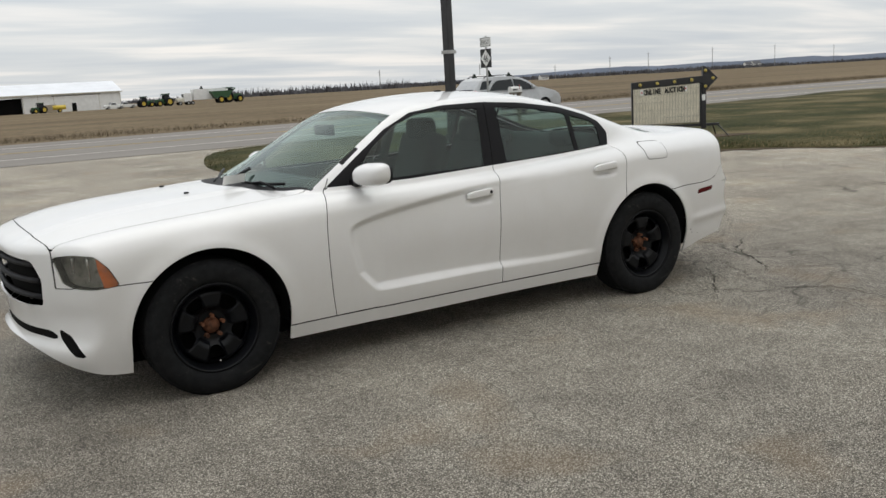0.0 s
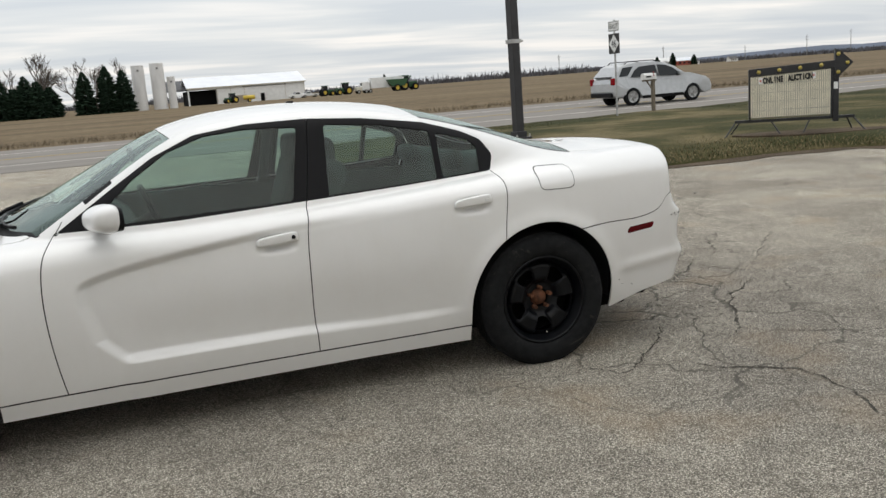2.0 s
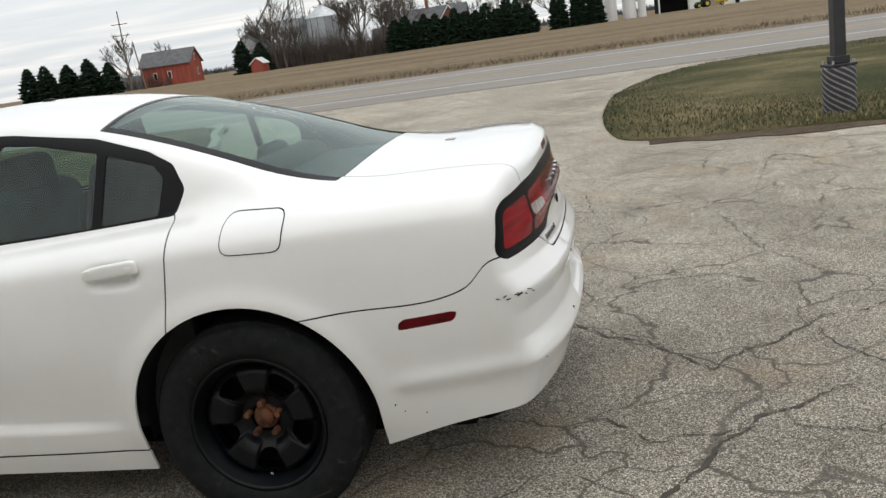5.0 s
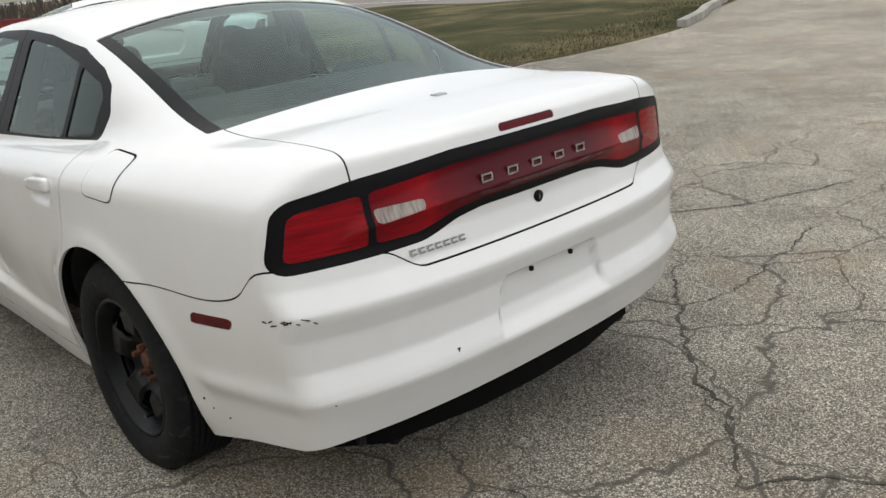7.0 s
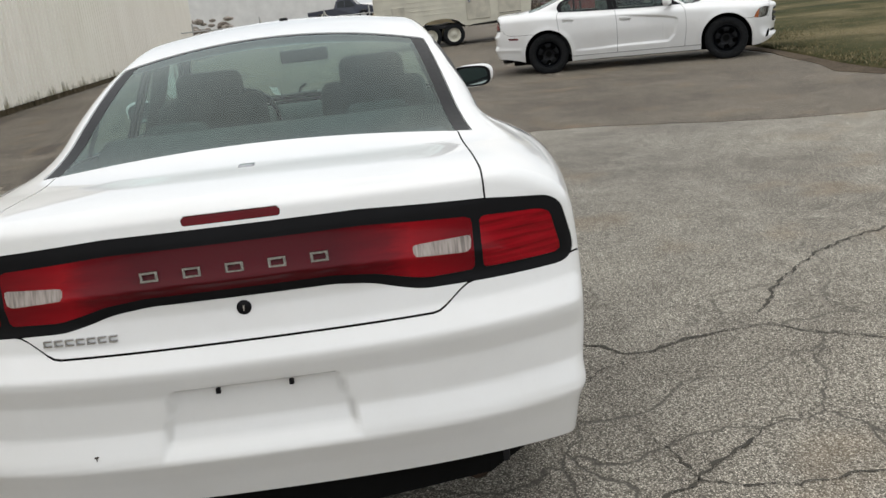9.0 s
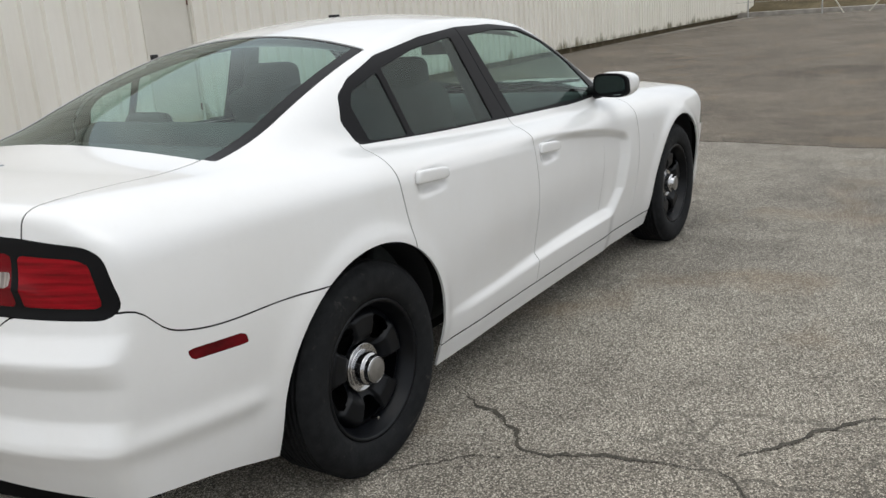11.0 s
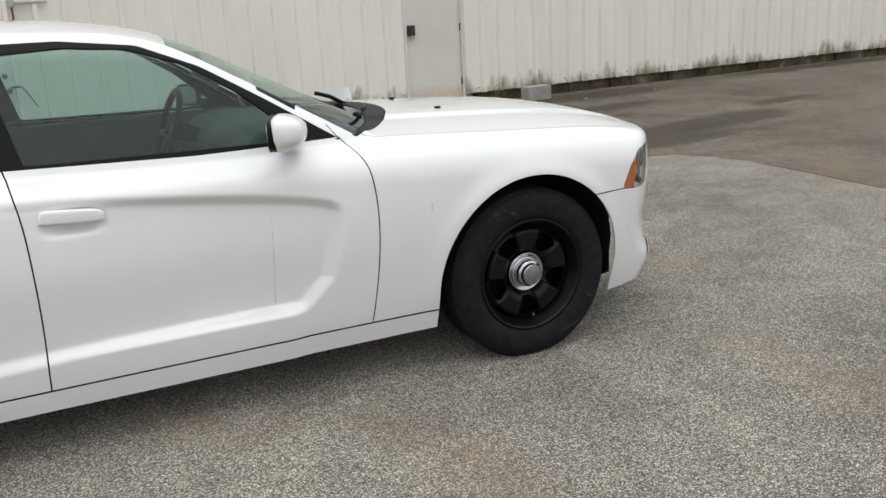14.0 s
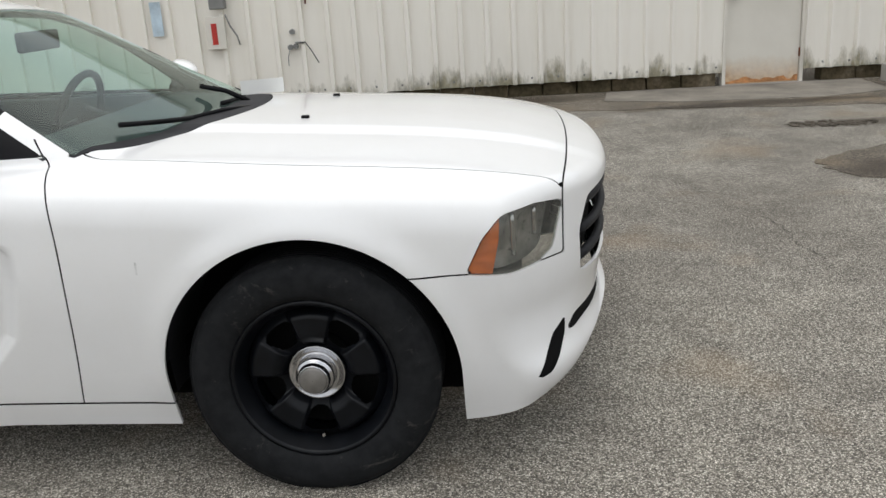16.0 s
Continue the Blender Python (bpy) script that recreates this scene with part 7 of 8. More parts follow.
for k in range(160):
    x, y, z = rr.uniform(-56, -54.5), rr.uniform(-19, -8.5), rr.uniform(.7, 1.9)
    s = rr.uniform(.12, .3)
    r = bmesh.ops.create_icosphere(rb_, subdivisions=1, radius=s, matrix=Matrix.Translation((x, y, z)) @ Matrix.Diagonal((1, 1.4, .7, 1)))
tagged(part("rubble_wall", rb_, earth("mixed_rubble", [(0.3, (0.10, 0.08, 0.065)), (0.5, (0.34, 0.30, 0.26)), (.7, (.55, .50, .46))], 1.8, 9, .02)), "heap of mixed pale rubble beyond the bank", "rubble", kind="stuff")
sh = empty("white_shed", pose(-92, -22, 0), "long white metal shed far behind the yard", "building")
part("shed_wall", boxed((-6, -26, 0), (6, 21, 5.4)), WHITE_PAINT, sh, "white metal wall")
bm = bmesh.new()
prism(bm, [(-6.4, 5.35), (6.4, 5.35), (0, 7.2)], "y", -26.4, 21.4)
part("shed_roof", bm, PALE_ROOF, sh, "pale metal roof")

# ---- trees ----
def bare_tree(x, y, tall, seedv, bushy=1.0, mat=None):
    """Tapered trunk, limbs and a crown of fine bare twigs."""
    rr = random.Random(seedv)
    tree = empty("bare_tree", pose(x, y, -.06), "leafless tree with a fine twiggy crown", "tree", "bare trees by the farm")
    tv, tf, cv, cf = [], [], [], []

    def limb(V, F, a, b, r0, r1, seg):
        d = (b - a).normalized()
        q = d.to_track_quat("Z", "Y")
        n = len(V)
        for p, r in ((a, r0), (b, r1)):
            for k in range(seg):
                t = k * math.tau / seg
                V.append(p + q @ Vector((math.cos(t) * r, math.sin(t) * r, 0)))
        for k in range(seg):
            F.append((n + k, n + (k + 1) % seg, n + seg + (k + 1) % seg, n + seg + k))

    def grow(p, d, length, r, level):
        e = p + d * length
        V, F = (tv, tf) if level == 0 else (cv, cf)
        limb(V, F, p, e, r, r * .68, 7 if level == 0 else 4 if level < 3 else 3)
        if level >= 6:
            return
        for k in range(3 if level < 5 else 4):
            if level > 1 and rr.random() < .12:
                continue
            t = rr.uniform(.45, 1) if k else 1
            ang = rr.uniform(.3, .95) if k else rr.uniform(.05, .35)
            side = Vector((rr.uniform(-1, 1), rr.uniform(-1, 1), rr.uniform(-.2, .6))).normalized()
            nd = (d * math.cos(ang) + side * math.sin(ang) * bushy).normalized()
            nd.z += .10
            grow(p + d * length * t, nd.normalized(), length * rr.uniform(.62, .86), max(r * (.62 if k else .72), .0017 * tall), level + 1)

    grow(Vector((0, 0, 0)), Vector((rr.uniform(-.06, .06), rr.uniform(-.06, .06), 1)).normalized(), tall * .22, tall * .017, 0)
    mesh_part("trunk", tv, tf, BARK, tree)
    mesh_part("crown", cv, cf, mat or BARK, tree, "", False)
    return tree


def pine(x, y, tall, wide, seedv):
    """Trunk and rings of drooping needle fans with gaps between."""
    rr = random.Random(seedv)
    tree = empty("pine_tree", pose(x, y, -.06), "dense dark green pine tree", "tree", "pines by the farm")
    part("trunk", rod(bmesh.new(), (0, 0, 0), (0, 0, tall * .95), tall * .02, .03, 8), BARK, tree)
    V, F = [], []
    rings = int(tall * 3.2)
    for i in range(rings):
        h = tall * (.02 + .97 * i / rings)
        reach = wide * (1 - .88 * (i / rings) ** 2.8) * rr.uniform(.88, 1.08)
        for k in range(18):
            a = rr.uniform(0, math.tau)
            L = reach * rr.uniform(.72, 1.1)
            w = .16 + .26 * L * rr.uniform(.5, 1)
            d, s = Vector((math.cos(a), math.sin(a), 0)), Vector((-math.sin(a), math.cos(a), 0))
            dz = -.18 * L + rr.uniform(-.1, .2)
            n = len(V)
            base = Vector((0, 0, h + .10 * L))
            mid = d * L * .65 + Vector((0, 0, h + dz * .3))
            tip = d * L + Vector((0, 0, h + dz + .15))
            V += [base, mid + s * w * .6, tip + s * w * .15, tip - s * w * .15, mid - s * w * .6, mid - Vector((0, 0, .25 + .1 * L))]
            F += [(n, n + 1, n + 5), (n + 1, n + 2, n + 5), (n + 2, n + 3, n + 5), (n + 3, n + 4, n + 5), (n + 4, n, n + 5), (n, n + 4, n + 3), (n, n + 3, n + 2), (n, n + 2, n + 1)]
    mesh_part("crown", V, F, NEEDLES, tree, "", False)
    return tree


for k, (x, tall) in enumerate(((-6.6, 10.3), (-1.6, 11.4), (2.2, 10.2))):
    pine(x, 220 + k, tall, 3.0, 30 + k)
for k in range(14):
    pine(-48 + k * 2.6, 220 + (k % 3) * .8, 8.2 + .9 * math.sin(k * 2.3) + (1.8 if k == 11 else 0), 3.3, 50 + k)
for k, (x, y, tall) in enumerate(((-98, 225, 9), (-94, 228, 8), (-92, 224, 6), (-128, 190, 9), (-122, 190, 8.5), (-117, 192, 8), (-134, 192, 9), (-110, 188, 7.5), (-114, 186, 9))):
    pine(x + (6 if k < 3 else 0), y, tall, 3.2, 80 + k)
for k, (x, y, tall, bushy) in enumerate(((-83, 226, 22, 1.0), (-73, 250, 24, .8), (-67, 255, 26, .8), (-61, 262, 22, .9), (-54, 268, 21, 1.1), (-41, 275, 22, 1.1), (-20, 270, 22, 1.1), (-5, 275, 19, 1.1), (-79, 222, 18, 1.2), (-128, 230, 20, 1.1), (-119, 235, 15, 1.1))):
    bare_tree(x, y, tall * 1.08, 100 + k, bushy)
rr = random.Random(77)
for k in range(16):
    bare_tree(-98 + k * 3.3 + rr.uniform(-1, 1), 232 + rr.uniform(0, 26), rr.uniform(18, 25), 140 + k, rr.uniform(.9, 1.2))
for k in range(5):
    bare_tree(-36 + k * 9 + rr.uniform(-2, 2), 270 + rr.uniform(0, 8), rr.uniform(17, 21), 170 + k, 1.1)



def brush(name, x0, x1, y, tall, count, seedv, mat, label, depth=8.0, thick=.06):
    """A tangle of bare upright stalks."""
    r = np.random.RandomState(seedv)
    x = r.uniform(x0, x1, count)
    yy = y + r.uniform(0, depth, count)
    h = tall * r.uniform(.35, 1.0, count) * (1 + .25 * np.sin(x * .9) + .15 * np.sin(x * 2.3))
    lean = r.normal(0, .22, (count, 2)) * h[:, None]
    a = r.uniform(0, math.tau, count)
    V = np.empty((count, 3, 3))
    V[:, 0] = np.stack([x - thick * np.cos(a), yy - thick * np.sin(a), np.full(count, -.06)], 1)
    V[:, 1] = np.stack([x + thick * np.cos(a), yy + thick * np.sin(a), np.full(count, -.06)], 1)
    V[:, 2] = np.stack([x + lean[:, 0], yy + lean[:, 1], h], 1)
    ob = mesh_part(name, V.reshape(-1, 3), np.arange(count * 3).reshape(-1, 3), mat, None, "", False)
    return tagged(ob, label, "brush", kind="stuff")


brush("bare_brush", -92, -50, 226, 8, 5200, 1, BRUSH, "tangle of bare brush below the farm trees", 10, .09)
brush("bare_brush", -145, -104, 205, 6, 2200, 2, BRUSH, "tangle of bare brush beyond the road", 10, .1)
brush("bare_brush", -74, -34, 13, 3.2, 1500, 3, BRUSH, "bare brush past the grass", 5, .03)
for k, (x, y, tall) in enumerate(((-52, 24, 9), (-57, 27, 10), (-48, 24.5, 8), (-62, 22, 9), (-68, 24, 11))):
    bare_tree(x, 17.5, tall, 300 + k, 1.1)


# ---- the farm ----
def shed_roof(name, x0, x1, y0, y1, z_eave, z_ridge, mat, parent, along="x", over=.5, thick=.18):
    """Two roof slabs meeting at a ridge."""
    for s in (-1, 1):
        bm = bmesh.new()
        if along == "x":
            ym = (y0 + y1) / 2
            ye = y0 - over if s < 0 else y1 + over
            zz = z_eave - over * (z_ridge - z_eave) / ((y1 - y0) / 2)
            prism(bm, [(ye, zz), (ym, z_ridge), (ym, z_ridge + thick), (ye, zz + thick)], "x", x0 - over, x1 + over)
        else:
            xm = (x0 + x1) / 2
            xe = x0 - over if s < 0 else x1 + over
            zz = z_eave - over * (z_ridge - z_eave) / ((x1 - x0) / 2)
            prism(bm, [(xe, zz), (xm, z_ridge), (xm, z_ridge + thick), (xe, zz + thick)], "y", y0 - over, y1 + over)
        part(name, bm, mat, parent)


def gable(x0, x1, y0, y1, z_eave, z_ridge, along="x"):
    bm = bmesh.new()
    if along == "x":
        prism(bm, [(y0, 0), (y1, 0), (y1, z_eave), ((y0 + y1) / 2, z_ridge), (y0, z_eave)], "x", x0, x1)
    else:
        prism(bm, [(x0, 0), (x1, 0), (x1, z_eave), ((x0 + x1) / 2, z_ridge), (x0, z_eave)], "y", y0, y1)
    return bm


barn = empty("barn", pose(20, 260, -.06), "long white metal barn with an open dark bay", "barn")
part("wall", gable(8, 34, 0, 22, 5.0, 8.0), WHITE_PAINT, barn, "white metal wall")
# solid near-black block paints the shade inside the open bay
part("wall", boxed((0, 2, 0), (8, 22, 4.2)), BLACK_AND_SHADE, barn, "near-black block painting the open bay's shade")
part("bay_post", boxed((-.2, -.1, 0), (.2, .3, 4.6)), WHITE_PAINT, barn)
part("bay_beam", boxed((-.2, -.1, 4.3), (8, .3, 5.0)), WHITE_PAINT, barn)
shed_roof("roof", 0, 34, 0, 22, 5.0, 8.0, PALE_ROOF, barn)
shed_roof("low_roof", -8, 9, 14, 30, 4.8, 7.6, SLATE, barn)
part("roof_trim", boxed((-.5, -.62, 4.75), (34.5, -.5, 5.0)), CREAM_DIRTY, barn)
part("tan_panel", boxed((11.5, -.06, 0), (16.5, .02, 2.1)), TAN, barn, "tan lower panel")
part("sliding_door", boxed((16.8, -.1, 0), (20.5, -.02, 4.2), .02), WHITE_PAINT, barn, "white sliding door")
part("sliding_door", boxed((22.5, -.1, 0), (27.5, -.02, 4.3), .02), WHITE_PAINT, barn, "white sliding door")
part("door_track", boxed((15.5, -.14, 4.35), (28.5, -.02, 4.55)), GREY_BOX, barn)
# near-black plate paints the shade inside the doorway
part("door_opening", boxed((20.6, -.05, 0), (21.8, .05, 2.3)), BLACK_AND_SHADE, barn, "near-black plate painting the doorway's shade")
for x in (8.2, 12, 16, 20, 24, 28, 33.8):
    part("wall_rib", boxed((x - .06, -.04, 0), (x + .06, .02, 5.0)), CREAM_DIRTY, barn)
for x, r, h in ((6.1, 1.55, 11.0), (10.7, 1.7, 11.3), (13.8, 1.0, 7.8)):
    so = empty("silo", pose(x, 230, -.06), "tall white concrete silo with a flat top", "silo", "silos by the barn")
    part("shell", turned([(r, 0), (r, h), (r * .96, h + .15), (.01, h + .22)], 36, "Z", False), SILO_W, so, "chalky white shell", True)
    for z in np.arange(1.2, h, 1.2):
        part("hoop", turned([(r + .003, z), (r + .02, z + .02), (r + .02, z + .06), (r + .003, z + .08)], 36, "Z", False), SILO_W, so)
    part("hatch", boxed((-.25, -r - .08, h - 1.4), (.25, -r + .1, h - .9)), GREY_BOX, so, "small dark hatch")
house = empty("farmhouse", pose(-57, 240, -.06), "brick farmhouse with grey roofs, white gable trim and porch", "house")
part("wall", gable(8, 24, 2, 11, 6.4, 10.6), BRICK, house, "dull brick wall")
shed_roof("roof", 8, 24, 2, 11, 6.4, 10.6, SLATE, house)
part("wing_wall", gable(18, 23, -2, 4, 6.6, 10.2, "y"), BRICK, house)
shed_roof("wing_roof", 18, 23, -2, 4, 6.6, 10.2, SLATE, house, "y")
for s in (-1, 1):
    bm = bmesh.new()
    prism(bm, [(20.5, 10.05), (20.5 + s * 3.0, 6.05), (20.5 + s * 3.0, 6.45), (20.5, 10.5)], "y", -2.62, -2.52)
    part("gable_trim", bm, WHITE_PAINT, house, "white gable trim")
part("low_wall", gable(-3, 9, 3, 10, 3.6, 7.0), TAN, house, "low side wing")
shed_roof("low_roof", -3, 9, 3, 10, 3.6, 7.0, SLATE, house)
bx = part("chimney", boxed((12.6, 6.2, 9), (13.5, 7.2, 13.2), .04), BRICK, house, "brick chimney")
part("chimney_cap", boxed((12.45, 6.05, 13.2), (13.65, 7.35, 13.5), .03), BRICK, bx)
pc = part("porch_roof", boxed((5.4, -.6, 3.1), (11.2, 2.4, 3.5), .03), WHITE_PAINT, house, "white porch")
for x in (5.6, 7.4, 9.2, 11.0):
    part("porch_post", boxed((x - .1, -.5, .3), (x + .1, -.3, 3.1)), WHITE_PAINT, pc)
part("porch_rail", boxed((5.5, -.5, .3), (11.1, -.4, 1.2)), WHITE_PAINT, pc)
for x, z in ((10.2, 4.6), (14.0, 4.6), (16.2, 4.6)):
    wf = part("window", boxed((x - .55, 1.9, z - .8), (x + .55, 2.05, z + .8)), WHITE_PAINT, house)
    part("pane", boxed((x - .42, 1.86, z - .68), (x + .42, 1.9, z + .68)), DARK_PANE, wf)
rbn = empty("red_barn", pose(-112, 206, -.06, 0, 0, 6), "small red barn with white-framed windows and a dark roof", "barn")
part("wall", gable(0, 13, 0, 9, 5.2, 8.6), BRICK_RED, rbn, "red board wall")
shed_roof("roof", 0, 13, 0, 9, 5.2, 8.6, SLATE, rbn)
for x, z, w, h in ((3.6, 2.6, .5, .9), (7.4, 2.6, .5, .9)):
    wf = part("window", boxed((x - w, -.08, z - h), (x + w, .03, z + h)), WHITE_PAINT, rbn)
    part("pane", boxed((x - w + .14, -.11, z - h + .14), (x + w - .14, -.08, z + h - .14)), DARK_PANE, wf)
for y, z, w, h in ((4.5, 6.2, .5, .9), (5.5, 2.6, .5, .9)):
    wf = part("window", boxed((12.98, y - w, z - h), (13.08, y + w, z + h)), WHITE_PAINT, rbn)
    part("pane", boxed((13.08, y - w + .14, z - h + .14), (13.11, y + w - .14, z + h - .14)), DARK_PANE, wf)
part("lean_to", boxed((-6, 1, 0), (0, 8, 3.4)), GREY_BOX, rbn, "grey lean-to")
sm = empty("small_shed", pose(-86.5, 216, -.06), "small red shed with a white roof", "shed")
part("wall", gable(0, 3.4, 0, 4, 2.3, 3.6, "y"), BRICK_RED, sm)
shed_roof("roof", 0, 3.4, 0, 4, 2.3, 3.6, WHITE_PAINT, sm, "y", .3)
gs = empty("grey_shed", pose(-100, 238, -.06), "grey shed with a pale gable", "shed")
part("wall", gable(0, 9, 0, 14, 6.5, 10.5, "y"), GALV, gs)
shed_roof("roof", 0, 9, 0, 14, 6.5, 10.5, SLATE, gs, "y", .4)
for x, r, h in ((-84, 5.0, 13.2), (-74.5, 5.4, 12.6)):
    gb = empty("grain_bin", pose(x, 246, -.06), "large corrugated steel grain bin with a conical roof", "grain bin", "grain bins")
    part("shell", turned([(r, 0)] + [q for z in np.arange(.3, h, .6) for q in ((r, z), (r + .06, z + .3))] + [(r, h)], 40, "Z", False), BIN_STEEL, gb, "corrugated steel wall", True)
    part("roof", turned([(r + .25, h - .1), (.6, h + 3.2), (.6, h + 3.7), (.01, h + 3.9)], 40, "Z", False), BIN_STEEL, gb, "cone roof")
    for k in range(9):
        a = -math.pi + k * math.pi / 8
        part("stiffener", boxed((-.08, -.1, 0), (.08, .06, h)), GREY_BOX, gb).matrix_basis = Matrix.Translation((math.cos(a) * (r + .06), math.sin(a) * (r + .06), 0)) @ Matrix.Rotation(a + math.pi / 2, 4, "Z")
tw = empty("leg_tower", pose(-80, 243, -.06), "lattice grain elevator tower above the bins", "tower")
for sx in (-1, 1):
    for sy in (-1, 1):
        part("leg", rod(bmesh.new(), (sx * 1.2, sy * 1.2, 0), (sx * 1.0, sy * 1.0, 32), .13, None, 6), GREY_BOX, tw)
for k in range(14):
    z = k * 2.3
    for s in (-1, 1):
        part("brace", rod(bmesh.new(), (-1.2, s * 1.15, z), (1.2, s * 1.15, z + 2.3), .07, None, 4), GREY_BOX, tw)
        part("brace", rod(bmesh.new(), (s * 1.15, -1.2, z + 2.3), (s * 1.15, 1.2, z), .07, None, 4), GREY_BOX, tw)
for b in ((-14, 0, 12), (-4, 2, 16), (6, 2, 16), (13, -4, 18)):
    part("spout", rod(bmesh.new(), (0, 0, 30), b, .28, None, 8), GREY_BOX, tw, "sloping spout")


def tractor(x, y, turn, size, label):
    tc = empty("tractor", pose(x, y, -.06, 0, 0, turn), label, "tractor", "farm machines")
    part("hood", boxed((.2 * size, -.4 * size, .9 * size), (2.1 * size, .4 * size, 1.6 * size), .12), GREEN_PAINT, tc, "green hood")
    part("chassis", boxed((-1.2 * size, -.35 * size, .6 * size), (1.9 * size, .35 * size, 1.0 * size), .05), GREEN_PAINT, tc)
    part("cab", boxed((-1.0 * size, -.7 * size, 1.2 * size), (.25 * size, .7 * size, 2.6 * size), .08), DARK_PANE, tc, "glazed cab")
    part("cab_roof", boxed((-1.15 * size, -.8 * size, 2.6 * size), (.4 * size, .8 * size, 2.8 * size), .06), GREEN_PAINT, tc)
    for s in (-1, 1):
        ring_wheel(tc, -.8 * size, s * .95 * size, .95 * size, .95 * size, .5 * size, RUBBER, YELLOW, .55)
        ring_wheel(tc, 1.5 * size, s * .85 * size, .65 * size, .65 * size, .4 * size, RUBBER, YELLOW, .55)
    part("exhaust", rod(bmesh.new(), (.9 * size, .3 * size, 1.6 * size), (.9 * size, .3 * size, 2.6 * size), .06, None, 8), BLACK_METAL, tc)
    return tc


tractor(31.0, 252, 200, 1.0, "green tractor with yellow wheels by the barn")
tractor(56.5, 243, 10, 1.05, "green tractor with yellow wheels on the farm yard")
tractor(60.5, 238, 190, 1.2, "green tractor with yellow wheels on the farm yard")
tractor(79, 238, 5, 1.5, "large green tractor with yellow wheels")
tk = empty("sprayer_tank", pose(36, 252, -.06), "yellow tank trailer by the barn", "trailer")
part("tank", rod(bmesh.new(), (-1.6, 0, 1.3), (1.6, 0, 1.3), .6, None, 16), YELLOW, tk, "yellow tank", True)
for s in (-1, 1):
    ring_wheel(tk, 0, s * .8, .5, .5, .3, RUBBER, YELLOW)
for x, y in ((49.0, 246), (52.3, 247)):
    pickup(pose(x, y, -.06, 0, 0, 185), WHITE_PAINT, "white pickup truck on the farm yard")
lr = empty("box_truck", pose(68.5, 238, -.06, 0, 0, 180), "white truck with a long white box trailer", "truck")
part("trailer_box", boxed((-9.5, -1.25, 1.2), (.3, 1.25, 4.1), .05), WHITE_PAINT, lr, "white box")
part("cab", boxed((.8, -1.2, .8), (3.0, 1.2, 3.2), .25), WHITE_PAINT, lr, "white cab")
part("hood", boxed((2.9, -1.0, .8), (4.8, 1.0, 1.9), .25), CREAM, lr, "cream hood")
part("windscreen", boxed((2.6, -1.0, 2.1), (3.02, 1.0, 2.95), .05), DARK_PANE, lr)
for x in (-8.2, -7.0, .6, 1.8, 4.0):
    for s in (-1, 1):
        ring_wheel(lr, x, s * 1.05, .5, .5, .3, RUBBER, GALV)
gc = empty("grain_cart", pose(75.5, 236, -.06), "dark green grain cart with yellow wheels", "trailer")
bm = bmesh.new()
prism(bm, [(-3.0, 3.3), (3.0, 3.3), (2.0, 1.4), (-2.0, 1.4)], "y", -1.5, 1.5)
part("hopper", bm, GREEN_PAINT, gc, "dark green hopper")
part("auger", rod(bmesh.new(), (2.0, 1.2, 2.0), (4.8, 1.2, 3.9), .2, None, 8), GREEN_PAINT, gc)
for s in (-1, 1):
    ring_wheel(gc, -.3, s * 1.3, .95, .95, .6, RUBBER, YELLOW, .6)


# ---- far plain: houses, poles, woods, low hills ----
def far_house(x, y, w, h, wall_mat, roof_mat, label):
    fh = empty("far_building", pose(x, y, -.06), label, "building", "far farm buildings")
    part("wall", gable(0, w, 0, w * .5, h * .6, h), wall_mat, fh)
    shed_roof("roof", 0, w, 0, w * .5, h * .6, h, roof_mat, fh, "x", .4, .3)
    for k in range(3):
        part("window", boxed((w * (.2 + .25 * k), -.2, h * .2), (w * (.3 + .25 * k), .02, h * .45)), DARK_PANE, fh)


far_house(548, 800, 18, 9, WHITE_PAINT, WHITE_PAINT, "white farm building far across the plain")
far_house(568, 802, 22, 8, BRICK_RED, PALE_ROOF, "long red barn far across the plain")
far_house(596, 812, 10, 6, WHITE_PAINT, SLATE, "white house far across the plain")
far_house(1120, 905, 14, 9, WHITE_PAINT, SLATE, "white house near the low hills")
far_house(1150, 915, 18, 10, WHITE_PAINT, SLATE, "white house near the low hills")
far_house(262, 900, 14, 8, BRICK_RED, WHITE_PAINT, "small red barn far across the plain")
far_house(300, 905, 10, 6, WHITE_PAINT, SLATE, "small white house far across the plain")
far_house(700, 880, 12, 6, WHITE_PAINT, SLATE, "small white house far across the plain")
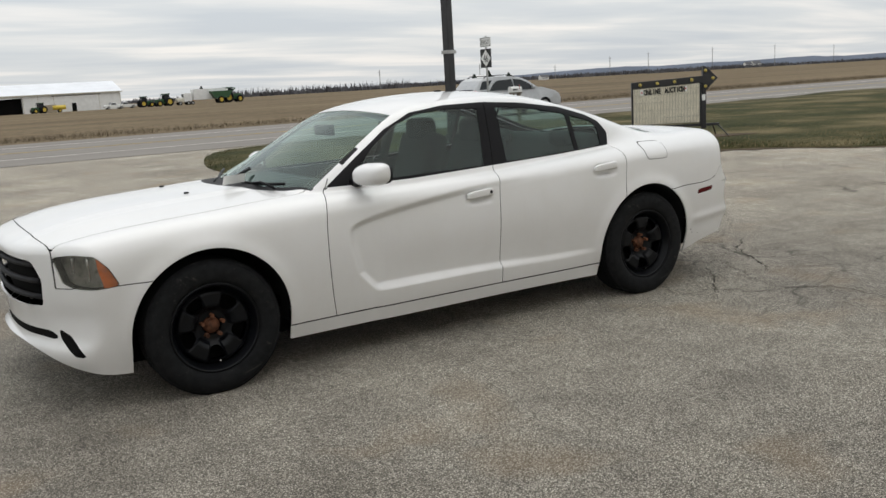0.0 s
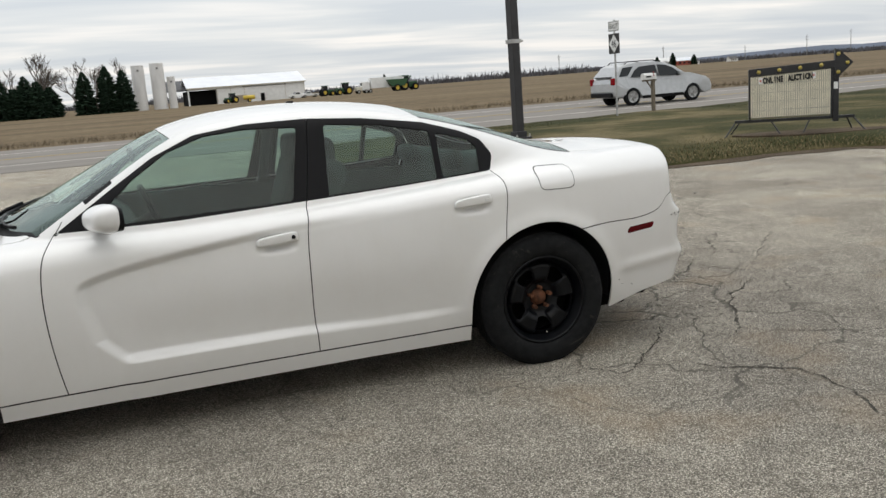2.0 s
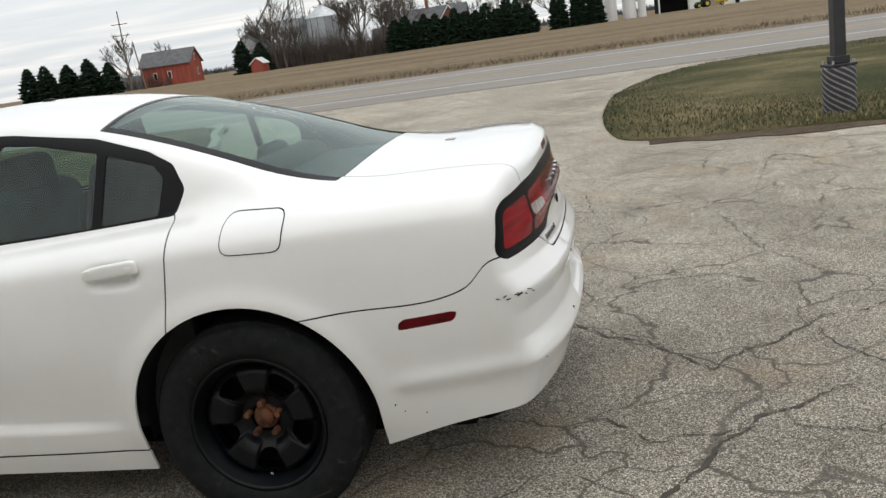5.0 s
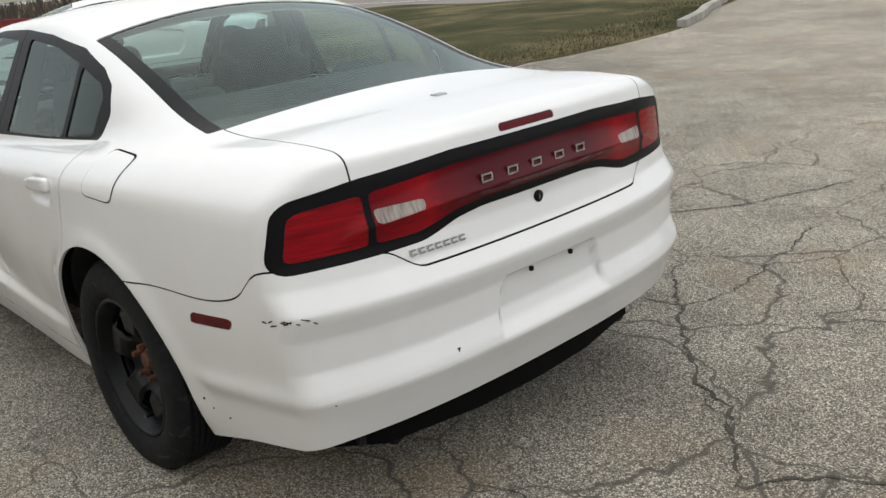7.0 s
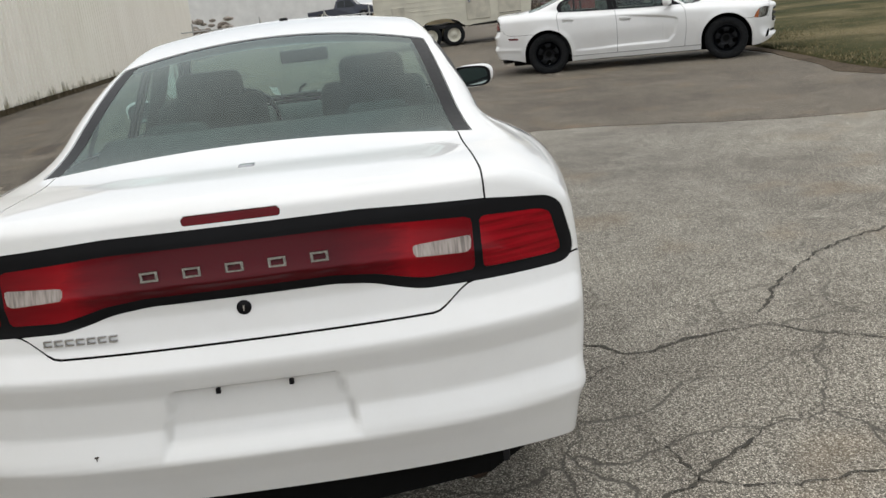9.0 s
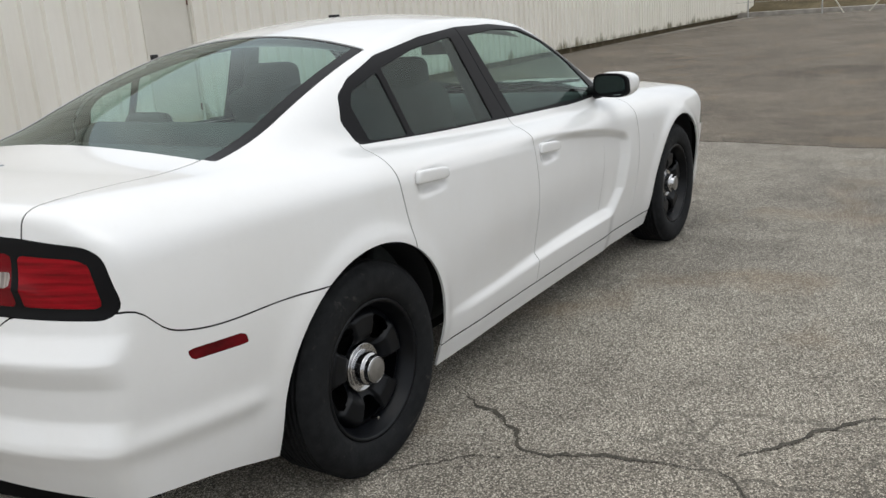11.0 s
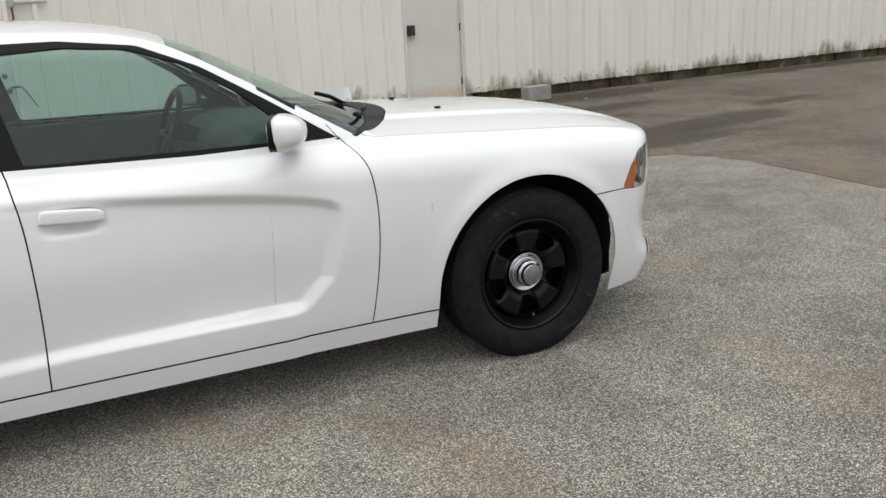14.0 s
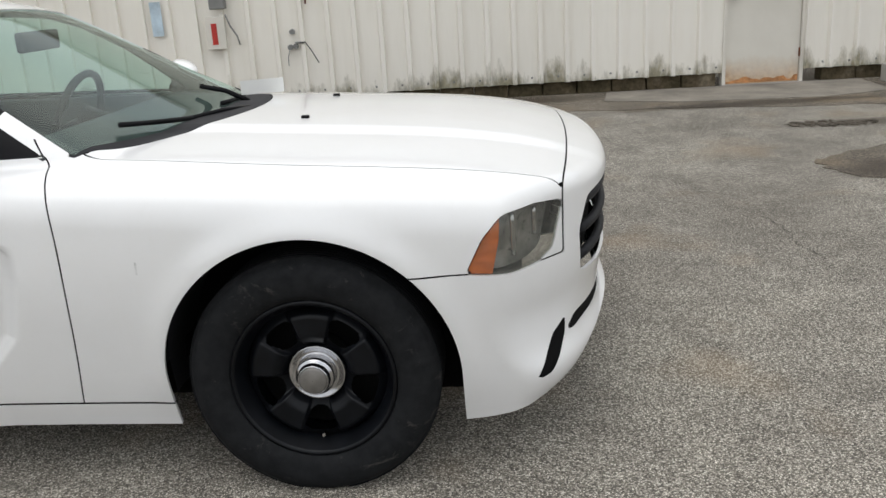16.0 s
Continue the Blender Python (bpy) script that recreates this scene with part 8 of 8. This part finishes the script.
for x, h in ((480, 22), (620, 24), (739, 18), (835, 26), (907, 30), (1038, 33), (1180, 34), (1330, 30)):
    up = empty("power_pole", pose(x, 900, -.06), "tall thin power pole far across the plain", "power pole", "far power poles")
    part("shaft", rod(bmesh.new(), (0, 0, 0), (0, 0, h), .45, .3, 6), GREY_BOX, up)
    part("crossarm", boxed((-2.2, -.2, h - 3), (2.2, .2, h - 2.6)), GREY_BOX, up)
    part("crossarm", boxed((-1.6, -.2, h - 6), (1.6, .2, h - 5.6)), GREY_BOX, up)
for x, y, h, lean in ((-104, 186, 18, 1), (-100.5, 186, 11, -5)):
    up = empty("utility_pole", pose(x, y, -.06, 0, lean, 0), "leaning wooden utility pole with crossarms", "utility pole")
    part("shaft", rod(bmesh.new(), (0, 0, 0), (0, 0, h), .2, .13, 8), WOODPOLE, up)
    if h > 12:
        for z in (h - 3, h - 5.5, h - 8.5):
            part("crossarm", boxed((-2.0, -.08, z), (2.0, .08, z + .15)), WOODPOLE, up)
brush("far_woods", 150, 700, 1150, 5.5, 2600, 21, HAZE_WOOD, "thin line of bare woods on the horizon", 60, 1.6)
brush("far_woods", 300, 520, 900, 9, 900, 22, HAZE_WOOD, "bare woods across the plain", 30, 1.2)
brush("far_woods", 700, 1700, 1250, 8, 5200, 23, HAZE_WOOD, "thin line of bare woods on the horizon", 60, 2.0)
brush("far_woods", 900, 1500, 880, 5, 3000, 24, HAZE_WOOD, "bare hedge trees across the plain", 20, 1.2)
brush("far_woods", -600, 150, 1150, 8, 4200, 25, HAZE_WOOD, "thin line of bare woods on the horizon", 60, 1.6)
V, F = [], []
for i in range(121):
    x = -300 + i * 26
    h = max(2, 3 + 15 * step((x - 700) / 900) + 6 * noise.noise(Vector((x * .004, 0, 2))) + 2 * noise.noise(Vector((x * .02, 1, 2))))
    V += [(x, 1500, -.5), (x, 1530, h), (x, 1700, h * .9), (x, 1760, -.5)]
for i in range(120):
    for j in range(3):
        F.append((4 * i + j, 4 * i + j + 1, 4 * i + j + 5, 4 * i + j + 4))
tagged(mesh_part("backdrop", V, F, HAZE_HILL), "low wooded hills on the horizon, haze painted blue-grey", "hills", kind="structure")
for k, (x, y) in enumerate(((540, 795), (556, 790), (590, 800), (270, 895))):
    pine(x, y, 11 + k % 2 * 3, 4, 400 + k)
